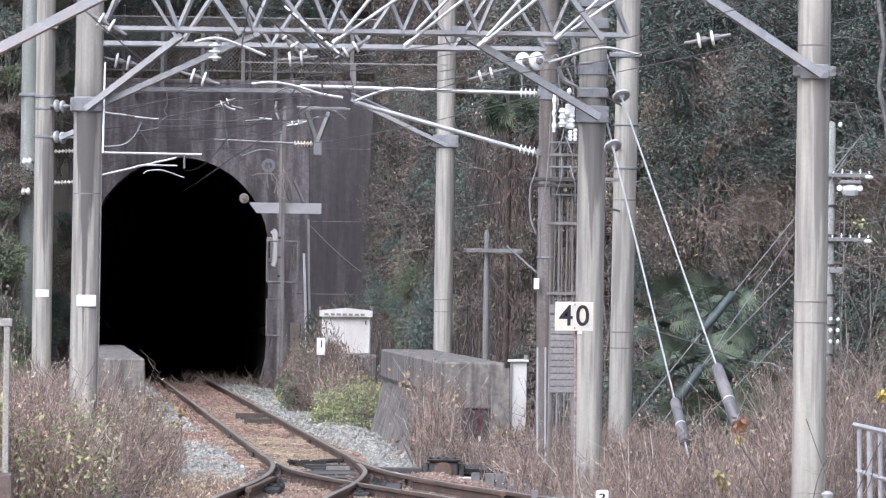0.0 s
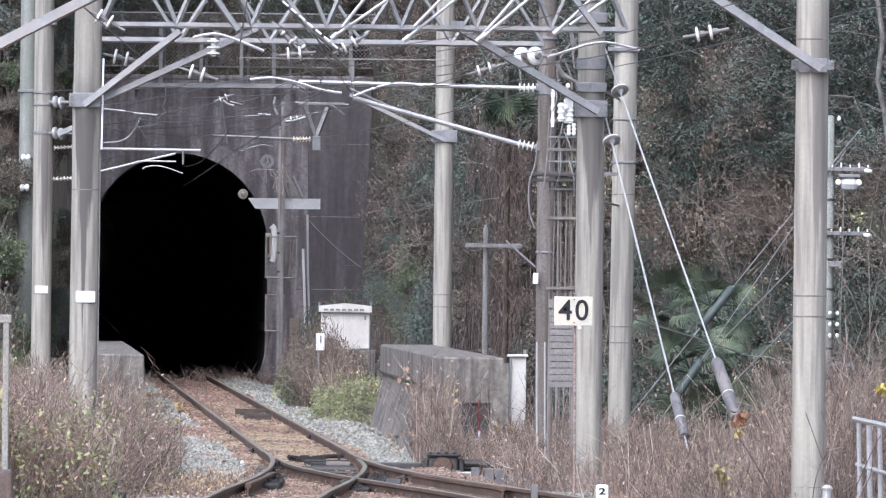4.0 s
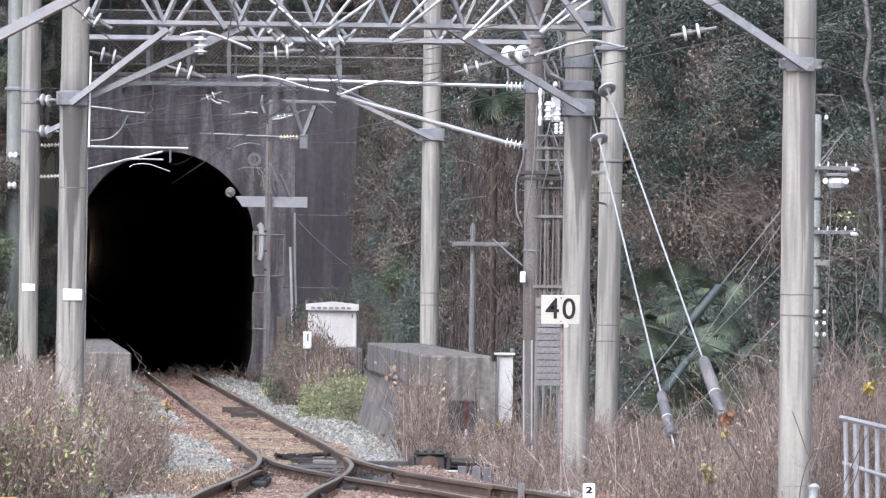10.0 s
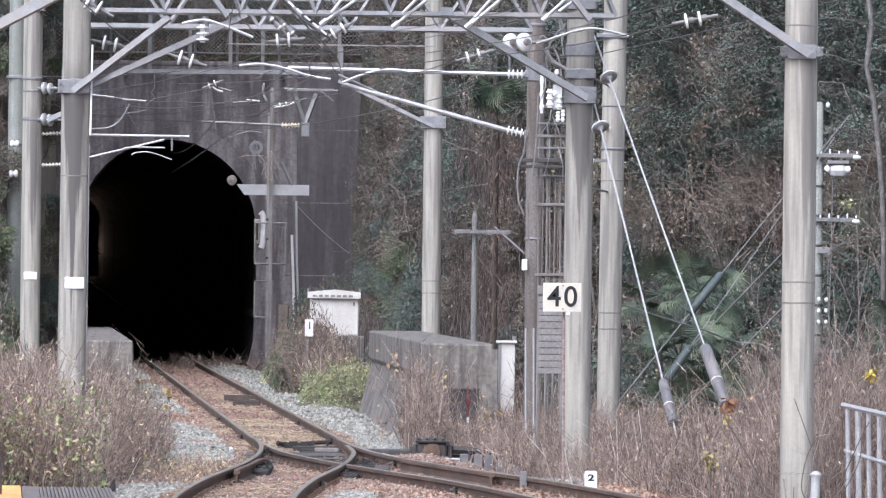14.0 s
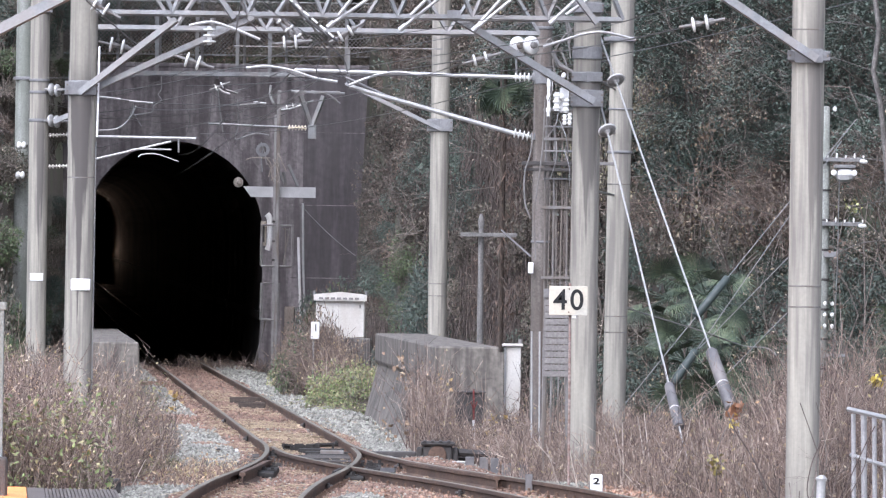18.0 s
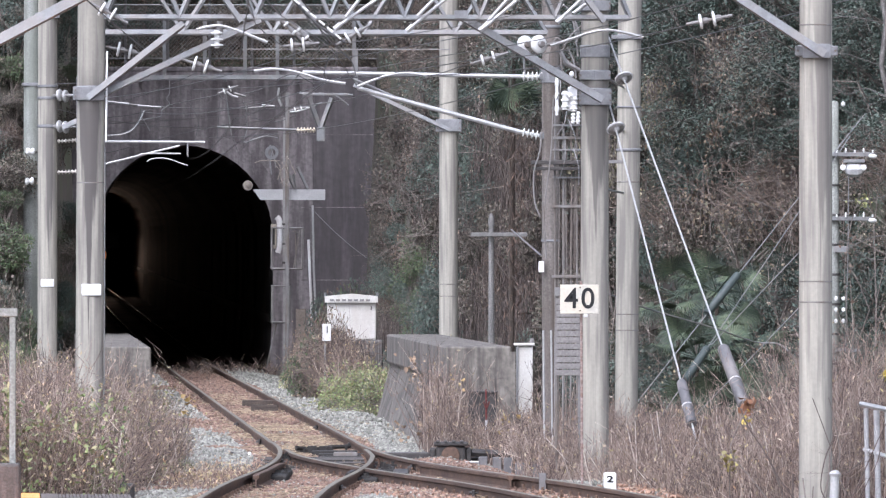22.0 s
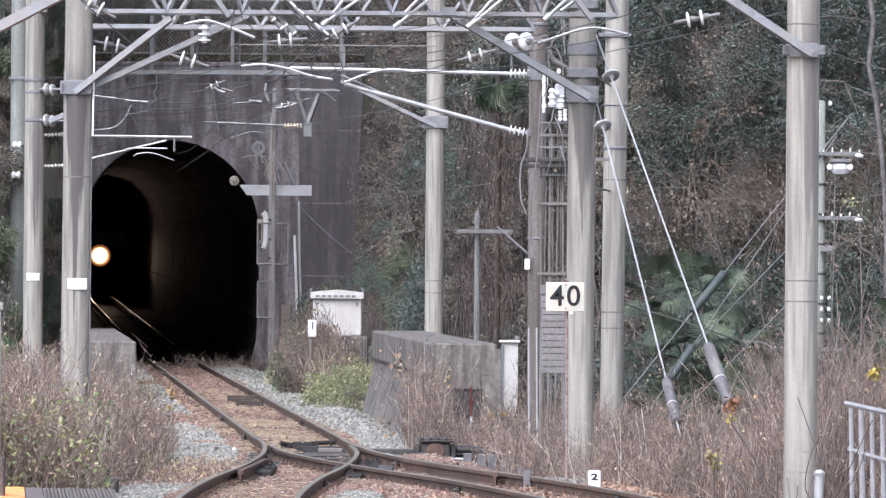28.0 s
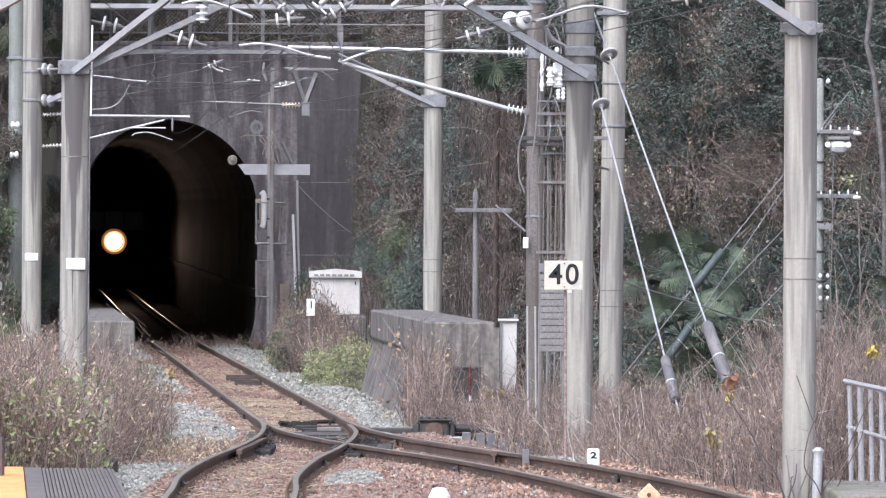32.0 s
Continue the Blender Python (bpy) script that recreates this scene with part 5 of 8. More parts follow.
wb = thing("cable_cabinet", (0.96, 146, -0.3), "narrow white metal cable cabinet among dry weeds", "cabinet")
part("body", block(0.86, 1.09, 145.9, 146.2, -0.3, 1.17, 0.012), WHITE_CABINET, wb)
part("lid", block(0.81, 1.12, 145.85, 146.25, 1.165, 1.205, 0.012), WHITE_CABINET, wb)
part("side_flange", block(0.845, 0.875, 145.86, 145.9, 0.0, 1.15, 0.005), GALV, wb)
part("knob", rod(bmesh.new(), (1.08, 146, 1.2), (1.08, 146, 1.27), 0.035), GALV, wb)
db = thing("track_box", (0.31, 130, -0.3), "low dark metal track box in the weeds", "track box")
part("body", block(0.13, 0.50, 129.8, 130.2, -0.3, 0.66, 0.02), DARK_STEEL, db)
part("lid", block(0.11, 0.52, 129.78, 130.22, 0.65, 0.68, 0.01), DARK_STEEL, db)
rp = thing("red_stake", (0.36, 128.6, -0.3), "thin faded red and white stake", "stake")
part("lower", rod(bmesh.new(), (0.365, 128.6, -0.4), (0.36, 128.6, 0.32), 0.016), WHITE_PAINT, rp)
part("upper", rod(bmesh.new(), (0.36, 128.6, 0.32), (0.355, 128.6, 0.72), 0.013), RED_PAINT, rp)
for dx in (-0.05, 0.05):
    part("arm", rod(bmesh.new(), (0.36, 128.6, 0.45), (0.36 + dx * 0.8, 128.55, 0.56), 0.008), RED_PAINT, rp)

# wooden crossarm post in the thicket
wp = thing("crossarm_post", (0.37, 168, -0.3), "grey weathered wooden post with a crossarm", "post")
part("shaft", turned(bmesh.new(), (0.56, 168, -0.6), (-0.003, 0, 1), [(0, 0.06), (2.5, 0.052), (3.7, 0.045)], 10), WOOD_GREY, wp)
part("crossarm", block(0.20, 1.16, 167.85, 167.92, 2.86, 2.93, 0.01), WOOD_GREY, wp)
part("cap", turned(bmesh.new(), (0.55, 168, 3.05), (0, 0, 1), [(0, 0.055), (0.1, 0.05), (0.2, 0.025)], 8), WOOD_GREY, wp)
part("strut", rod(bmesh.new(), (0.86, 162, 2.95), (1.06, 128, 2.45), 0.012), GALV, wp, "pale stay rod")
whole("junction_box", block(1.02, 1.09, 126.8, 126.88, 2.23, 2.37, 0.01), WHITE_TAPE, "small white junction box on the pole", "junction box")

# ---- speed sign and the cage of cables ----
def letters(name, body, x, y, z, size, parent, mat, depth=0.004, squeeze=1.0, bold=0.0, gap=1.0):
    cu = bpy.data.curves.new(name, "FONT")
    cu.body, cu.size, cu.extrude, cu.align_x, cu.align_y = body, size, depth, "CENTER", "CENTER"
    cu.offset, cu.space_character = bold, gap
    ob = new(name, cu)
    ob.data.materials.append(mat)
    ob.parent = parent
    ob.location = Vector((x, y, z)) - ORG[parent.name]
    ob.rotation_euler = (radians(90), 0, 0)
    ob.scale = (squeeze, 1, 1)
    return ob


letters("numeral", "1", -2.46, 185.893, 1.18, 0.2, mk, SIGN_BLACK, 0.003)
sg = thing("speed_sign", (1.32, 107, -0.3), "faded white speed board reading 40 on a thin post", "sign")
board = part("board", block(1.093, 1.508, 106.97, 107.0, 1.772, 2.086, 0.006), SIGN_WHITE, sg, "yellowed white board")
for digit, x in (("4", 1.215), ("0", 1.392)):
    letters("numeral", digit, x, 106.967, 1.928, 0.312, board, SIGN_BLACK, 0.002, squeeze=0.98, bold=0.0035)
part("post", rod(bmesh.new(), (1.335, 107.03, -0.4), (1.318, 107.03, 2.12), 0.014), surface("rusty_post", (0.16, 0.08, 0.06), (0.34, 0.29, 0.27), 4, 0.8, stretch=(1, 1, 3)), sg, "rust-streaked white post")
for z in (1.805, 2.055):
    part("bolt", rod(bmesh.new(), (1.308, 106.97, z), (1.308, 106.96, z), 0.009, seg=6), RUST, board)
part("clip", block(1.345, 1.39, 106.96, 107.0, 1.735, 1.77, 0.008), WHITE_PAINT, sg)
lv = thing("louvre_panel", (1.24, 113, 0.9), "grey slatted panel between the poles", "panel")
for i in range(12):
    z = 1.05 + 0.074 * i
    part("slat", block(1.10 + 0.003 * i % 0.01, 1.385, 112.9, 112.93, z, z + 0.064, 0.005), surface("grey_slat_paint", (0.17, 0.158, 0.152), (0.25, 0.235, 0.225), 6, 0.8, grit=0.3) if i == 0 else bpy.data.materials["grey_slat_paint"], lv)
part("top_board", block(1.09, 1.40, 112.88, 112.95, 1.95, 2.05, 0.006), DULL_STEEL, lv)
for x in (1.11, 1.37):
    part("upright", block(x - 0.014, x + 0.014, 112.95, 112.98, -0.5, 2.0, 0.003), DULL_STEEL, lv)
cg = thing("cable_rack", (1.33, 122, -0.3), "tall rack of grey cable conduits beside the poles", "cable rack")
for i, x in enumerate((1.185, 1.225, 1.285, 1.325, 1.375, 1.42, 1.455, 1.495)):
    top = (4.2, 3.95, 4.05, 3.9, 4.15, 3.8, 4.1, 4.0)[i]
    part("conduit", cable(bmesh.new(), [(x, 121.9 + 0.03 * (i % 2), -0.5), (x, 121.9, 2.1), (x + 0.012 * ((i * 5) % 3 - 1), 121.9, 3.2), (x, 121.9, top)], (0.014, 0.008, 0.016, 0.009, 0.013, 0.008, 0.014, 0.009)[i]), (DULL_STEEL, BROWN_STEEL)[i % 2], cg)
for z in (3.02, 2.16, 3.86, 4.22):
    part("cross_rail", block(1.14, 1.53, 121.86, 121.9, z, z + 0.035, 0.004), DULL_STEEL, cg)
part("crossarm", block(0.885, 1.62, 121.7, 121.85, 3.55, 3.60, 0.008), DARK_STEEL, cg, "dark steel crossarm")
part("lower_arm", block(0.90, 1.55, 121.72, 121.82, 3.48, 3.52, 0.006), DARK_STEEL, cg)
for x, z0, z1, r in ((1.20, 4.15, 4.62, 0.028), (1.30, 4.22, 4.45, 0.05), (1.41, 4.2, 4.38, 0.045), (1.46, 4.05, 4.2, 0.03), (1.40, 4.05, 4.18, 0.03)):
    part("bushing", insulator(bmesh.new(), (x, 121.6, z0), (x, 121.6, z1), r, 3, 0.7), PORCELAIN, cg, "white porcelain bushing")
part("switch_box", block(1.335, 1.45, 121.6, 121.75, 4.2, 4.50, 0.012), PIPE_GREY, cg, "pale grey box with insulators")
for pts in ([(1.22, 121.7, 4.6), (1.10, 121.7, 4.7), (1.12, 121.7, 4.95), (1.2, 121.7, 5.1), (1.3, 121.7, 5.0)], [(1.3, 121.7, 4.55), (1.25, 121.7, 4.85), (1.35, 121.7, 5.1), (1.5, 121.7, 5.25)], [(1.2, 121.6, 5.35), (1.28, 121.6, 5.5), (1.42, 121.6, 5.3), (1.45, 121.6, 5.05)],
            [(1.02, 121.7, 3.98), (0.99, 121.7, 3.7), (0.92, 121.7, 3.45), (0.93, 121.7, 3.1), (1.0, 121.7, 2.9)], [(1.288, 121.7, 5.333), (1.328, 121.7, 5.396), (1.399, 121.7, 5.3), (1.46, 121.7, 4.872)], [(1.356, 121.7, 5.397), (1.42, 121.7, 5.314), (1.477, 121.7, 5.149)], [(1.237, 121.7, 4.952), (1.329, 121.7, 4.815), (1.454, 121.7, 4.733)], [(1.327, 121.7, 4.988), (1.376, 121.7, 4.885), (1.42, 121.7, 4.76), (1.435, 121.7, 4.608)],
            [(1.16, 121.7, 4.4), (1.13, 121.7, 3.7), (1.05, 121.7, 3.0), (1.07, 121.7, 2.4)]):
    part("loop_cable", cable(bmesh.new(), pts, 0.011, 6, True), DULL_STEEL, cg, "looping cable")
for x, z0, z1 in ((1.065, 0.0, 1.5), (1.165, -0.2, 1.5)):
    part("white_conduit", rod(bmesh.new(), (x + 0.02, 125, -0.3), (x, 125, z1), 0.012), GALV_BRIGHT, cg, "white cable conduit")
part("standoff", block(1.7, 1.95, 118, 118.06, 3.52, 3.56, 0.004), DULL_STEEL, cg)
for z in (3.98, 4.52, 3.2):
    part("tie_bar", rod(bmesh.new(), (1.62, 115, z), (2.05, 123.9, z + 0.02), 0.014), GALV, cg)

part("bent_arm", cable(bmesh.new(), [(1.13, 111.5, 4.72), (1.21, 111.5, 4.56), (1.40, 111.5, 4.47)], 0.026, 6), GALV, cg, "bent steel arm")
for z in (4.02, 3.72, 3.38):
    part("cross_rail", block(1.15, 1.52, 121.84, 121.87, z, z + 0.022, 0.004), GALV, cg)
for xa, za, xb, zb in ((1.20, 3.9, 1.32, 4.2), (1.44, 3.7, 1.34, 4.1), (1.24, 3.4, 1.30, 3.85), (1.47, 3.3, 1.40, 3.75), (1.18, 4.3, 1.24, 4.62)):
    part("loop_cable", cable(bmesh.new(), [(xa, 121.6, za), ((xa + xb) / 2 + 0.03, 121.55, (za + zb) / 2), (xb, 121.6, zb)], 0.007, 5, True), GALV, cg, "grey looping cable")
for z in (4.62, 4.50, 4.36):
    part("terminal", turned(bmesh.new(), (1.36 + 0.02 * (z > 4.4), 121.55, z), (0, 0, 1), [(0, 0.015), (0.02, 0.03), (0.05, 0.028), (0.07, 0.012)], 10), PORCELAIN, cg, "small white terminal")

# ---- stays with guards ----
STAY_DISC = surface("weathered_porcelain", (0.24, 0.235, 0.23), (0.34, 0.33, 0.325), 9.0, 0.4, bump=0.0)


def stay_wire(name, a, b, g0, g1, disc, mat, label, r=0.011, rg=0.06, wm=None):
    ob = thing(name, b, label, "stay wire", "stay wires")
    a, b = Vector(a), Vector(b)
    part("wire", rod(bmesh.new(), a, b, r, seg=6), wm or GALV_BRIGHT, ob)
    if g1 > g0:
        d = b - a
        part("guard", turned(bmesh.new(), a + d * g0, d, [(0, 0.02), (0.012, rg * 0.82), (0.04, rg), (d.length * (g1 - g0) * 0.5, rg * 1.02), (d.length * (g1 - g0) - 0.004, rg * 1.06), (d.length * (g1 - g0), rg * 0.9)], 14), mat, ob, "plastic stay guard", True)
        if disc:
            w, m = d.normalized(), d.length * (g1 - g0) * 0.58
            part("strap", turned(bmesh.new(), a + d * g0 + w * m, d, [(0, rg * 1.0), (0, rg * 1.05), (0.012, rg * 1.05), (0.012, rg * 1.0)], 14, True), WHITE_PAINT, ob, "white plastic strap")
    if disc:
        d = (b - a).normalized()
        c = a + (b - a) * disc
        ax = Vector((0.28, -0.62, -0.73)).normalized()
        plate = part("strain_disc", turned(bmesh.new(), c, ax, [(0, 0.03), (0.004, 0.080), (0.016, 0.094), (0.022, 0.088), (0.018, 0.05), (0.03, 0.03), (0.055, 0.026), (0.06, 0.015)], 22), STAY_DISC, ob, "grey strain insulator disc", True)
        part("disc_rim", turned(bmesh.new(), c - ax * 0.004, ax, [(0, 0.086), (0.004, 0.103), (0.016, 0.105), (0.022, 0.096)], 22, True), WHITE_PAINT, plate, "white glazed rim", True)
    return ob


stay_wire("stay_wire", (1.585, 111.8, 5.14), (3.33, 105.5, 0.0), 0.725, 0.845, 0.145, GUARD, "bright stay wire with a porcelain disc and grey guard", rg=0.066)
stay_wire("stay_wire", (1.57, 111.8, 4.60), (2.66, 106, -0.05), 0.765, 0.862, 0.165, GUARD, "bright stay wire with a porcelain disc and grey guard", rg=0.055)
stay_wire("stay_wire", (5.4, 132, 4.35), (2.35, 130, 0.55), 0.56, 0.70, 0, GUARD_DARK, "thin stay wire with a dark green guard", 0.007, 0.055, GALV)
stay_wire("stay_wire", (5.2, 132, 4.05), (2.62, 130, 0.30), 0.745, 0.865, 0, GUARD_DARK, "thin stay wire with a dark green guard", 0.007, 0.055, GALV)
stay_wire("stay_wire", (4.9, 132, 2.9), (3.3, 130, 1.28), 0, 0, 0, GUARD_DARK, "thin grey stay wire", 0.007, 0.05, GALV)
stay_wire("stay_wire", (4.6, 132, 1.85), (2.9, 130, 0.15), 0, 0, 0, GUARD_DARK, "thin grey stay wire", 0.007, 0.05, GALV)
part("wire", cable(bmesh.new(), [(1.7, 128, 2.05), (2.4, 129, 1.78), (3.3, 130, 1.52), (3.9, 131, 1.32), (4.25, 131, 1.28), (4.5, 131, 1.0)], 0.010, 6, True), GALV, wires)

# ---- utility pole with insulators ----
up = thing("utility_pole", (5.66, 150, -0.3), "slim green-grey utility pole with white insulators", "utility pole")
part("shaft", turned(bmesh.new(), (5.68, 150, -0.6), (-0.003, 0, 1), [(0, 0.085), (3, 0.075), (5.42, 0.07), (5.44, 0.03)], 14), CONCRETE_MOSS, up, "", True)
for z, x1 in ((4.03, 6.27), (3.06, 6.27)):
    arm = part("crossarm", block(5.55, x1 - 0.05, 149.85, 149.95, z - 0.03, z + 0.03, 0.006), GALV, up, "steel crossarm")
    for i in range(5):
        x = 5.70 + i * 0.135
        part("pin_insulator", turned(bmesh.new(), (x, 149.8, z + 0.02), (0, 0, 1), [(0, 0.010), (0.012, 0.017), (0.022, 0.011), (0.034, 0.018), (0.045 + 0.03 * (i % 2), 0.008)], 10), PORCELAIN, arm, "small white insulator", True)
    part("end_insulator", turned(bmesh.new(), (x1 - 0.09, 149.8, z - 0.02), (1, 0, -0.1), [(0, 0.02), (0.03, 0.036), (0.08, 0.036), (0.12, 0.02)], 10), PORCELAIN, arm, "small white insulator", True)
bm = bmesh.new()
turned(bm, (5.82, 149.75, 3.80), (1, 0, 0), [(0, 0.03), (0.03, 0.085), (0.08, 0.11), (0.2, 0.11), (0.25, 0.085), (0.29, 0.03)], 8)
part("switch_unit", bm, PIPE_GREY, up, "pale grey pole switch")
part("switch_cover", block(5.80, 6.12, 149.65, 149.9, 3.90, 3.95, 0.008), GALV, up)
for x in (5.79, 6.10):
    part("terminal", turned(bmesh.new(), (x, 149.72, 3.83), (0, -1, 0), [(0, 0.04), (0.05, 0.045), (0.06, 0.01)], 10), PORCELAIN, up)
part("step_arm", block(5.70, 6.05, 149.9, 149.96, 1.05, 1.10, 0.006), GALV, up)
part("small_box", block(5.66, 5.86, 149.8, 149.9, 2.55, 2.64, 0.01), GALV, up)
part("down_lead", cable(bmesh.new(), [(5.88, 149.8, 3.8), (5.87, 149.8, 2.5), (5.83, 149.8, 1.1)], 0.008), GALV, up)
for i in range(8):
    part("band", turned(bmesh.new(), (5.676, 150, 0.4 + 0.45 * i), (0, 0, 1), [(0, 0.081), (0.004, 0.088), (0.03, 0.088), (0.034, 0.081)], 14), DARK_STEEL, up, "dark strap round the pole")
for i in range(6):
    part("bead", turned(bmesh.new(), (5.80 if i % 2 else 5.69, 149.75, 1.82 - 0.17 * (i // 2)), (0, 0, 1), [(0, 0.01), (0.02, 0.028), (0.05, 0.028), (0.07, 0.01)], 8), PORCELAIN, up)
part("top_knob", turned(bmesh.new(), (5.80, 149.9, 4.75), (0, 0, 1), [(0, 0.01), (0.02, 0.03), (0.06, 0.03), (0.08, 0.01)], 8), PORCELAIN, up)

# ---- crossing, railings and small markers in the foreground ----
rl = thing("railing", (3.9, 92, 0), "pale galvanised pipe railing at the crossing", "railing")
pts_top, pts_mid = [(3.79, 93.5, 0.975), (4.29, 91.6, 0.875), (4.99, 89.0, 0.795)], [(3.82, 93.5, 0.545), (4.29, 91.6, 0.415), (4.99, 89.0, 0.345)]
part("top_rail", cable(bmesh.new(), pts_top, 0.025), GALV_BRIGHT, rl, "pale top pipe")
part("mid_rail", cable(bmesh.new(), pts_mid, 0.02), GALV_BRIGHT, rl, "pale middle pipe")
PIPE = surface("grey_pipe_paint", (0.27, 0.262, 0.265), (0.38, 0.372, 0.375), 5, 0.6, grit=0.15)
for i in range(14):
    s = i / 13
    x, y = 3.83 + 1.1 * s, 93.4 - 4.2 * s
    part("bar", rod(bmesh.new(), (x + 0.02, y, 0.0), (x, y, 0.935 - 0.14 * s), 0.028 if i % 4 == 1 else 0.022), PIPE, rl)
whole("crossing_slab", block(3.50, 7.5, 88.0, 93.2, -0.4, 0.045, 0.03), surface("mossy_slab_concrete", (0.13, 0.12, 0.10), (0.25, 0.23, 0.20), 2.0, 0.92, bump=0.5, stain=(0.085, 0.09, 0.045), stain_scale=(1.6, 0.6, 1.6), stain_amount=0.8), "worn concrete slab at the crossing edge", "concrete slab")
sp = thing("short_post", (3.42, 90.6, -0.1), "short pale grey capped post beside the pole", "post")
part("shaft", rod(bmesh.new(), (3.405, 90.4, -0.2), (3.425, 90.4, 0.38), 0.042, seg=14), GALV_BRIGHT, sp)
part("cap", turned(bmesh.new(), (3.425, 90.4, 0.36), (0, 0, 1), [(0, 0.05), (0.02, 0.055), (0.045, 0.03), (0.05, 0.01)], 14), GALV_BRIGHT, sp)
lf = thing("fence_frame", (-4.3, 95, -0.2), "grey-green pipe fence end on a dark footing", "fence")
part("post", block(-4.295, -4.235, 94.97, 95.03, 0.3, 1.84, 0.01), CONCRETE_MOSS, lf)
part("top_bar", block(-6.2, -4.215, 94.96, 95.04, 1.78, 1.86, 0.01), CONCRETE_MOSS, lf)
part("footing", block(-4.6, -4.19, 94.8, 95.2, -0.35, 0.38, 0.03), surface("stained_footing", (0.085, 0.075, 0.07), (0.16, 0.145, 0.135), 3.0, 0.9, bump=0.4, stain=(0.05, 0.045, 0.042), stain_scale=(8, 8, 1), stain_amount=0.6), lf, "dark footing block")
for x in (-5.9, -5.1):
    part("post", block(x - 0.03, x + 0.03, 94.97, 95.03, -0.3, 1.80, 0.01), CONCRETE_MOSS, lf)
dk = thing("crossing_deck", (-3.6, 93, -0.05), "dark ribbed crossing panels with an orange painted end", "crossing deck", kind="structure")


def slanted(bm):
    """Shear the panels so their edges run as the camera sees them."""
    for v in bm.verts:
        v.co.x += 0.0445 * (98.9 - v.co.y)
    return bm


for i in range(5, 25):
    x = -4.165 + 0.036 * i
    bm = bmesh.new()
    box(bm, x, x + 0.029, 82, 98.8, -0.2, 0.0 + 0.006 * (i % 2), 0.004)
    part("plank", slanted(bm), DECK, dk)
part("flat_panel", slanted(block(-4.16, -3.99, 82, 98.8, -0.2, 0.008, 0.005)), DECK, dk)
part("orange_panel", slanted(block(-6.2, -4.168, 82, 98.9, -0.2, 0.012, 0.01)), ORANGE, dk, "bright orange painted panel")
cb = thing("cable_stub", (-3.36, 101.2, -0.2), "small black cable stub box", "cable box")
part("box", block(-3.45, -3.30, 101.1, 101.3, -0.3, 0.06, 0.02), DARK_STEEL, cb)
part("stub", rod(bmesh.new(), (-3.40, 101.2, 0.05), (-3.41, 101.2, 0.16), 0.012), DARK_STEEL, cb)
p2 = thing("number_post", (1.53, 102.6, -0.2), "small white lineside post marked 2", "marker post")
bm = block(1.50, 1.63, 102.55, 102.65, -0.35, 0.15, 0.02)
part("body", bm, WHITE_TAPE, p2)
letters("numeral", "2", 1.565, 102.547, 0.078, 0.092, p2, SIGN_BLACK, 0.002, squeeze=1.55, bold=0.003)
wm = thing("white_marker", (-0.02, 87.6, -0.2), "low white painted clearance marker between the tracks", "marker")
part("body", turned(bmesh.new(), (-0.02, 87.6, -0.275), (0, 0, 1), [(0, 0.10), (0.29, 0.095), (0.36, 0.06), (0.37, 0.01)], 8), WHITE_TAPE, wm)
yd = thing("yellow_marker", (1.84, 88.2, -0.2), "tilted ochre square marker on a dark stub", "marker")
bm = bmesh.new()
box(bm, -0.075, 0.075, -0.012, 0.012, -0.075, 0.075, 0.006)
bmesh.ops.rotate(bm, verts=bm.verts, cent=(0, 0, 0), matrix=Matrix.Rotation(radians(45), 3, "Y"))
bmesh.ops.translate(bm, verts=bm.verts, vec=(1.84, 88.2, 0.022))
part("plate", bm, surface("ochre_paint", (0.55, 0.33, 0.17), (0.65, 0.45, 0.3), 8, 0.7), yd, "ochre plate")
part("bolt", rod(bmesh.new(), (1.84, 88.19, 0.022), (1.84, 88.17, 0.022), 0.02), RUST, yd)
part("stub", block(1.82, 1.86, 88.2, 88.25, -0.35, 0.04, 0.004), DARK_STEEL, yd)

# switch machine
sm = thing("switch_machine", (-0.02, 124.4, -0.2), "dark oily switch machine beside the turnout", "switch machine")
part("motor_case", block(-0.28, 0.09, 124.2, 124.9, -0.24, 0.06, 0.03), DARK_STEEL, sm)
lid = part("lid", block(-0.31, 0.12, 124.15, 124.95, 0.055, 0.10, 0.02), DARK_STEEL, sm, "dull ribbed lid")
for k in range(4):
    part("lid_rib", block(-0.28 + 0.10 * k, -0.24 + 0.10 * k, 124.13, 124.97, 0.10, 0.115, 0.005), DARK_STEEL, lid)
part("drum", turned(bmesh.new(), (-0.10, 124.2, -0.06), (0, -1, 0), [(0, 0.115), (0.03, 0.115), (0.035, 0.10), (0.04, 0.02)], 18), RUST, sm, "round rusty drum", True)
part("gear_case", block(-0.36, -0.28, 124.25, 124.8, -0.2, 0.03, 0.02), DARK_STEEL, sm)
part("gear_case", block(0.09, 0.16, 124.25, 124.8, -0.2, 0.03, 0.02), DARK_STEEL, sm)
part("flat_bar", block(-0.98, -0.36, 124.4, 124.7, -0.14, -0.03, 0.015), DARK_STEEL, sm)
part("throw_rod", rod(bmesh.new(), (-0.98, 124.5, -0.07), (-1.15, 124.6, -0.08), 0.03), DARK_STEEL, sm)
part("side_bar", rod(bmesh.new(), (0.16, 124.5, -0.03), (0.66, 124.6, -0.06), 0.05), DARK_STEEL, sm)
part("crank", turned(bmesh.new(), (0.66, 124.5, -0.12), (0, -1, 0), [(0, 0.09), (0.05, 0.09), (0.06, 0.02)], 14), DARK_STEEL, sm)
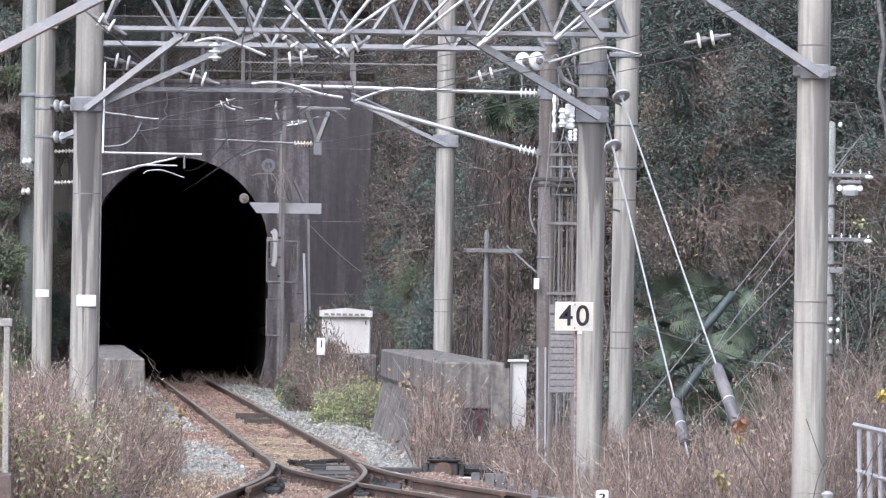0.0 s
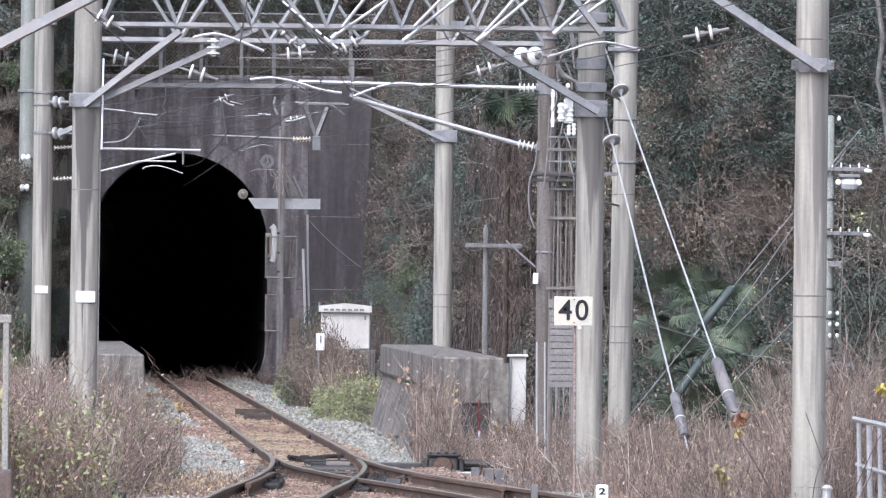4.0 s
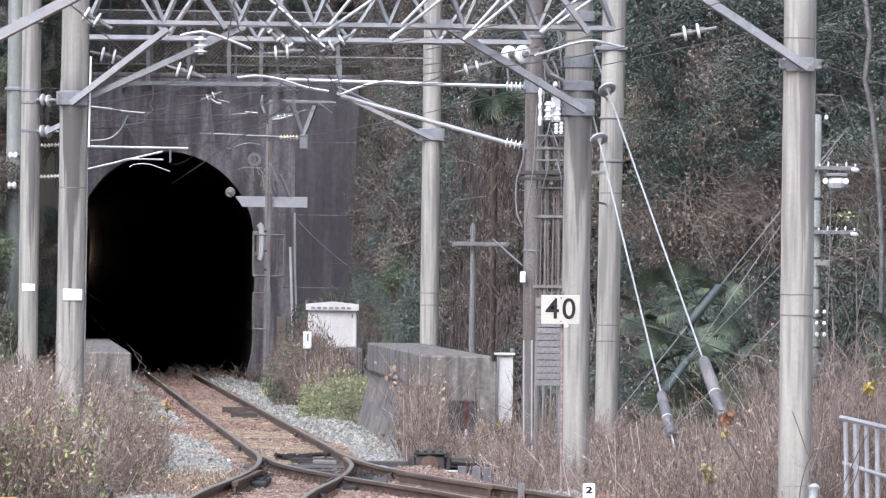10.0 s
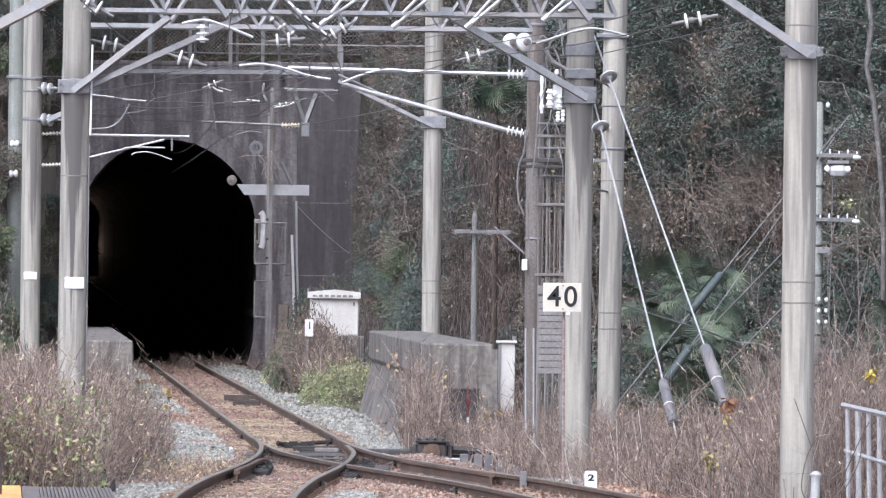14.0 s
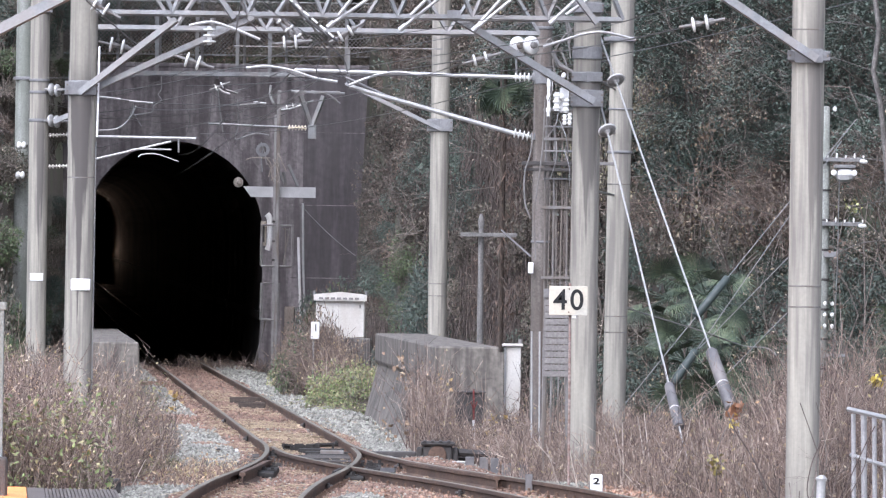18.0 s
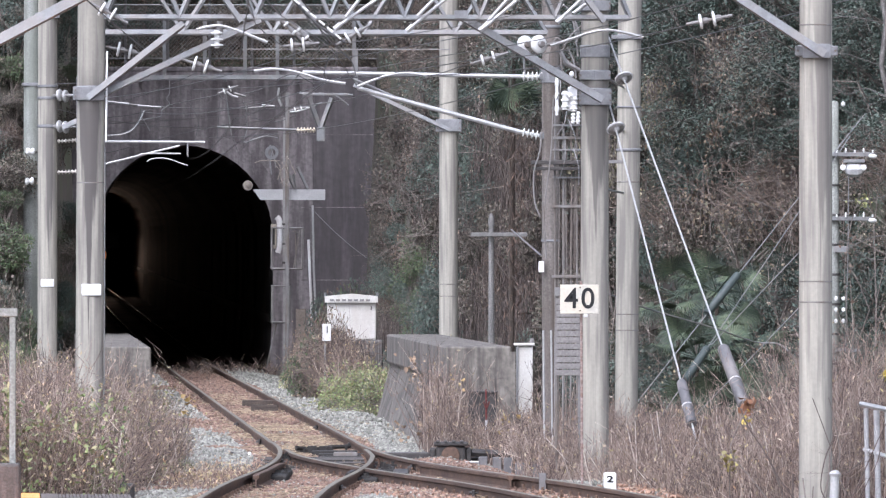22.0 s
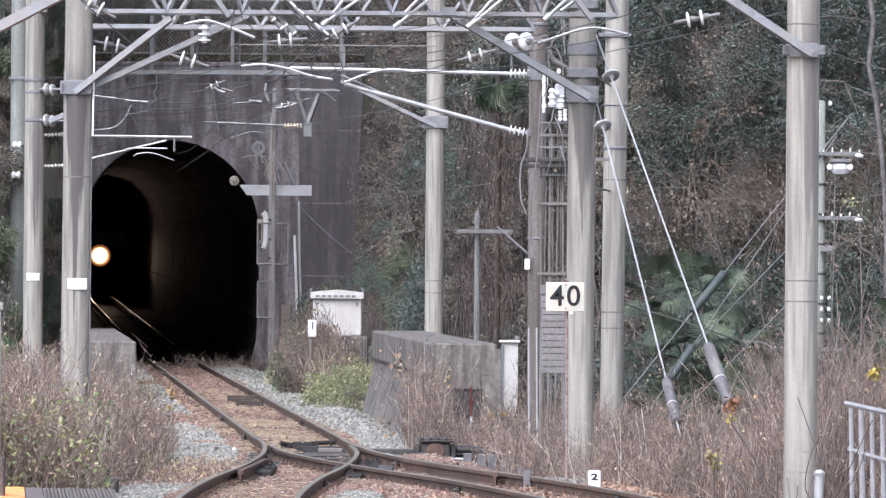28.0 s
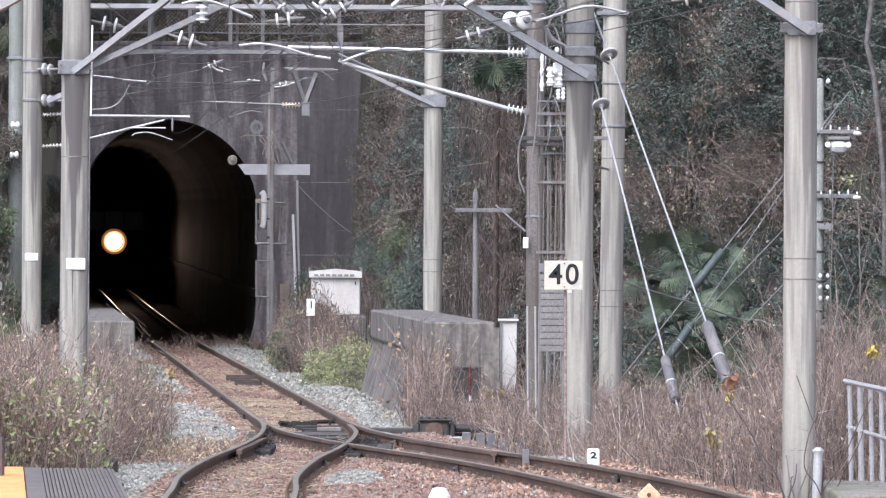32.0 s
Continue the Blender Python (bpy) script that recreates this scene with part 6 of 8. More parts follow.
part("white_rod", cable(bmesh.new(), [(-0.72, 123.9, -0.08), (-0.5, 123.9, -0.13), (0.3, 123.9, -0.14)], 0.012), GALV_BRIGHT, sm, "pale detector rod")
for i, (x, y) in enumerate(((0.25, 123.3), (0.42, 122.0), (0.55, 120.6), (0.68, 119.3), (0.88, 117.5))):
    whole("cable_marker", block(x, x + 0.11, y, y + 0.1, -0.4, -0.06 + 0.018 * (i % 3), 0.01), GUARD, "small grey cable marker stub", "cable marker")
whole("cable_marker", block(0.86, 0.94, 106.2, 106.3, -0.4, 0.07, 0.01), GUARD, "grey cable marker stub in the weeds", "cable marker")
DARK_TIMBER = surface("dark_offcut_timber", (0.028, 0.022, 0.018), (0.085, 0.066, 0.055), 6.0, 0.9, bump=0.5, stretch=(0.4, 5, 5))
# timber pieces lying between the rails
for x0, y, ln, rz in ((-3.88, 178.2, 0.66, 0.05), (-3.58, 171.5, 0.46, -0.03)):
    bm = bmesh.new()
    box(bm, 0, ln, -0.11, 0.11, -0.145, -0.035, 0.012)
    bmesh.ops.rotate(bm, verts=bm.verts, cent=(0, 0, 0), matrix=Matrix.Rotation(rz, 3, "Z"))
    bmesh.ops.translate(bm, verts=bm.verts, vec=(x0, y, 0))
    whole("timber_offcut", bm, DARK_TIMBER, "dark weathered timber offcut between the rails", "timber")
lb = thing("point_lock_box", (-2.75, 126.7, -0.2), "low dark rod box beside the rail", "rod box")
part("bar", block(-2.90, -2.44, 126.6, 126.75, -0.2, -0.10, 0.015), DARK_STEEL, lb)
part("lug", block(-2.92, -2.86, 126.6, 126.75, -0.2, -0.06, 0.01), DARK_STEEL, lb)
part("white_cap", turned(bmesh.new(), (-2.66, 126.55, -0.10), (0, 0, 1), [(0, 0.02), (0.02, 0.025), (0.04, 0.01)], 8), WHITE_TAPE, lb)

# ---- the train in the tunnel ----
def build_train():
    ob = thing("train", (0, 0, 0), "dull grey railcar with one lit headlamp, coming through the tunnel", "train")
    part("body", block(-1.38, 1.38, 4.25, 19.5, 0.95, 3.55, 0.12), TRAIN_PAINT, ob)
    bm = block(-1.38, -0.36, 0.0, 4.3, 0.95, 3.55, 0.10)
    box(bm, 0.36, 1.38, 0.0, 4.3, 0.95, 3.55, 0.10)
    box(bm, -0.37, 0.37, 0.02, 4.3, 2.22, 3.54)
    box(bm, -0.37, 0.37, 0.02, 4.3, 0.96, 1.52)
    part("nose", bm, TRAIN_PAINT, ob, "blunt cab front")
    part("roof", block(-1.2, 1.2, 0.15, 19.3, 3.5, 3.72, 0.1), DULL_STEEL, ob)
    for x0, x1 in ((-1.15, -0.42), (-0.36, 0.36), (0.42, 1.15)):
        part("windscreen", block(x0, x1, -0.02, 0.03, 2.3, 3.05, 0.01), GLASS_DARK, ob, "dark windscreen pane")
    for i in range(7):
        for s in (-1, 1):
            part("side_window", block(s * 1.38 - 0.02, s * 1.38 + 0.02, 1.6 + 2.5 * i, 3.2 + 2.5 * i, 2.0, 2.9, 0.01), GLASS_DARK, ob)
    # unseen long tube, added to cut the lamp's light down to a beam
    part("headlamp_hood", turned(bmesh.new(), (0, 4.2, 1.87), (0, -1, 0), [(0, 0.335), (0, 0.35), (4.22, 0.35), (4.22, 0.53), (4.45, 0.53), (4.5, 0.50), (4.5, 0.335)], 28, True), SIGN_BLACK, ob, "long black tube added to narrow the headlamp's beam")
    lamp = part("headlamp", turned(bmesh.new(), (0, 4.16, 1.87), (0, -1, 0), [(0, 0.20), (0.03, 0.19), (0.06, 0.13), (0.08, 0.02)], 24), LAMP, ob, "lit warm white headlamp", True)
    # glowing rings added round the lamp in place of its bloom
    for r0, r1, y, mat, lab in ((0.20, 0.33, 4.14, GLARE_INNER, "inner emissive ring imitating lamp glare"), (0.34, 0.41, -0.29, GLARE_MID, "orange emissive ring imitating lamp glare"), (0.41, 0.50, -0.29, GLARE_RIM, "faint outer emissive ring imitating lamp glare")):
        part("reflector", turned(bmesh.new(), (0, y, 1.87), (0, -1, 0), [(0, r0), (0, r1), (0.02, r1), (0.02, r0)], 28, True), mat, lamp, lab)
    part("coupler", block(-0.15, 0.15, -0.5, 0.1, 0.75, 1.0, 0.03), DARK_STEEL, ob)
    part("skirt", block(-1.2, 1.2, 0.0, 0.2, 0.35, 0.95, 0.05), DARK_STEEL, ob)
    for y in (2.6, 4.7, 14.8, 16.9):
        bm = bmesh.new()
        rod(bm, (-0.62, y, 0.43), (0.62, y, 0.43), 0.06)
        for s in (-1, 1):
            turned(bm, (s * 0.51, y, 0.43), (s, 0, 0), [(0, 0.46), (0.03, 0.43), (0.11, 0.43), (0.12, 0.2)], 20)
        part("wheelset", bm, DARK_STEEL, ob)
    for y in (3.65, 15.85):
        part("bogie_frame", block(-0.95, 0.95, y - 1.6, y + 1.6, 0.45, 0.75, 0.05), DARK_STEEL, ob)
    return ob


train = build_train()

# ---- plants ----
RNG = np.random.default_rng(7)


def leaf_arrays(centres, size, lo=0.6, hi=1.3, droop=0.3, slim=0.45, rng=RNG):
    """Folded leaves, two triangles a half, at the given places."""
    n = len(centres)
    d = rng.normal(size=(n, 3))
    d[:, 2] -= droop
    d /= np.linalg.norm(d, axis=1)[:, None]
    q = rng.normal(size=(n, 3))
    s = np.cross(d, q)
    s /= np.linalg.norm(s, axis=1)[:, None]
    up = np.cross(s, d)
    L = (size * rng.uniform(lo, hi, n))[:, None]
    w = L * slim * 0.5
    base, tip = centres - d * L / 2, centres + d * L / 2
    mid = centres + d * L * 0.05
    v = np.stack([base, mid + s * w + up * w * 0.35, tip, mid - s * w + up * w * 0.35], 1).reshape(-1, 3)
    k = np.arange(n)[:, None] * 4
    f = np.concatenate([k + [0, 1, 2], k + [0, 2, 3]], 1).reshape(-1, 3)
    return v, f


def tube_arrays(a, b, r0, r1, sides=3):
    """Many thin tapered bars at once."""
    n = len(a)
    d = b - a
    d /= np.linalg.norm(d, axis=1)[:, None] + 1e-9
    ref = np.where(np.abs(d[:, 2:3]) < 0.9, np.array([[0, 0, 1.0]]), np.array([[1.0, 0, 0]]))
    u = np.cross(d, ref)
    u /= np.linalg.norm(u, axis=1)[:, None]
    w = np.cross(d, u)
    rings = []
    for c, r in ((a, r0), (b, r1)):
        r = np.broadcast_to(r, (n,))
        for k in range(sides):
            t = math.tau * k / sides
            rings.append(c + (u * math.cos(t) + w * math.sin(t)) * r[:, None])
    v = np.stack(rings, 1).reshape(-1, 3)
    base = np.arange(n)[:, None] * 2 * sides
    f = []
    for k in range(sides):
        j = (k + 1) % sides
        f += [base + [k, j, sides + j], base + [k, sides + j, sides + k]]
    return v, np.concatenate(f, 1).reshape(-1, 3)


def merged(*sets):
    vs, fs, o = [], [], 0
    for v, f in sets:
        vs.append(v)
        fs.append(f + o)
        o += len(v)
    return np.concatenate(vs), np.concatenate(fs)


def mesh_from(name, arrays, material, smooth=False):
    v, f = arrays
    me = bpy.data.meshes.new(name)
    me.vertices.add(len(v))
    me.vertices.foreach_set("co", np.ascontiguousarray(v, dtype=np.float32).ravel())
    me.loops.add(len(f) * 3)
    me.loops.foreach_set("vertex_index", np.ascontiguousarray(f, dtype=np.int32).ravel())
    me.polygons.add(len(f))
    me.polygons.foreach_set("loop_start", np.arange(0, len(f) * 3, 3, dtype=np.int32))
    me.update(calc_edges=True)
    me.validate()
    me.materials.append(material)
    return me


def under(name, me, parent, label=""):
    ob = new(name, me)
    ob.parent = parent
    if label:
        ob["label"] = label
    return ob


def crown_points(rng, n, lumps, radius, flat=0.8, fill=0.35):
    c = rng.normal(size=(lumps, 3))
    c /= np.linalg.norm(c, axis=1)[:, None]
    c *= radius * rng.uniform(0.25, 0.75, (lumps, 1))
    c[:, 2] = np.abs(c[:, 2]) * flat
    which = rng.integers(0, lumps, n)
    p = rng.normal(size=(n, 3))
    p /= np.linalg.norm(p, axis=1)[:, None]
    p *= (rng.uniform(fill, 1, (n, 1)) ** 0.5) * radius * rng.uniform(0.28, 0.5, lumps)[which][:, None]
    return c[which] + p, c


def level_leaves(centres, size, rng, slim=0.42, droop=0.45):
    """Leaves that lie open to the sky and hang a little at the tip."""
    n = len(centres)
    a = rng.uniform(0, math.tau, n)
    d = np.stack([np.cos(a), np.sin(a), -droop * rng.uniform(0.2, 1.8, n)], 1)
    d /= np.linalg.norm(d, axis=1)[:, None]
    q = np.stack([rng.normal(0, 0.3, n), rng.normal(0, 0.3, n), np.ones(n)], 1)
    side = np.cross(d, q)
    side /= np.linalg.norm(side, axis=1)[:, None]
    L = (size * rng.uniform(0.6, 1.3, n))[:, None]
    w = L * slim * 0.5
    base, tip, mid = centres - d * L / 2, centres + d * L / 2, centres + d * L * 0.05
    fold = np.array([0, 0, 0.3]) * w
    v = np.stack([base, mid + side * w + fold, tip, mid - side * w + fold], 1).reshape(-1, 3)
    k = np.arange(n)[:, None] * 4
    return v, np.concatenate([k + [0, 1, 2], k + [0, 2, 3]], 1).reshape(-1, 3)


def bough_tree(seed, leaf_mat, label, pads=20, reach=1.8):
    """A tree on the slope whose leafy boughs overhang it in separate layers."""
    rng = np.random.default_rng(seed)
    ob = thing("evergreen_tree", (0, 0, -50), label, "tree")
    pts, ends = [], []
    for i in range(pads):
        c = np.array([rng.normal(0, 0.95), rng.uniform(-reach, 0.5), 0.7 + 2.7 * (i + rng.random()) / pads])
        r = rng.uniform(0.38, 0.85)
        n = int(1000 * r * r) + 90
        ang, rho = rng.uniform(0, math.tau, n), np.sqrt(rng.random(n))
        wave = 1 + 0.35 * np.sin(ang * 3 + rng.uniform(0, 6)) + 0.2 * np.sin(ang * 7 + rng.uniform(0, 6))
        rr = r * rho * wave
        z = 0.16 * (1 - rho**2) - 0.42 * rho**2.5 * rng.uniform(0.4, 1.3, n) - 0.12 * rng.random(n)
        pts.append(c + np.stack([np.cos(ang) * rr, np.sin(ang) * rr, z], 1))
        ends.append(c)
    pts, ends = np.concatenate(pts), np.array(ends)
    under("crown", mesh_from("crown", level_leaves(pts, 0.068, rng), leaf_mat), ob)
    foot, top = np.array([[0, 0.4, -0.4]]), np.array([[0, -0.1, 3.0]])
    f = np.clip((ends[:, 2:3] - 0.6) / 3.2, 0.05, 1)
    stem = foot + (top - foot) * f
    pick = rng.integers(0, len(pts), 420)
    near = np.array([ends[np.argmin(np.sum((ends - p) ** 2, 1))] for p in pts[pick]])
    under("trunk", mesh_from("trunk", merged(tube_arrays(foot, top, 0.06, 0.02, 6), tube_arrays(stem, ends, 0.026, 0.012, 5), tube_arrays(near, pts[pick], 0.007, 0.003)), BARK), ob)
    return ob


def twiggy_bush(seed, label):
    """A leafless brush of fine arching russet twigs with a few dead leaves."""
    rng = np.random.default_rng(seed)
    ob = thing("withered_thicket", (0, 0, -50), label, "shrub")
    n = 190
    a = np.stack([rng.normal(0, 0.35, n), rng.normal(0, 0.3, n), np.full(n, -0.25)], 1)
    out = np.stack([rng.normal(0, 0.75, n), rng.normal(-0.25, 0.6, n), rng.uniform(0.2, 1.1, n)], 1)
    sets, prev, tips = [], a, []
    for k, r in ((0.35, 0.011), (0.7, 0.008), (1.0, 0.006)):
        q = a + out * k + np.array([0, 0, 0.55]) * math.sin(k * 2.6) + rng.normal(0, 0.05, (n, 3))
        sets.append(tube_arrays(prev, q, r, r * 0.75))
        prev = q
        tips.append(q)
    src = np.concatenate(tips)
    m = 1100
    st = src[rng.integers(0, len(src), m)] + rng.normal(0, 0.06, (m, 3))
    en = st + np.stack([rng.normal(0, 0.2, m), rng.normal(0, 0.2, m), rng.normal(0.0, 0.14, m)], 1)
    sets.append(tube_arrays(st, en, 0.005, 0.002))
    under("branchwork", mesh_from("branchwork", merged(*sets), RUSSET_TWIG), ob)
    under("leaves", mesh_from("leaves", leaf_arrays(en[rng.integers(0, m, 420)], 0.055, droop=0.7, slim=0.5, rng=rng), DEAD), ob)
    return ob


RUSSET_TWIG = surface("russet_twigs", (0.085, 0.064, 0.053), (0.21, 0.162, 0.135), 4.0, 0.9, bump=0.2, island=0.4)
DARK_VINE = surface("dark_vine_stems", (0.045, 0.035, 0.031), (0.16, 0.13, 0.115), 3.0, 0.9, bump=0.2, island=0.5)
MID_GREEN = foliage("mid_green_leaves", [(0.045, 0.072, 0.038), (0.075, 0.11, 0.052), (0.12, 0.155, 0.072), (0.036, 0.056, 0.034), (0.13, 0.125, 0.075)], 0.6, 0.2)


def shrub(kind, seed, leaf_mat, n, size, radius, slim, label, stems=10, stem_mat=TWIG, lumps=9, droop=0.3):
    rng = np.random.default_rng(seed)
    ob = thing(kind, (0, 0, -50), label, "shrub")
    pts, cores = crown_points(rng, n, lumps, radius)
    pts[:, 2] += radius * 0.45
    under("leaves", mesh_from("leaves", leaf_arrays(pts, size, droop=droop, slim=slim, rng=rng), leaf_mat), ob)
    a = rng.normal(scale=radius * 0.12, size=(stems, 3))
    a[:, 2] = -0.3
    b = cores[rng.integers(0, lumps, stems)] + [0, 0, radius * 0.45]
    tw = pts[rng.integers(0, n, stems * 14)]
    near = b[rng.integers(0, stems, stems * 14)]
    under("branchwork", mesh_from("branchwork", merged(tube_arrays(a, b, 0.022, 0.012, 5), tube_arrays(near, near + (tw - near) * 1.1, 0.010, 0.003)), stem_mat), ob)
    return ob


LUSH = foliage("light_green_leaves", [(0.15, 0.21, 0.08), (0.24, 0.285, 0.115), (0.105, 0.15, 0.062), (0.37, 0.34, 0.18), (0.09, 0.11, 0.055), (0.27, 0.20, 0.12)], 0.6, 0.15)
# dark ivy, its tones lowered further to stand in for shade on the flank
DARK_IVY = foliage("dark_ivy_leaves", [(0.038, 0.038, 0.034), (0.055, 0.052, 0.044), (0.08, 0.064, 0.054), (0.16, 0.13, 0.105), (0.042, 0.052, 0.038)], 0.75, 0.2)
SHRUBS = {
    "evergreen": [shrub("evergreen_shrub", 11 + i, EVERGREEN, 4600, 0.068, 1.15, 0.45, "dense dark evergreen shrub on the slope") for i in range(3)],
    "vine": [shrub("vine_thicket", 21 + i, VINE, 2600, 0.062, 1.0, 0.6, "tangled olive-brown vine thicket on the slope", 16, droop=0.8) for i in range(3)],
    "ivy": [shrub("ivy_thicket", 27 + i, DARK_IVY, 2600, 0.06, 1.0, 0.6, "dark brown-green ivy thicket on the steep bank", 16, DARK_VINE, droop=0.9) for i in range(2)],
    "dead": [shrub("withered_thicket", 31 + i, DEAD, 1900, 0.055, 0.95, 0.5, "withered russet-brown thicket on the slope", 22, droop=0.7) for i in range(2)],
    "green": [shrub("leafy_shrub", 61 + i, MID_GREEN, 2600, 0.07, 0.85, 0.5, "mid-green leafy shrub on the bank", 14) for i in range(2)],
    "twiggy": [twiggy_bush(71 + i, "brush of fine russet leafless twigs on the slope") for i in range(3)],
    "bough": [bough_tree(81 + i, EVERGREEN, "dark evergreen tree with layered overhanging boughs") for i in range(4)],
    "withered": [shrub("withered_bush", 51, DRY_LEAF, 700, 0.06, 0.8, 0.5, "withered grey-brown bush before the cabinet", 26, droop=0.7)],
    "lush": [shrub("leafy_bush", 45 + i, LUSH, 2300, 0.05, 0.75, 0.5, "light yellow-green leafy bush beside the line", 14) for i in range(2)],
    "yellow": [shrub("yellow_green_bush", 41 + i, YELLOW, 1300, 0.06, 0.75, 0.45, "yellow-green leafy bush beside the line") for i in range(2)],
}


def plant(ob, x, y, z, s, rz, tilt=0.0, tall=1.0):
    return copy_thing(ob, pose(x, y, z, tilt, 0, rz) @ Matrix.Diagonal((s, s, s * tall, 1)))


def patch(x, z):
    return noise.noise(Vector((x * 0.28, z * 0.33, 8.2)))


rnd = random.Random(5)
# the hillside on the right, and behind and beside the portal
for row in range(21):
    for col in range(26):
        x = -2.0 + col * 0.62 + rnd.uniform(-0.25, 0.25)
        foot = 196 - 5.2 * max(-2.6, min(x, 16))
        y = foot - 1 + row * 1.05 + rnd.uniform(-0.4, 0.4)
        z = ground_z(x, y)
        if x < -0.6 and z > 0.5 or abs(x / y) > 0.05 or z > 15 or rnd.random() < 0.06:
            continue
        zz = z + (y - 170) * 0.02
        q = patch(x, z)
        right = x > 2.4
        if right and z > 4.3 and rnd.random() < 0.25:
            continue
        if z < 1.2 and x < 2:
            kind = "vine" if rnd.random() < 0.5 else ("yellow" if rnd.random() < 0.45 else "evergreen")
        elif -1.4 < x < 0.1 and z < 2.8:
            kind = "lush" if rnd.random() < 0.6 else "vine"
        elif right and x < 3.5 and z > 3.2 and rnd.random() < 0.6:
            kind = "vine"
        elif right and 2.1 < z < 3.7 and rnd.random() < 0.66:
            kind = "twiggy" if rnd.random() < 0.6 else "vine"
        elif right:
            kind = "evergreen" if q > -0.22 or rnd.random() < 0.4 else "vine"
        else:
            kind = "dead" if q < -0.1 and rnd.random() < 0.6 else ("vine" if q < 0.1 else "evergreen")
        plant(rnd.choice(SHRUBS[kind]), x, y, z - 0.1, rnd.uniform(0.7, 1.15), rnd.uniform(0, 360), rnd.uniform(0, 18))
# trees whose boughs overhang the slope
for level, gap in ((3.9, 0.95), (4.6, 0.95), (5.4, 0.9), (6.3, 0.95), (7.4, 1.0), (8.8, 1.1)):
    x = 2.3 + rnd.uniform(0, 0.8)
    while x < 9.6:
        y = 196 - 5.2 * x + level / 0.86 + rnd.uniform(-0.8, 0.8)
        if abs(x / y) < 0.053:
            plant(rnd.choice(SHRUBS["bough"]), x, y, ground_z(x, y) - 0.1, rnd.uniform(0.7, 1.1), rnd.uniform(-35, 35))
        x += gap * rnd.uniform(0.75, 1.3)
for x, y in ((-0.1, 200), (0.3, 204), (1.6, 199)):
    plant(rnd.choice(SHRUBS["bough"]), x, y, ground_z(x, y) - 0.1, rnd.uniform(0.6, 0.8), rnd.uniform(-35, 35))
for i in range(95):
    x, y = rnd.uniform(-10.5, -1.5), rnd.uniform(248.9, 255)
    plant(rnd.choice(SHRUBS["vine"] + SHRUBS["dead"] + SHRUBS["evergreen"]), x, y, ground_z(x, y) - 0.1, rnd.uniform(0.7, 1.1), rnd.uniform(0, 360))
# thick growth on the steep flank beside the buttress
for i in range(46):
    x = rnd.uniform(-1.6, -0.9)
    y = 196 - 5.2 * x + 26 * max(0.0, -0.8 - x) + rnd.uniform(0, 4.5)
    plant(rnd.choice(SHRUBS["ivy"] + SHRUBS["dead"][:1] + (SHRUBS["evergreen"] if ground_z(x, y) < (3.7 if x > -1.25 else 2.4) else SHRUBS["ivy"])), x, y - 0.5, ground_z(x, y) - 0.1, rnd.uniform(0.5, 0.75), rnd.uniform(0, 360), 0, rnd.uniform(0.9, 1.2))
# scrub growing on top of the buttress
for x, y, s in ((-3.3, 247.3, 0.5), (-2.8, 247.1, 0.55), (-2.35, 247.4, 0.55), (-2.0, 247.9, 0.7), (-2.6, 248.3, 0.7), (-1.7, 247.2, 0.6)):
    plant(rnd.choice(SHRUBS["vine"] + SHRUBS["evergreen"]), x, y, 7.15, s, rnd.uniform(0, 360))
# steep thicket between the buttress and the slope
for i in range(100):
    x = rnd.uniform(-1.75, 0.4)
    y = 196 - 5.2 * x + 26 * max(0.0, -0.8 - x) + rnd.uniform(-1, 14)
    plant(rnd.choice(SHRUBS["ivy"] + SHRUBS["dead"][:1] + (SHRUBS["evergreen"][:2] + SHRUBS["green"][:1] if ground_z(x, y) < (3.7 if x > -1.0 else 2.6) else SHRUBS["ivy"])), x, y, ground_z(x, y) - 0.1, rnd.uniform(0.6, 0.95) if x > -1.3 else rnd.uniform(0.35, 0.5), rnd.uniform(0, 360), 0, rnd.uniform(1.0, 1.5))
for i in range(34):
    x = rnd.uniform(-1.35, -0.2)
    y = 196 - 5.2 * x + 26 * max(0.0, -0.8 - x) + rnd.uniform(0, 3.2)
    plant(rnd.choice(SHRUBS["green"]), x, y - 0.6, ground_z(x, y) - 0.1, rnd.uniform(0.45, 0.7), rnd.uniform(0, 360), 0, rnd.uniform(0.8, 1.2))
# green growth left of the portal
for row in range(15):
    for col in range(5):
        x = -9.75 - 0.62 * col + rnd.uniform(-0.2, 0.2)
        y = 207 + row * 1.25 + rnd.uniform(-0.4, 0.4)
        plant(rnd.choice(SHRUBS["evergreen"][:1] + SHRUBS["vine"] + SHRUBS["dead"][:1] + SHRUBS["green"][:1]), x, y, ground_z(x, y) - 0.1, rnd.uniform(0.65, 1.0), rnd.uniform(0, 360))
for x, y, s, tall in ((-8.75, 216, 0.62, 1.5), (-8.8, 221, 0.6, 1.8), (-9.2, 212, 0.8, 1.4), (-8.55, 207, 0.5, 1.3), (-9.0, 226, 0.6, 1.8)):
    plant(rnd.choice(SHRUBS["green"]), x, y, ground_z(x, y) - 0.3, s, rnd.uniform(0, 360), 0, tall)
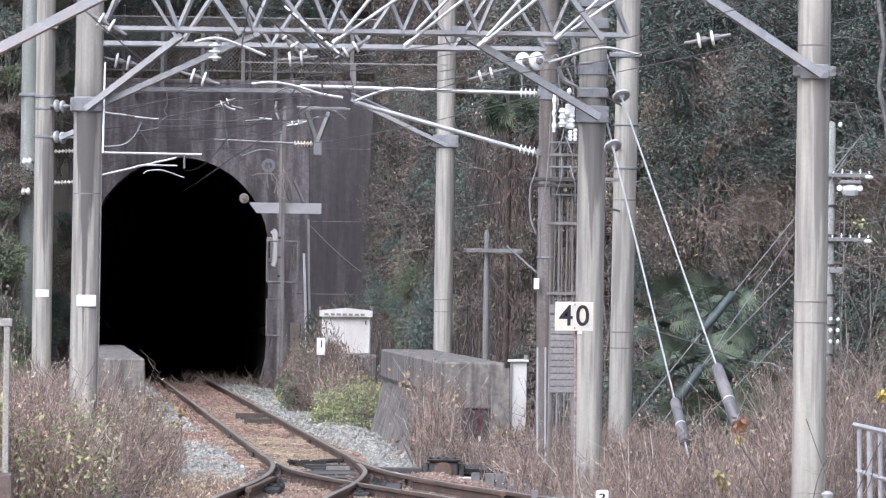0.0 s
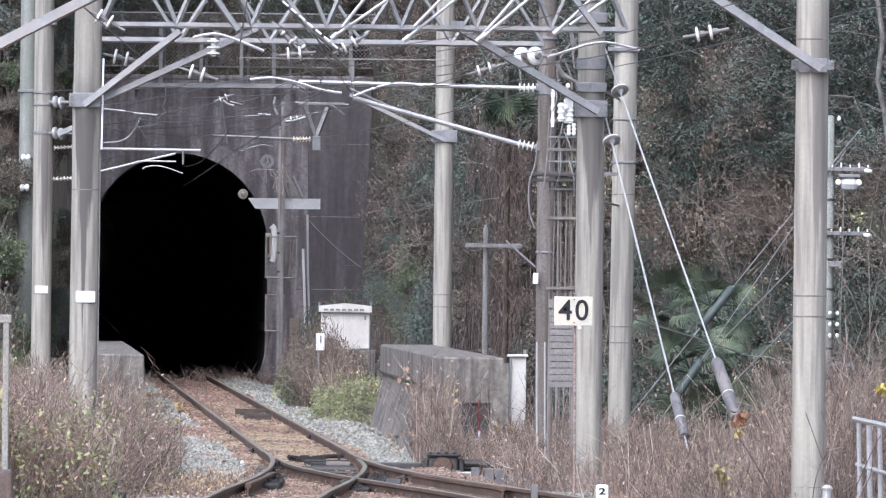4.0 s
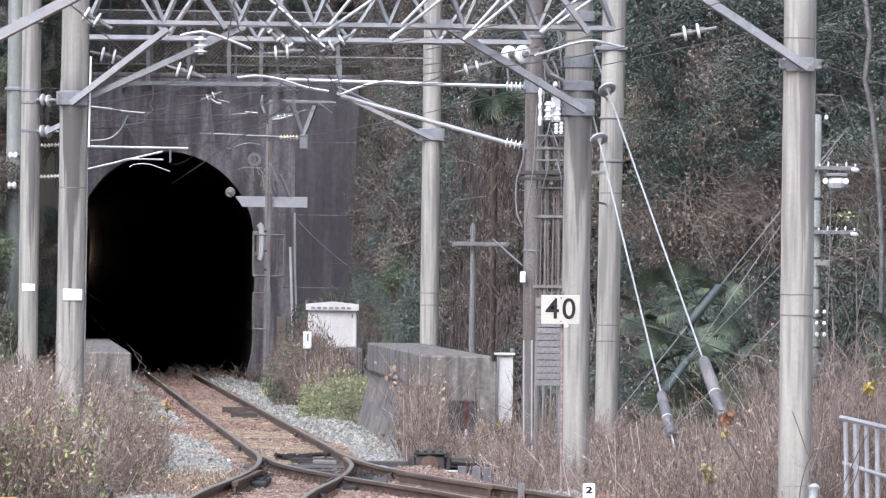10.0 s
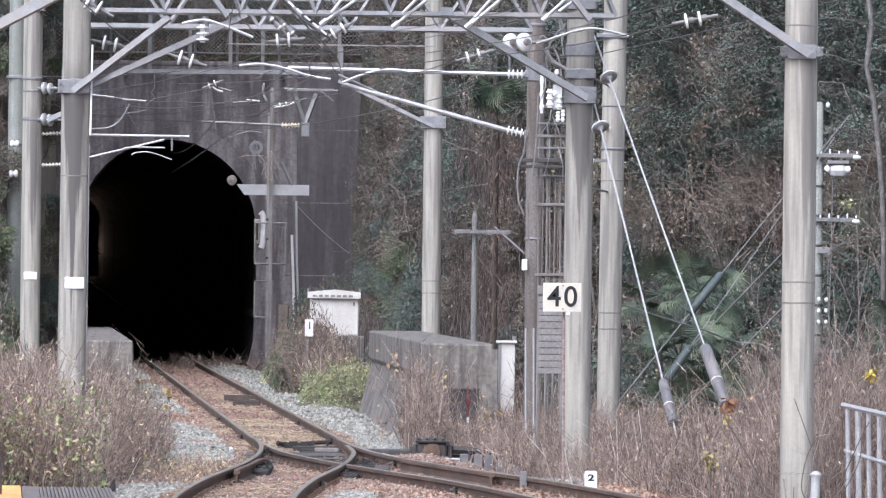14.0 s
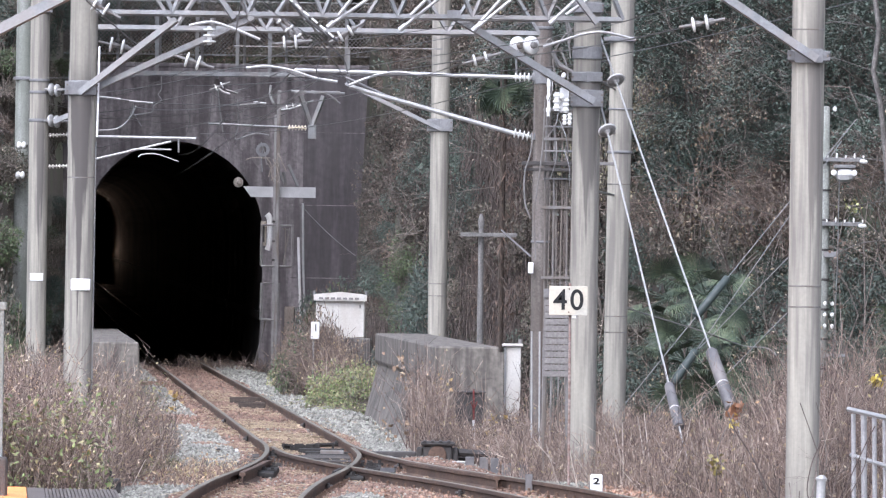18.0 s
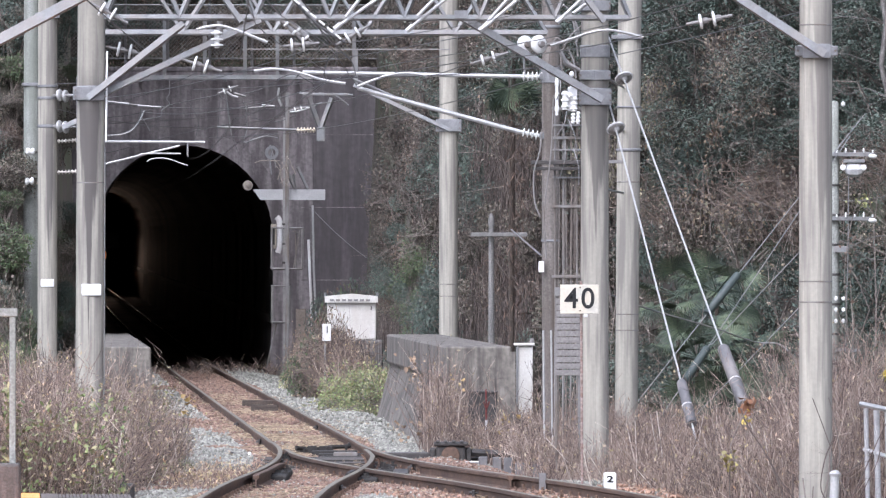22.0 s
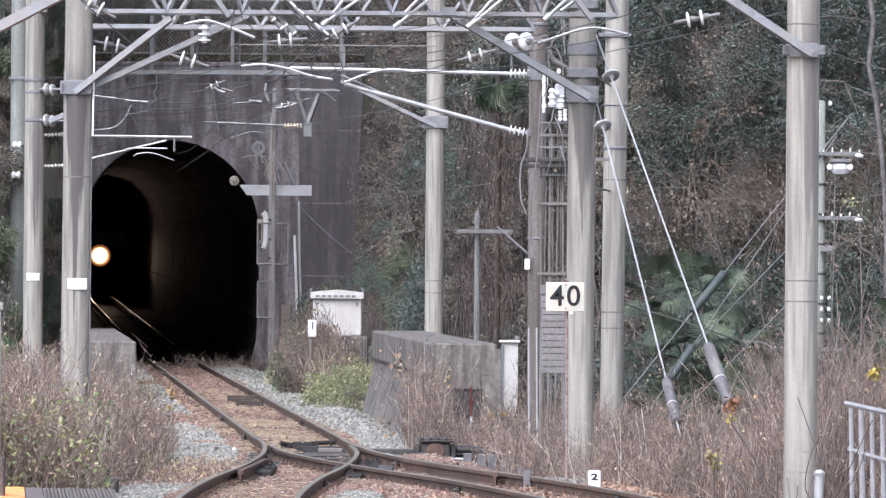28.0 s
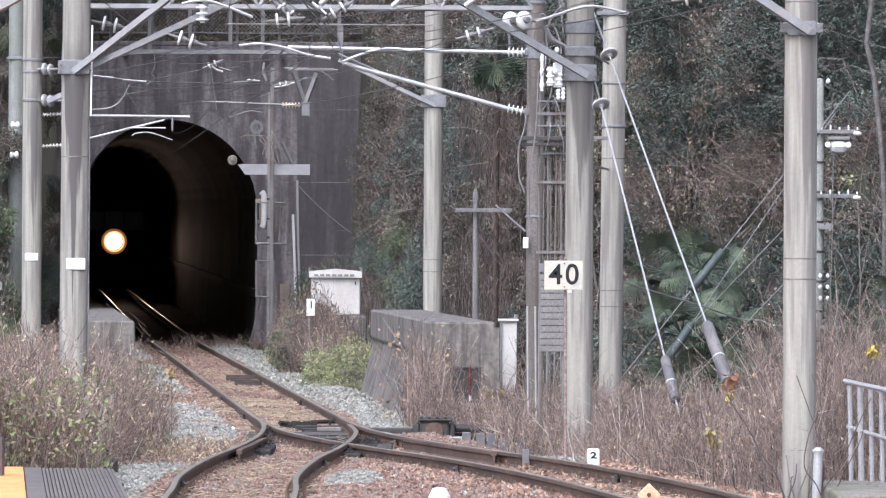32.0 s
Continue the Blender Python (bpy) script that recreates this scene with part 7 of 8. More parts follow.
for x, y, s, tall, kind in ((-1.95, 187.8, 0.75, 2.1, "withered"), (-1.35, 186, 0.7, 1.7, "yellow"), (-1.75, 171, 0.8, 1.45, "lush"), (-1.45, 169, 0.85, 1.7, "lush"), (-1.2, 171, 0.8, 1.9, "yellow"), (-2.0, 172, 0.65, 1.25, "lush"), (-1.35, 174, 0.8, 1.9, "withered"), (-3.3, 204, 0.6, 1.8, "yellow"), (-2.7, 200, 0.4, 1.5, "withered"), (-3.0, 196, 0.5, 1.5, "vine"), (-2.3, 187.6, 0.75, 2.3, "withered"), (-2.5, 188.7, 0.8, 2.35, "dead"), (-2.3, 188.5, 0.85, 2.6, "withered"), (-2.85, 188.2, 0.75, 1.9, "green"), (-2.05, 188.3, 0.7, 2.1, "withered"), (-2.45, 187.2, 0.5, 2.9, "twiggy"), (-2.2, 186.8, 0.55, 2.6, "twiggy"), (-3.3, 232, 0.7, 1.3, "vine"), (-3.75, 233, 0.5, 1.5, "vine"), (-2.7, 236, 0.9, 2.2, "evergreen"), (-2.35, 238, 0.8, 2.4, "vine")):
    plant(rnd.choice(SHRUBS[kind]), x, y, ground_z(x, y) - 0.2, s, rnd.uniform(0, 360), 0, tall)
# undergrowth before the foot of the buttress
for x, y, s, tall, kind in ((-2.75, 234, 0.6, 3.0, "green"), (-2.6, 230, 0.6, 2.9, "vine"), (-2.4, 228, 0.65, 3.0, "dead"), (-2.15, 226, 0.7, 3.0, "green"), (-1.95, 224, 0.6, 3.2, "vine"), (-2.9, 238, 0.5, 3.0, "evergreen"), (-2.45, 236, 0.55, 3.2, "evergreen"), (-1.8, 222, 0.75, 3.2, "green"), (-1.6, 220, 0.65, 3.2, "dead")):
    plant(rnd.choice(SHRUBS[kind]), x, y, ground_z(x, y) - 0.2, s * 1.75, rnd.uniform(0, 360), 0, tall * 0.62)
# light green growth behind the line poles
for x, y, s, tall, kind in ((-8.5, 203, 0.7, 1.9, "lush"), (-8.1, 201, 0.5, 1.5, "green"), (-8.95, 204, 0.8, 2.1, "green"), (-9.3, 203, 0.8, 2.3, "lush"), (-8.75, 202, 0.6, 1.5, "yellow"), (-9.1, 206, 0.85, 2.9, "green"), (-9.5, 205, 0.9, 2.6, "vine")):
    plant(rnd.choice(SHRUBS[kind]), x, y, ground_z(x, y) - 0.2, s, rnd.uniform(0, 360), 0, tall)
# growth clinging to the side of the bank left of the portal
for i in range(60):
    y = rnd.uniform(209, 246)
    top = ground_z(-9.9, y)
    x = rnd.uniform(-9.75, -9.45)
    plant(rnd.choice(SHRUBS["evergreen"][:1] + SHRUBS["green"] + SHRUBS["vine"][:2]), x, y, rnd.uniform(-0.3, min(top, 9.5)), rnd.uniform(0.45, 0.62), rnd.uniform(0, 360), 0, rnd.uniform(1.0, 1.4))
for i in range(26):
    plant(rnd.choice(SHRUBS["evergreen"] + SHRUBS["vine"]), rnd.uniform(-9.5, -9.05), rnd.uniform(232, 244), rnd.uniform(-0.4, 3.6), rnd.uniform(0.38, 0.5), rnd.uniform(0, 360), 0, 1.3)
# leafy yellow-green growth among the weeds
for x, y, s, tall in ((-4.4, 99.8, 0.55, 1.2), (-4.05, 99.9, 0.42, 1.2), (-3.75, 100.1, 0.32, 1.0), (-4.25, 99.6, 0.4, 0.8), (-3.5, 100.0, 0.28, 0.8), (-2.95, 104.0, 0.35, 0.9), (-2.85, 108.0, 0.4, 0.9), (-4.35, 101.5, 0.6, 1.3), (-4.05, 103, 0.5, 1.4), (-4.5, 105, 0.7, 1.3), (-4.7, 109, 0.7, 1.3), (-3.1, 106, 0.4, 1.1), (-3.0, 112, 0.45, 1.0), (-3.45, 101, 0.35, 0.9), (-4.9, 114, 0.7, 1.4), (-3.5, 120, 0.5, 1.1), (-5.2, 125, 0.7, 1.3)):
    plant(rnd.choice(SHRUBS["yellow"]), x, y, -0.45, s, rnd.uniform(0, 360), 0, tall)
# bushes near the portal foot, the cabinet and the line
for x, y, s, kind in ((-3.4, 228, 0.8, "vine"), (-3.1, 222, 0.6, "vine"), (-2.9, 214, 0.75, "yellow"), (-2.5, 203, 0.8, "withered"), (-2.0, 200, 0.9, "evergreen"), (-1.5, 197, 0.9, "vine"), (-1.85, 178, 1.25, "lush"), (-1.6, 172, 1.25, "lush"), (-1.95, 168, 0.95, "lush"), (-1.4, 166, 1.0, "lush"), (-1.75, 165, 0.75, "lush"), (-1.25, 170, 1.3, "lush"), (-2.1, 173, 0.9, "yellow"),
                   (-1.45, 177, 1.1, "lush"), (-1.2, 183, 1.2, "yellow"), (-1.65, 184.5, 0.6, "withered"), (-2.9, 188, 0.6, "withered"), (-3.1, 196, 0.6, "withered"), (-3.3, 206, 0.6, "withered"), (-1.1, 188, 0.8, "vine"), (-0.6, 185, 0.9, "evergreen"), (0.0, 182, 0.8, "vine"), (0.7, 178, 0.8, "dead"), (-7.9, 207, 0.6, "vine"),
                   (-8.6, 204, 0.8, "green"), (-8.3, 198, 0.6, "yellow"), (-10.0, 222, 1.0, "evergreen"), (-9.8, 235, 1.1, "evergreen"), (-9.6, 230, 0.9, "vine"), (-10.3, 226, 1.0, "evergreen"), (-9.75, 219, 1.0, "evergreen"), (-9.3, 224, 0.9, "lush"), (-8.9, 212, 0.9, "vine"), (-9.2, 208, 1.0, "green"), (-9.55, 226, 1.2, "evergreen"), (-8.5, 209, 0.8, "yellow"), (-9.9, 212, 1.1, "green")):
    plant(rnd.choice(SHRUBS[kind]), x, y, ground_z(x, y) - 0.15, s, rnd.uniform(0, 360))
for group in SHRUBS.values():
    for ob in group:
        for o in (*ob.children_recursive, ob):
            bpy.data.objects.remove(o)


# ground cover over the whole slope
def ground_cover(name, n, mat, size, seed, label, hi=0.5):
    rng = np.random.default_rng(seed)
    out = []
    while len(out) < n:
        x = rng.uniform(-2.4, 9.5)
        y = 196 - 5.2 * x - 4 + 26 * max(0.0, -0.8 - x) + rng.uniform(0, 1) * 34
        if abs(x / y) < 0.052:
            z = ground_z(x, y)
            if z < 14:
                out.append((x, y, z + hi * rng.random() ** 2))
    tagged(new(name, mesh_from(name, leaf_arrays(np.array(out), size, rng=rng), mat)), label, "ground cover", kind="stuff")


def bank_cover(name, n, mat, size, seed, label):
    rng = np.random.default_rng(seed)
    p = np.stack([rng.uniform(-10.6, -1.6, n), 248.3 + 9 * rng.random(n) ** 1.5, np.zeros(n)], 1)
    p[:, 2] = [ground_z(a, b) + 0.5 * rng.random() ** 2 for a, b, _ in p]
    tagged(new(name, mesh_from(name, leaf_arrays(p, size, rng=rng), mat)), label, "ground cover", kind="stuff")


bank_cover("bank_litter", 9000, DEAD, 0.10, 311, "russet leaf litter above the portal")
bank_cover("bank_ivy", 9000, VINE, 0.10, 312, "olive ivy on the bank above the portal")
ground_cover("ground_ivy", 52000, VINE, 0.075, 301, "olive and brown ivy covering the slope")
ground_cover("ground_ivy", 40000, EVERGREEN, 0.085, 302, "dark green ivy covering the slope", 0.7)
ground_cover("leaf_litter", 28000, DEAD, 0.07, 303, "russet leaf litter on the slope", 0.3)


def pale_flecks():
    """Curled pale dead leaves caught all over the thicket."""
    rng = np.random.default_rng(305)
    out = []
    while len(out) < 2600:
        x = rng.uniform(-1.6, 8.6)
        y = 196 - 5.2 * x - 1.5 + 26 * max(0.0, -0.8 - x) + rng.uniform(0, 9)
        if abs(x / y) < 0.052 and noise.noise(Vector((x * 0.9, y * 0.3, 2.2))) > -0.12:
            out.append((x, y - 0.6, ground_z(x, y) + rng.uniform(0.3, 1.3)))
    tagged(new("curled_leaves", mesh_from("curled_leaves", leaf_arrays(np.array(out), 0.062, 0.4, 1.5, 0.8, 0.6, rng), PALE_LEAF)), "pale curled dead leaves caught in the thicket", "leaves", kind="stuff")


PALE_LEAF = foliage("pale_curled_leaves", [(0.24, 0.19, 0.14), (0.42, 0.36, 0.28), (0.33, 0.28, 0.17), (0.58, 0.52, 0.43), (0.26, 0.17, 0.11)], 0.7, 0.1)
pale_flecks()


# fan palms
def palm_frond():
    """One fan leaf on its stalk, pointing along +x."""
    rng = np.random.default_rng(3)
    v, f = [], []
    n = 30
    for i in range(n):
        a = radians(-118 + 236 * i / (n - 1))
        L = 0.52 * (1 - 0.18 * (a / 2.06) ** 2) * rng.uniform(0.92, 1.05)
        d, s = np.array([math.cos(a), math.sin(a), 0]), np.array([-math.sin(a), math.cos(a), 0])
        o = np.array([0.62, 0, 0.0])
        m = o + d * L * 0.6 + [0, 0, 0.03]
        t = o + d * L + [0, 0, -0.10 - 0.08 * rng.random()]
        w = 0.0135
        k = len(v)
        v += [o, m + s * w, m - s * w, t, m + [0, 0, -0.012]]
        f += [(k, k + 1, k + 4), (k, k + 4, k + 2), (k + 1, k + 3, k + 4), (k + 4, k + 3, k + 2)]
    st = tube_arrays(np.array([[0, 0, 0.0]]), np.array([[0.64, 0, 0]]), 0.014, 0.009, 5)
    return merged((np.array(v), np.array(f)), st)


PALM_TRUNK = surface("fibrous_palm_trunk", (0.035, 0.027, 0.022), (0.075, 0.058, 0.047), 6.0, 0.95, bump=0.6, stretch=(1, 1, 0.3))
DARK_DEAD = foliage("dark_dead_fronds", [(0.062, 0.042, 0.034), (0.092, 0.062, 0.048), (0.046, 0.038, 0.033), (0.16, 0.11, 0.085)], 0.85, 0.1)
FROND = mesh_from("frond", palm_frond(), PALM_LEAF)


def palm(x, y, z, h, n, s, seed, label):
    rng = random.Random(seed)
    ob = thing("fan_palm", (x, y, z), label, "palm")
    part("trunk", turned(bmesh.new(), (x, y, z - 0.4), (0, 0, 1), [(0, 0.05), (h * 0.5, 0.055), (h + 0.3, 0.07), (h + 0.42, 0.03)] if h > 4 else [(0, 0.04), (h * 0.5, 0.035), (h + 0.2, 0.03), (h + 0.35, 0.01)], 10), PALM_TRUNK, ob, "fibrous brown trunk")
    if h > 4:
        nr = np.random.default_rng(seed)
        c = np.stack([nr.normal(0.09, 0.13, 560), nr.normal(-0.2, 0.15, 560), h - 0.9 - 4.6 * nr.random(560)], 1)
        under("dead_fronds", mesh_from("dead_fronds", leaf_arrays(c, 0.17, 0.4, 1.3, 2.2, 0.16, nr), DARK_DEAD), ob, "skirt of hanging dead brown fronds")
    for i in range(n if h > 4 else int(n * 1.7)):
        fr = new("frond", FROND)
        fr.parent = ob
        pitch = rng.uniform(-62, 40) if h < 4 else rng.uniform(58, 118)
        fr.location = (0, 0, h)
        fr.rotation_euler = Euler((radians(rng.uniform(-35, 35)), radians(pitch), radians(i * 137.5 + rng.uniform(-20, 20))))
        fr.scale = (s, s, s)
    return ob


for x, y, h, n, s, seed in ((0.99, 185.6, 6.72, 10, 1.22, 1), (4.0, 154, 2.3, 9, 0.8, 2), (3.45, 156, 2.2, 8, 0.75, 3), (4.3, 147, 1.2, 8, 0.8, 4), (3.9, 140, 0.6, 8, 0.85, 5), (4.5, 143, 0.7, 7, 0.8, 6), (3.3, 141, 0.5, 6, 0.7, 7), (7.3, 152, 1.6, 12, 0.95, 8), (7.0, 146, 0.9, 10, 0.9, 9), (3.6, 150, 1.3, 10, 0.8, 11)):
    palm(x, y, ground_z(x, y), h, n, s, seed, "fan palm with drooping green fronds in the thicket")


# bare trees and hanging creepers
def branchy(name, x, y, z, height, seed, label, lean=(0, 0), mat=BARK, depth=4, r=0.09, leaves=None):
    rng = np.random.default_rng(seed)
    ob = thing(name, (x, y, z), label, "tree")
    A, B, R0, R1, tips = [], [], [], [], []

    def grow(p, d, L, rad, lev):
        q = p
        for i in range(3):
            d = d + rng.normal(scale=0.14, size=3)
            d /= np.linalg.norm(d)
            e = q + d * L / 3
            A.append(q), B.append(e), R0.append(rad * (1 - i * 0.12)), R1.append(rad * (1 - (i + 1) * 0.12))
            q = e
            if lev and i:
                for _ in range(rng.integers(1, 3)):
                    nd = d + rng.normal(scale=0.55, size=3)
                    grow(q, nd / np.linalg.norm(nd), L * rng.uniform(0.5, 0.72), rad * 0.52, lev - 1)
        tips.append(q)

    grow(np.array([0, 0, -0.3]), np.array([lean[0], lean[1], 1.0]), height, r, depth)
    arr = tube_arrays(np.array(A), np.array(B), np.array(R0), np.array(R1), 5)
    under("trunk", mesh_from("limbs", arr, mat), ob)
    if leaves:
        t = np.array(tips)
        t = np.repeat(t, leaves[1], 0) + rng.normal(scale=leaves[2], size=(len(t) * leaves[1], 3))
        under("crown", mesh_from("crown", leaf_arrays(t, leaves[3], rng=rng), leaves[0]), ob)
    return ob


branchy("bare_tree", 7.2, 160, ground_z(7.2, 160), 3.2, 4, "bare grey-brown tree on the slope", (0.25, 0), depth=3, r=0.025)
branchy("bare_tree", 5.9, 155, ground_z(5.9, 155), 2.4, 9, "thin bare sapling tangle", (0.2, 0), depth=3, r=0.017, mat=TWIG)
branchy("bare_tree", 7.6, 156, ground_z(7.6, 156), 3.4, 14, "thin bare sapling tangle", (-0.1, 0), depth=4, r=0.017, mat=TWIG)
branchy("bare_tree", 6.5, 158, ground_z(6.5, 158), 3.6, 15, "thin bare sapling tangle", (0.3, 0), depth=4, r=0.017, mat=TWIG)
branchy("bare_tree", 6.8, 150, ground_z(6.8, 150), 2.2, 10, "thin bare sapling tangle", (0.1, 0), depth=3, r=0.017, mat=TWIG)
for i, (x, y, h) in enumerate(((2.9, 182, 4.2), (4.4, 178, 4.6), (5.8, 172, 4.4), (7.4, 170, 4.8), (3.6, 190, 5.0), (6.4, 184, 5.0), (8.8, 176, 4.6), (1.2, 194, 4.6))):
    branchy("evergreen_tree", x, y, ground_z(x, y), h * 0.75, 60 + i, "dark evergreen tree with a ragged crown", depth=3, r=0.035, leaves=(EVERGREEN, 40, 0.34, 0.11))
for i in range(26):
    x = rnd.uniform(0.2, 8.0)
    y = 196 - 5.2 * x - 3 + rnd.uniform(0, 12)
    branchy("creeper", x, y, ground_z(x, y) + 0.2, rnd.uniform(1.4, 2.4), 80 + i, "leafless grey creeper over the thicket", (rnd.uniform(-0.8, 0.8), -0.5), TWIG, 3, 0.018)


BARK_PALE = surface("pale_bark", (0.075, 0.07, 0.066), (0.16, 0.15, 0.142), 5.0, 0.9, bump=0.4)


def bent_tree(x, y, pts, r, label):
    z = ground_z(x, y)
    ob = thing("bare_tree", (x, y, z), label, "tree")
    part("trunk", cable(bmesh.new(), [(x, y, z - 0.3)] + pts, r, 8), BARK_PALE, ob, "pale winding trunk", True)
    rng = random.Random(int(x * 100))
    for px, py, pz in pts:
        for s in (-1, 1):
            a = Vector((px, py, pz))
            b = a + Vector((s * rng.uniform(0.3, 0.8), rng.uniform(-0.3, 0.3), rng.uniform(-0.15, 0.35)))
            c = b + Vector((s * rng.uniform(0.2, 0.7), 0, rng.uniform(-0.3, 0.3)))
            part("branch", cable(bmesh.new(), [a, b, c, c + Vector((s * 0.3, 0, rng.uniform(-0.2, 0.2)))], 0.008, 5, True), BARK_PALE, ob)


bent_tree(6.9, 155, [(6.89, 155, 2.85), (6.86, 155, 3.47), (6.81, 155, 4.08), (6.71, 155, 4.97), (6.59, 155, 5.48), (6.67, 155, 6.14), (6.53, 155, 7.08), (6.48, 155, 8.21)], 0.042, "pale leafless tree with a winding trunk")
bent_tree(7.6, 160, [(7.5, 160, 1.5), (7.45, 160, 2.6), (7.2, 160, 3.6), (7.3, 160, 4.6)], 0.018, "slender leafless tree on the slope")


# hanging withered strands in the middle of the slope
def strands():
    rng = np.random.default_rng(17)
    n = 3000
    x = np.concatenate([rng.normal(0.95, 0.35, n // 4), rng.uniform(-1.75, 2.5, n - n // 4)])
    y = 196 - 5.2 * x - 1.4 + rng.uniform(0, 6, n)
    z = np.array([ground_z(a, b) for a, b in zip(x, y)]) + rng.uniform(0.6, 1.8, n)
    a = np.stack([x, y - 0.9, z], 1)
    L = rng.uniform(0.4, 1.7, n)
    b = a + np.stack([rng.normal(0, 0.12, n), rng.normal(0, 0.1, n), -L], 1)
    mid = (a + b) / 2 + rng.normal(0, 0.06, (n, 3))
    lf = mid[rng.integers(0, n, 2600)] + rng.normal(0, 0.22, (2600, 3))
    tagged(new("hanging_vines", mesh_from("vines", merged(tube_arrays(a, mid, 0.009, 0.008), tube_arrays(mid, b, 0.008, 0.003)), DARK_VINE)), "hanging leafless vine strands over the slope", "vines", kind="stuff")
    tagged(new("withered_vine_leaves", mesh_from("vine_leaves", leaf_arrays(lf, 0.065, droop=1.2, rng=rng), DEAD)), "withered russet leaves on hanging vines", "leaves", kind="stuff")


strands()


# leafy vines, set out before the trees so they show from the camera
def vine_curtain(x, z0, z1, width, n, mat, seed, label, out=4.7, size=0.085):
    rng = np.random.default_rng(seed)
    m = n // 14
    ax = x + rng.normal(0, width, m)
    top = rng.uniform(z1 + 0.4 * (z0 - z1), z0, m)
    front = 196 - 5.2 * ax - out
    a = np.stack([ax, front + top / 0.86 + rng.uniform(-0.3, 0.3, m), top], 1)
    drop = rng.uniform(0.3, 1.0, m) * (top - z1)
    b = a + np.stack([rng.normal(0, 0.1, m), -drop / 0.86 * 0.6, -drop], 1)
    f = rng.random((m, 14, 1))
    p = (a[:, None] * (1 - f) + b[:, None] * f + rng.normal(0, 0.07, (m, 14, 3))).reshape(-1, 3)
    tagged(new("hanging_vines", mesh_from("vines", tube_arrays(a, b, 0.008, 0.004), DARK_VINE)), "thin vine stems hanging before the trees", "vines", kind="stuff")
    tagged(new("vine_leaves", mesh_from("vine_leaves", leaf_arrays(p, size, 0.5, 1.3, 0.9, 0.6, rng), mat)), label, "leaves", kind="stuff")


AUTUMN_VINE = foliage("autumn_vine_leaves", [(0.125, 0.088, 0.062), (0.19, 0.14, 0.095), (0.085, 0.066, 0.05), (0.30, 0.24, 0.17), (0.10, 0.10, 0.065)], 0.7, 0.1)
PALE_AUTUMN_VINE = foliage("pale_vine_leaves", [(0.15, 0.14, 0.085), (0.24, 0.22, 0.14), (0.10, 0.095, 0.06), (0.32, 0.285, 0.20), (0.08, 0.072, 0.05)], 0.7, 0.1)
for x, z0, z1, width, n, mat, seed, lab in ((3.62, 6.3, 4.6, 0.20, 700, AUTUMN_VINE, 401, "russet vine leaves hanging over the evergreens"), (2.55, 5.7, 3.7, 0.16, 520, PALE_AUTUMN_VINE, 402, "pale yellow-brown vine leaves hanging over the evergreens"), (4.3, 5.2, 4.2, 0.22, 260, AUTUMN_VINE, 403, "russet vine leaves hanging over the evergreens"), (3.0, 7.4, 6.2, 0.25, 300, PALE_AUTUMN_VINE, 404, "pale yellow-brown vine leaves hanging over the evergreens"), (3.3, 4.2, 2.6, 0.4, 420, VINE, 405, "olive-brown vine leaves trailing over the thicket"), (4.6, 4.3, 2.7, 0.5, 520, AUTUMN_VINE, 406, "russet vine leaves trailing over the thicket"), (5.7, 4.0, 2.4, 0.4, 420, VINE, 407, "olive-brown vine leaves trailing over the thicket"), (7.2, 5.0, 3.0, 0.5, 420, VINE, 408, "olive-brown vine leaves trailing over the thicket")):
    vine_curtain(x, z0, z1, width, n, mat, seed, lab)
TAN_VINE = foliage("tan_vine_leaves", [(0.14, 0.10, 0.074), (0.21, 0.16, 0.118), (0.10, 0.076, 0.06), (0.33, 0.28, 0.22), (0.09, 0.082, 0.064)], 0.7, 0.1)
for x, z0, z1, width, n, mat, seed in ((4.85, 6.6, 5.2, 0.24, 2300, TAN_VINE, 411), (3.5, 5.8, 4.6, 0.14, 620, PALE_AUTUMN_VINE, 412), (4.9, 5.4, 4.8, 0.18, 420, TAN_VINE, 413), (2.72, 4.9, 3.6, 0.2, 460, PALE_AUTUMN_VINE, 414)):
    vine_curtain(x, z0, z1, width, n, mat, seed, "tan and russet vine leaves hanging before the boughs", 7.0, 0.062)


# dry weeds
DARK_TWIG = surface("dark_twigs", (0.06, 0.045, 0.04), (0.13, 0.10, 0.09), 4.0, 0.9, bump=0.2)
PALE_CANE = foliage("pale_canes", [(0.42, 0.36, 0.31), (0.58, 0.52, 0.46), (0.34, 0.27, 0.22)], 0.8, 0.1)


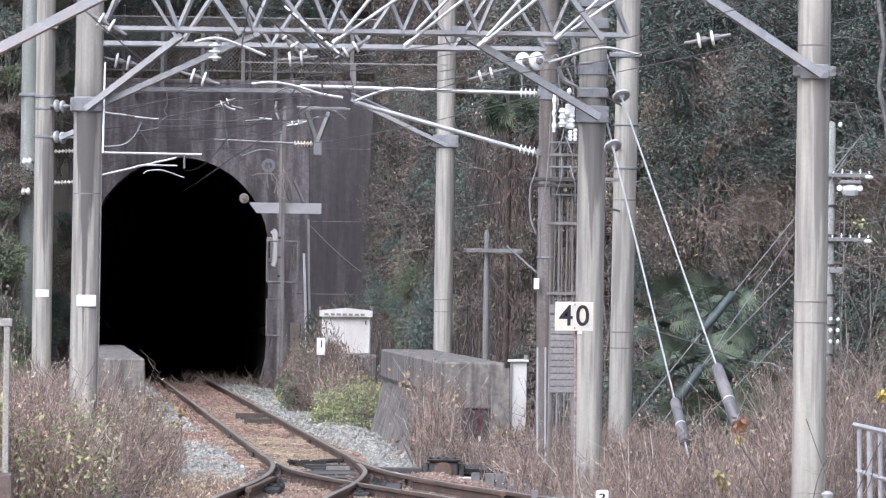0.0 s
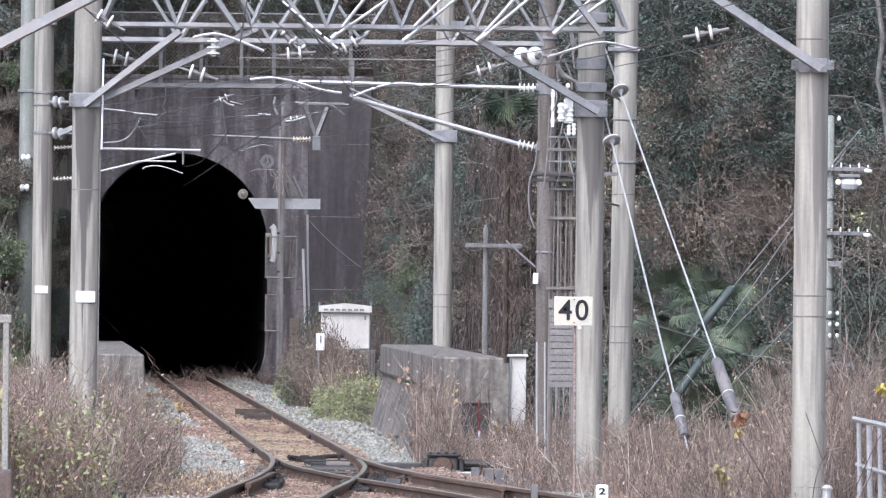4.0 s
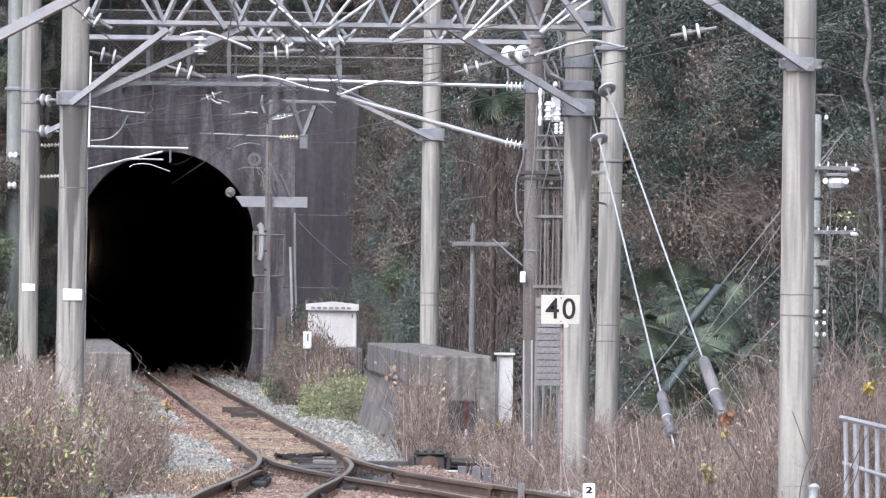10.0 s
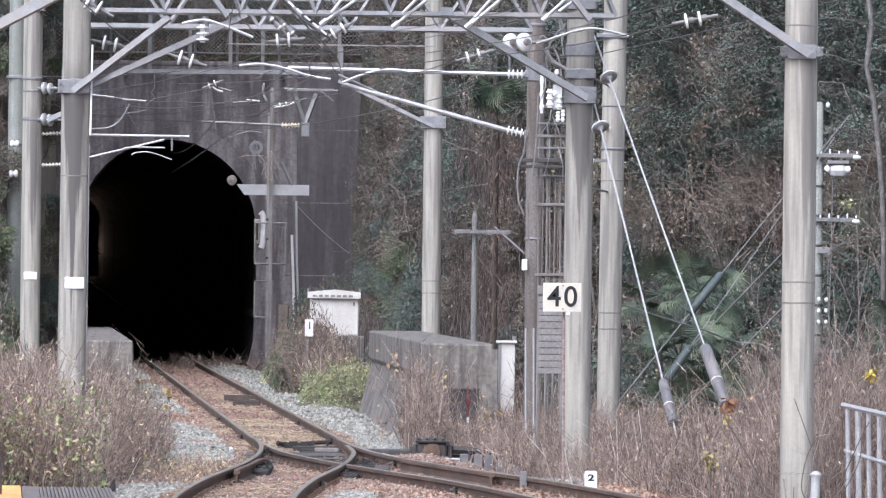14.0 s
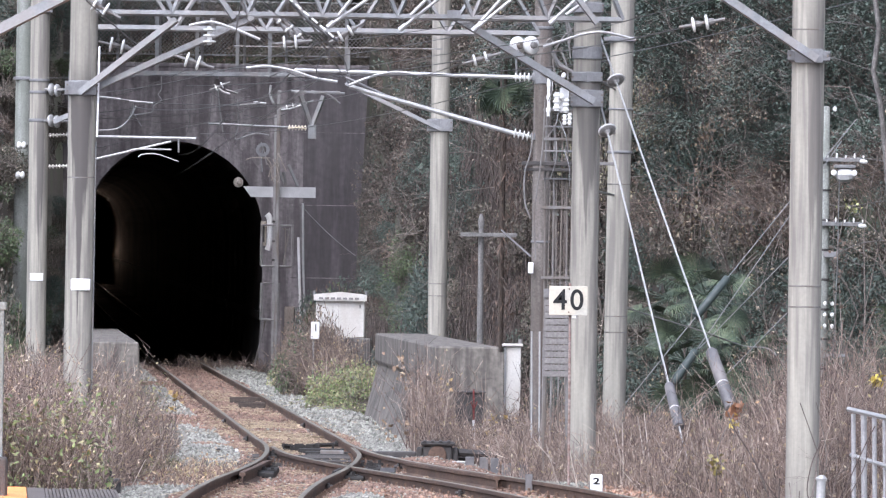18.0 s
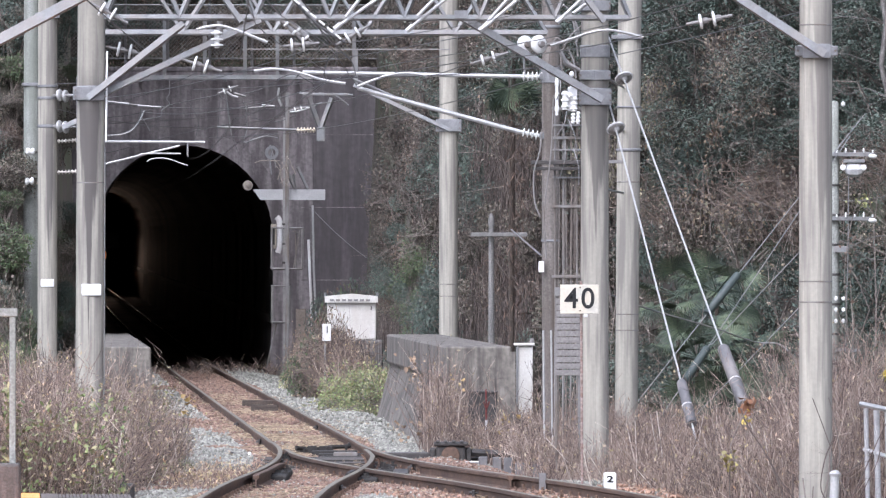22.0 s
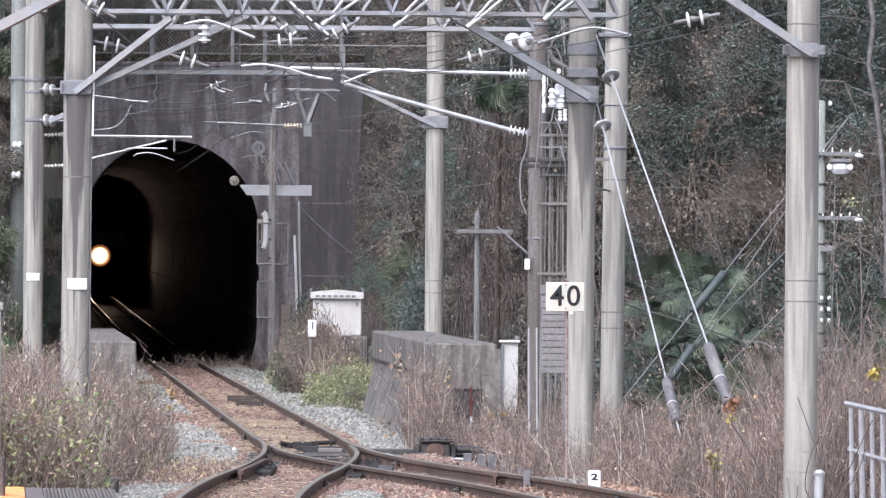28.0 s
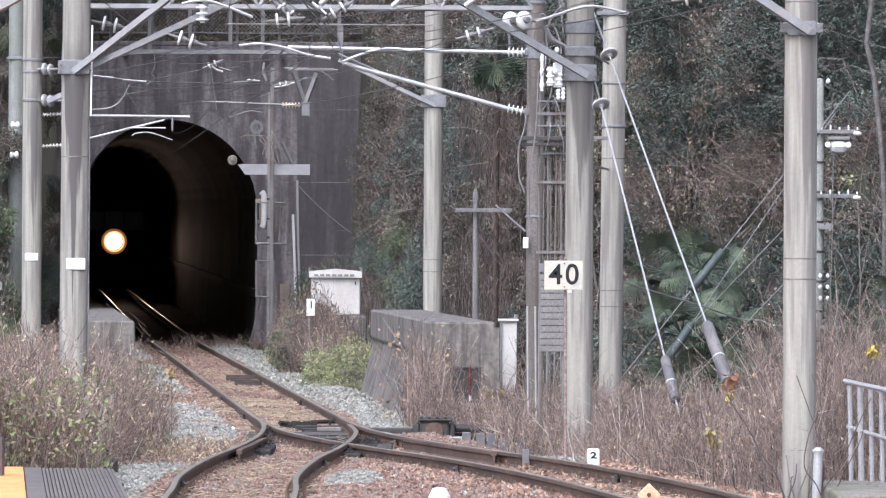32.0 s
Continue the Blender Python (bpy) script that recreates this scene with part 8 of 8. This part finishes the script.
def weeds(name, pts, h, seed, label, leafy=1.0, twigs=4, r=0.005, slant=0.2):
    rng = np.random.default_rng(seed)
    n = len(pts)
    H = h * rng.uniform(0.35, 1.1, n) * np.array([0.85 + 0.5 * noise.noise(Vector((a * 0.9, b * 0.18, 1.5))) for a, b, _ in pts])
    # stems shortened towards the track, to keep the tunnel mouth clear in view
    H *= np.array([min(1.0, max(0.6, 0.6 + 0.55 * (left_x(b) - 1.7 - a))) if a < left_x(b) else 1.0 for a, b, _ in pts])
    # stems capped so the track box and cable cabinet show from the camera
    low = (pts[:, 1] > 110) & (pts[:, 1] < 147) & (pts[:, 0] > 0.0) & (pts[:, 0] < 1.2) & (rng.random(n) < 0.9)
    H[low] = np.minimum(H[low], rng.uniform(0.35, 0.68, low.sum()))
    lean = rng.normal(0, slant, (n, 2))
    sway = rng.normal(0, 0.05, (n, 2))
    p = [pts]
    for k in (0.4, 0.75, 1.0):
        q = pts.copy()
        bend = k ** 1.6
        q[:, 0] += lean[:, 0] * H * bend
        q[:, 1] += lean[:, 1] * H * bend
        q[:, :2] += sway * (H * math.sin(k * 4.2))[:, None]
        q[:, 2] += H * k
        p.append(q + rng.normal(0, 0.012, (n, 3)))
    rad = r * rng.uniform(0.6, 1.4, n)
    sets = [tube_arrays(p[i], p[i + 1], rad * (1 - 0.25 * i), rad * (1 - 0.25 * (i + 1))) for i in range(3)]
    m = n * twigs
    i0 = rng.integers(0, n, m)
    s = rng.uniform(0.0, 1, m)[:, None]
    start = p[1][i0] * (1 - s) + p[3][i0] * s
    tw = start + np.stack([rng.normal(0, 0.10, m), rng.normal(0, 0.10, m), rng.uniform(0.02, 0.22, m)], 1)
    sets.append(tube_arrays(start, tw, r * 0.55, r * 0.25))
    tagged(new(name, mesh_from(name, merged(*sets), DRY_STEM)), label, "weeds", kind="stuff")
    k = int(n * leafy * 1.8)
    if k:
        c = np.concatenate([tw[rng.integers(0, m, k * 2 // 3)], start[rng.integers(0, m, k - k * 2 // 3)]])
        tagged(new("dry_leaves", mesh_from("dry_leaves", leaf_arrays(c, 0.046, 0.35, 1.35, droop=1.0, slim=0.38, rng=rng), DRY_LEAF)), "pale withered weed leaves", "leaves", kind="stuff")


def scatter(n, x0, x1, y0, y1, test, seed, bias=1.0):
    rng = np.random.default_rng(seed)
    out = []
    while len(out) < n:
        y = y0 + (y1 - y0) * rng.random() ** bias
        x = x0 + (x1 - x0) * rng.random()
        if test(x, y) and not in_wall(x, y):
            out.append((x, y, max(ground_z(x, y), -0.5)))
    return np.array(out)


left_ok = lambda x, y: x < left_x(y) - (1.75 + 0.35 * noise.noise(Vector((y * 0.12, 0, 0)))) and x > left_x(y) - 6 and abs(x / y) < 0.05
right_ok = lambda x, y: x > right_x(y) + (1.25 if y < 112 else 2.0 if y < 128 else 1.7) + 0.3 * noise.noise(Vector((y * 0.2, 4, 0))) and abs(x / y) < 0.05 and not (y < 94 and x > 3.4)
weeds("dry_weeds", scatter(6500, -6, -2.6, 99.4, 128, left_ok, 1, 1.4), 1.35, 1, "tall dry brown weeds beside the track", 1.0)
weeds("dry_weeds", scatter(4200, -10, -3, 126, 205, left_ok, 2, 1.2), 0.68, 2, "tall dry brown weeds beside the track", 1.1, r=0.006)
weeds("dry_weeds", scatter(8600, 0.0, 6.0, 92.5, 122, right_ok, 3, 1.3), 0.92, 3, "tangled dry reddish-brown weeds beside the track", 0.6, slant=0.11)
weeds("dry_weeds", scatter(3600, -1.2, 7.0, 120, 150, right_ok, 4, 1.2), 0.78, 4, "tangled dry reddish-brown weeds beside the track", 0.6, r=0.006)
weeds("dry_weeds", scatter(2600, 3.4, 6.0, 94, 112, right_ok, 5, 1.0), 1.75, 5, "tall leafless pale weed tangle", 0.4, 6)
weeds("dry_weeds", scatter(900, -4, 0.5, 150, 200, lambda x, y: x > left_x(y) + 2.3, 6, 1.2), 0.5, 6, "low dry weeds beside the ballast", 1.5, r=0.006)
weeds("dry_weeds", scatter(1100, -5, -3.45, 99.5, 109.3, lambda x, y: abs(x / y) < 0.05, 31), 1.8, 31, "tall leafy dry weeds hiding the poles' feet", 1.6, 7, 0.0055)
weeds("dry_weeds", scatter(500, -3.7, -2.65, 99.6, 112, left_ok, 32), 1.0, 32, "tall leafy dry weeds beside the track", 1.4, 6, slant=0.1)
weeds("dry_weeds", scatter(900, -3.3, -2.0, 168, 189, lambda x, y: x > left_x(y) + 1.75, 33), 1.25, 33, "grey-brown dry weeds before the relay cabinet", 1.6, 5, 0.007)
weeds("dry_weeds", scatter(750, -3.9, -2.4, 192, 232, lambda x, y: x > left_x(y) + 1.85, 37), 1.3, 37, "grey-brown dry weeds at the portal foot", 2.2, 5, 0.006, 0.12)
weeds("dry_weeds", scatter(2600, 0.2, 5.6, 92.4, 107, right_ok, 39, 1.2), 1.05, 39, "pale upright dry stalks standing in the weed tangle", 0.5, 2, 0.0062, 0.06)
weeds("low_grass", scatter(700, -3.2, -2.35, 106, 119, lambda x, y: x < left_x(y) - 0.75, 36), 0.35, 36, "low dry grass on the ballast edge", 2.0, 3)
weeds("dry_weeds", scatter(380, 0.6, 5.2, 93, 112, right_ok, 34), 1.5, 34, "tall twiggy weeds rising above the tangle", 0.5, 9)
weeds("dry_weeds", scatter(800, -0.7, 1.3, 125.5, 132.6, lambda x, y: x > right_x(y) + 1.5, 35), 1.5, 35, "dry weeds before the concrete block", 0.5, 6, 0.006)
weeds("dry_weeds", scatter(330, -8.2, -4.4, 238, 246.3, lambda x, y: noise.noise(Vector((x * 1.6, y * 0.2, 6))) > -0.15, 38), 0.42, 38, "low dry weeds across the tunnel mouth", 1.6, 5, 0.008, 0.3)
WITHERED = foliage("withered_broad_leaves", [(0.20, 0.145, 0.115), (0.30, 0.235, 0.19), (0.15, 0.105, 0.085), (0.25, 0.21, 0.12)], 0.75, 0.1)
weeds("dry_weeds", scatter(300, -0.9, 0.15, 125.5, 132.6, lambda x, y: x > right_x(y) + 1.4, 45), 1.75, 45, "thin tall dry stalks before the concrete wall", 0.9, 3, 0.005, 0.08)
# pale fallen canes leaning through the weeds
rng = np.random.default_rng(77)
for nm, pts in (("pale_canes", scatter(90, 0.5, 5.5, 94, 112, right_ok, 21)), ("pale_canes", scatter(60, -5, -2.6, 100, 118, left_ok, 22))):
    end = pts + np.stack([rng.normal(0, 0.35, len(pts)), rng.normal(0, 0.3, len(pts)), rng.uniform(0.35, 1.15, len(pts))], 1)
    mid = (pts + end) / 2 + rng.normal(0, 0.05, pts.shape)
    tagged(new(nm, mesh_from(nm, merged(tube_arrays(pts, mid, 0.008, 0.007, 4), tube_arrays(mid, end, 0.007, 0.003, 4)), PALE_CANE)), "pale dead canes leaning among the weeds", "weeds", kind="stuff")
RUSSET_LEAF = foliage("russet_leaves", [(0.26, 0.125, 0.065), (0.20, 0.095, 0.05)], 0.7, 0.1)
TAN_LEAF = foliage("tan_leaves", [(0.30, 0.21, 0.14), (0.40, 0.30, 0.20), (0.24, 0.15, 0.10)], 0.7, 0.1)
OCHRE_LEAF = foliage("ochre_leaves", [(0.36, 0.22, 0.07), (0.45, 0.32, 0.12), (0.28, 0.18, 0.08)], 0.6, 0.1)
rng = np.random.default_rng(78)
for nm, p in (("large_dry_leaves", scatter(300, -4.8, -2.7, 99.2, 104, left_ok, 41)), ("large_dry_leaves", scatter(70, 0.4, 5.4, 93, 104, right_ok, 42))):
    p[:, 2] += rng.uniform(0.15, 1.0, len(p)) * (1.0 if p[0, 0] < 0 else 0.7)
    tagged(new(nm, mesh_from(nm, leaf_arrays(p, 0.10, 0.5, 1.3, 1.3, 0.45, rng), WITHERED)), "large pale withered leaves on the weeds", "leaves", kind="stuff")
# thin creeper twigs climbing the pole
tw = random.Random(44)
ob = thing("pole_creeper", (3.25, 90.6, -0.3), "thin dark leafless creeper at the pole's foot", "creeper")
for i in range(13):
    x, y, z = tw.uniform(2.95, 3.55), tw.uniform(90.35, 90.75), -0.35
    dx = tw.uniform(-0.14, 0.14)
    pts = [(x, y, z)]
    for k in range(tw.randint(3, 6)):
        dx = dx * 0.6 + tw.uniform(-0.13, 0.13)
        x, z = x + dx, z + tw.uniform(0.14, 0.3)
        pts.append((x, y + tw.uniform(-0.04, 0.04), z))
    part("twig", cable(bmesh.new(), pts, tw.uniform(0.004, 0.008), 5, True), DARK_TWIG if i % 3 else TWIG, ob)
# low green and yellow leaves among the dry stems
for nm, mat, n, box_, hgt, size, seed, lab in (("low_green_leaves", LUSH, 2600, (-4.6, -3.7, 98.95, 101), 1.25, 0.066, 10, "yellow-green leaves among the tall weeds"), ("low_green_leaves", LUSH, 2600, (-3.7, -2.4, 99.4, 119), 0.35, 0.05, 11, "low yellow-green leaves at the weeds' edge"), ("low_green_leaves", YELLOW, 11000, (-6, -2.6, 99.5, 150), 0.95, 0.06, 8, "yellow-green low leaves among dry weeds"), ("low_green_leaves", VINE, 5000, (-9, -3, 110, 215), 0.7, 0.08, 9, "dull green low leaves among dry weeds")):
    p = scatter(n, *box_, left_ok if seed != 10 else (lambda x, y: abs(x / y) < 0.05), seed)
    if seed == 10:
        p[:, 0] = -4.55 + (p[:, 0] + 4.6) ** 2 * 1.5
    keep = np.array([noise.noise(Vector((a * 1.3, b * 0.25, 3))) > -0.05 or seed == 10 for a, b, _ in p])
    p = p[keep]
    p[:, 2] += 0.02 + hgt * np.random.default_rng(seed).random(len(p)) ** 1.7 * np.array([1 + 0.5 * noise.noise(Vector((a * 2, b * 0.4, 9))) for a, b, _ in p])
    tagged(new(nm, mesh_from(nm, leaf_arrays(p, size, rng=np.random.default_rng(seed)), mat)), lab, "leaves", kind="stuff")
YELLOW_OLIVE = foliage("olive_yellow_leaves", [(0.22, 0.18, 0.055), (0.31, 0.26, 0.08), (0.16, 0.14, 0.06)], 0.65, 0.1)
for i, (x, y, z, n, sp) in enumerate(((-0.78, 135, 0.10, 22, 0.09), (2.60, 95.2, 0.45, 16, 0.035), (2.60, 95.2, 0.33, 13, 0.03), (2.88, 99, 0.87, 18, 0.032), (2.87, 99, 0.76, 9, 0.03), (4.20, 97, 1.22, 12, 0.04), (-3.62, 100.2, 0.30, 6, 0.03), (0.62, 128, 0.30, 10, 0.06), (-0.45, 130, 0.22, 14, 0.10), (-3.05, 112, 0.75, 12, 0.06), (0.0, 131.5, 0.78, 8, 0.06), (-0.62, 141, 0.95, 20, 0.10), (-0.58, 138, 0.72, 14, 0.08))):
    rng = np.random.default_rng(200 + i)
    c = np.array([x, y, z]) + rng.normal(0, sp, (n, 3))
    ob = thing("yellow_leaf_sprig", (x, y, z - 0.3), "sprig of bright yellow autumn leaves in the weeds", "leaves")
    part("stem", rod(bmesh.new(), (x, y, -0.35), (x, y, z), 0.005, seg=4), TWIG, ob)
    v, f = leaf_arrays(c, 0.12 if i == 5 else 0.13 if i == 3 else 0.058 if i in (1, 2) else 0.075, slim=0.8, rng=rng)
    lf = new("leaves", mesh_from("leaves", (v - np.array([x, y, z - 0.3]), f), TAN_LEAF if i in (0, 8, 11, 12) else RUSSET_LEAF if i == 3 else (BRIGHT_YELLOW if i in (4, 5) else YELLOW_OLIVE if i in (1, 2) else OCHRE_LEAF)))
    lf.parent = ob


climber = thing("climbing_vine", (5.85, 149, 1.0), "thin climbing vine with yellowed leaves on the utility pole", "vine")
part("stem", cable(bmesh.new(), [(5.78, 149.2, -0.4), (5.84, 149.2, 1.2), (5.80, 149.2, 2.3), (5.95, 149.2, 3.2), (6.15, 149.2, 3.35)], 0.007, 5, True), TWIG, climber)
for i, (x, z, sx, sz, n, mat) in enumerate(((6.02, 3.28, 0.10, 0.05, 34, YELLOW), (5.88, 2.55, 0.06, 0.18, 30, DEAD), (5.83, 1.95, 0.06, 0.14, 14, DEAD))):
    rng = np.random.default_rng(330 + i)
    c = np.stack([rng.normal(x - 5.85, sx, n), rng.normal(0, 0.05, n), rng.normal(z - 1.0, sz, n)], 1)
    under("leaves", mesh_from("leaves", leaf_arrays(c, 0.06, slim=0.7, rng=rng), mat), climber)


# ---- ballast stones, sleepers and fastenings ----
def stones(name, pts, size, mat, seed, label):
    rng = np.random.default_rng(seed)
    n = len(pts)
    base = np.array([(1, 0, 0), (0, 1, 0), (-1, 0, 0), (0, -1, 0), (0, 0, 1), (0, 0, -1.0)])
    tri = np.array([(0, 1, 4), (1, 2, 4), (2, 3, 4), (3, 0, 4), (1, 0, 5), (2, 1, 5), (3, 2, 5), (0, 3, 5)])
    s = size * rng.uniform(0.5, 1.25, (n, 1, 1))
    v = base[None] * rng.uniform(0.6, 1.25, (n, 6, 1)) * s
    a = rng.uniform(0, math.tau, n)
    c, d = np.cos(a)[:, None], np.sin(a)[:, None]
    tilt = rng.uniform(-0.8, 0.8, (n, 1))
    x, y, z = v[..., 0], v[..., 1], v[..., 2]
    x, z = x * np.cos(tilt) - z * np.sin(tilt), x * np.sin(tilt) + z * np.cos(tilt)
    v = np.stack([x * c - y * d, x * d + y * c, z], -1) + pts[:, None, :]
    f = (tri[None] + (np.arange(n) * 6)[:, None, None]).reshape(-1, 3)
    tagged(new(name, mesh_from(name, (v.reshape(-1, 3), f), mat)), label, "gravel", kind="stuff")


def bed_scatter(n, y0, y1, test, seed, bias=1.3):
    rng = np.random.default_rng(seed)
    out = []
    while len(out) < n:
        y = y0 + (y1 - y0) * rng.random() ** bias
        f = left_x if rng.random() < 0.5 else right_x
        x = f(y) + rng.uniform(-2.4, 2.4)
        g = track_gap(x, y)
        if test(x, y, g):
            out.append((x, y, bed_z(x, y) + 0.012))
    return np.array(out)


stones("ballast_stones", bed_scatter(20000, 84, 135, lambda x, y, g: fresh(x, y), 1), 0.032, STONE_GREY, 1, "fresh pale grey ballast stones")
stones("ballast_stones", bed_scatter(17000, 135, 246, lambda x, y, g: fresh(x, y), 2), 0.04, STONE_GREY, 2, "fresh pale grey ballast stones")
stones("ballast_stones", bed_scatter(34000, 84, 135, lambda x, y, g: not fresh(x, y) and g < 1.9, 3), 0.027, STONE_RUST, 3, "rust-stained brown ballast stones")
stones("ballast_stones", bed_scatter(8000, 135, 246, lambda x, y, g: not fresh(x, y) and g < 1.9, 4), 0.034, STONE_RUST, 4, "rust-stained brown ballast stones")

stones("ballast_stones", bed_scatter(5000, 84, 150, lambda x, y, g: not fresh(x, y) and g < 1.9, 5), 0.026, STONE_GREY, 5, "scattered grey stones among rusty ballast")

def litter():
    """Straw lying on the ballast and fallen leaves by the crossing."""
    rng = np.random.default_rng(91)
    out = []
    while len(out) < 7500:
        y = 86 + 110 * rng.random() ** 1.6
        f = left_x if rng.random() < 0.6 else right_x
        if rng.random() < 0.4:
            y = rng.normal(143, 8)
        x = f(y) + rng.normal(0, 0.45)
        if noise.noise(Vector((x * 0.8, y * 0.2, 11))) > -0.1:
            out.append((x, y, bed_z(x, y) + 0.03))
    a = np.array(out)
    ang = rng.uniform(0, math.tau, len(a))
    b = a + np.stack([np.cos(ang), np.sin(ang), rng.uniform(-0.1, 0.25, len(a))], 1) * rng.uniform(0.04, 0.15, (len(a), 1))
    tagged(new("dead_straw", mesh_from("dead_straw", tube_arrays(a, b, 0.004, 0.003), PALE_STRAW)), "pale dead straw strewn on the ballast", "straw", kind="stuff")
    p = []
    while len(p) < 4600:
        y = 85 + 21 * rng.random() ** 1.3
        x = right_x(y) + (0.62 + abs(rng.normal(0, 0.55)) if rng.random() < 0.75 else rng.uniform(-1.6, 0.5))
        p.append((x, y, max(bed_z(x, y), -0.3) + 0.03))
    tagged(new("fallen_leaves", mesh_from("fallen_leaves", leaf_arrays(np.array(p), 0.06, droop=0.0, slim=0.6, rng=rng), FALLEN)), "fallen orange-brown leaves beside the rail", "leaves", kind="stuff")


PALE_STRAW = foliage("pale_straw", [(0.32, 0.25, 0.165), (0.42, 0.34, 0.235), (0.24, 0.18, 0.12)], 0.85, 0.1)
FALLEN = foliage("fallen_leaves", [(0.33, 0.185, 0.125), (0.42, 0.27, 0.19), (0.24, 0.14, 0.10), (0.52, 0.41, 0.30)], 0.8, 0.1)
litter()
for i, (x, y) in enumerate(((3.1, 90.5), (3.35, 90.3), (3.6, 92.5), (2.9, 92))):
    branchy("bare_sapling", x, y, -0.3, 0.8, 170 + i, "thin reddish leafless sapling at the pole's foot", (rnd.uniform(-0.2, 0.2), 0), TWIG, 3, 0.008)

SLEEPER_MESH = bpy.data.meshes.new("sleeper")
bm = block(-1.02, 1.02, -0.10, 0.10, -0.29, -0.135, 0.012)
bm.to_mesh(SLEEPER_MESH)
bm.free()
SLEEPER_MESH.materials.append(SLEEPER)
CHAIR_MESH = bpy.data.meshes.new("rail_chair")
bm = block(-0.10, -0.055, -0.07, 0.07, -0.14, -0.11, 0.006)
box(bm, 0.055, 0.10, -0.07, 0.07, -0.14, -0.11, 0.006)
rod(bm, (-0.08, 0, -0.14), (-0.08, 0, -0.075), 0.016, seg=6)
rod(bm, (0.08, 0, -0.14), (0.08, 0, -0.075), 0.016, seg=6)
bm.to_mesh(CHAIR_MESH)
bm.free()
CHAIR_MESH.materials.append(RUST)


def heading(f, y):
    return -math.atan((f(y + 0.5) - f(y - 0.5)))


n = 0
for i in range(236):
    y = 85.0 + i * 0.68
    share("sleeper", SLEEPER_MESH, track, (left_x(y), y, -0.02), heading(left_x, y))
    if y < 116:
        share("sleeper", SLEEPER_MESH, track, (right_x(y), y + 0.05, -0.024), heading(right_x, y))
    if y < 128:
        for f, ss in ((left_x, (-1, 1)), (right_x, (-1, 1))):
            for s in ss:
                share("rail_chair", CHAIR_MESH, track, (f(y) + s * HALF, y, 0.0), heading(f, y))


def train_at(d):
    return pose(tunnel_x(d), d, tunnel_z(d), 0.2865, 0, math.degrees(0.0433))


def motions():
    walk(train, [(t, train_at(388 + 18.0 * (32 - t))) for t in (0, 4, 8, 12, 16, 20, 24, 28, 32)])


motions()
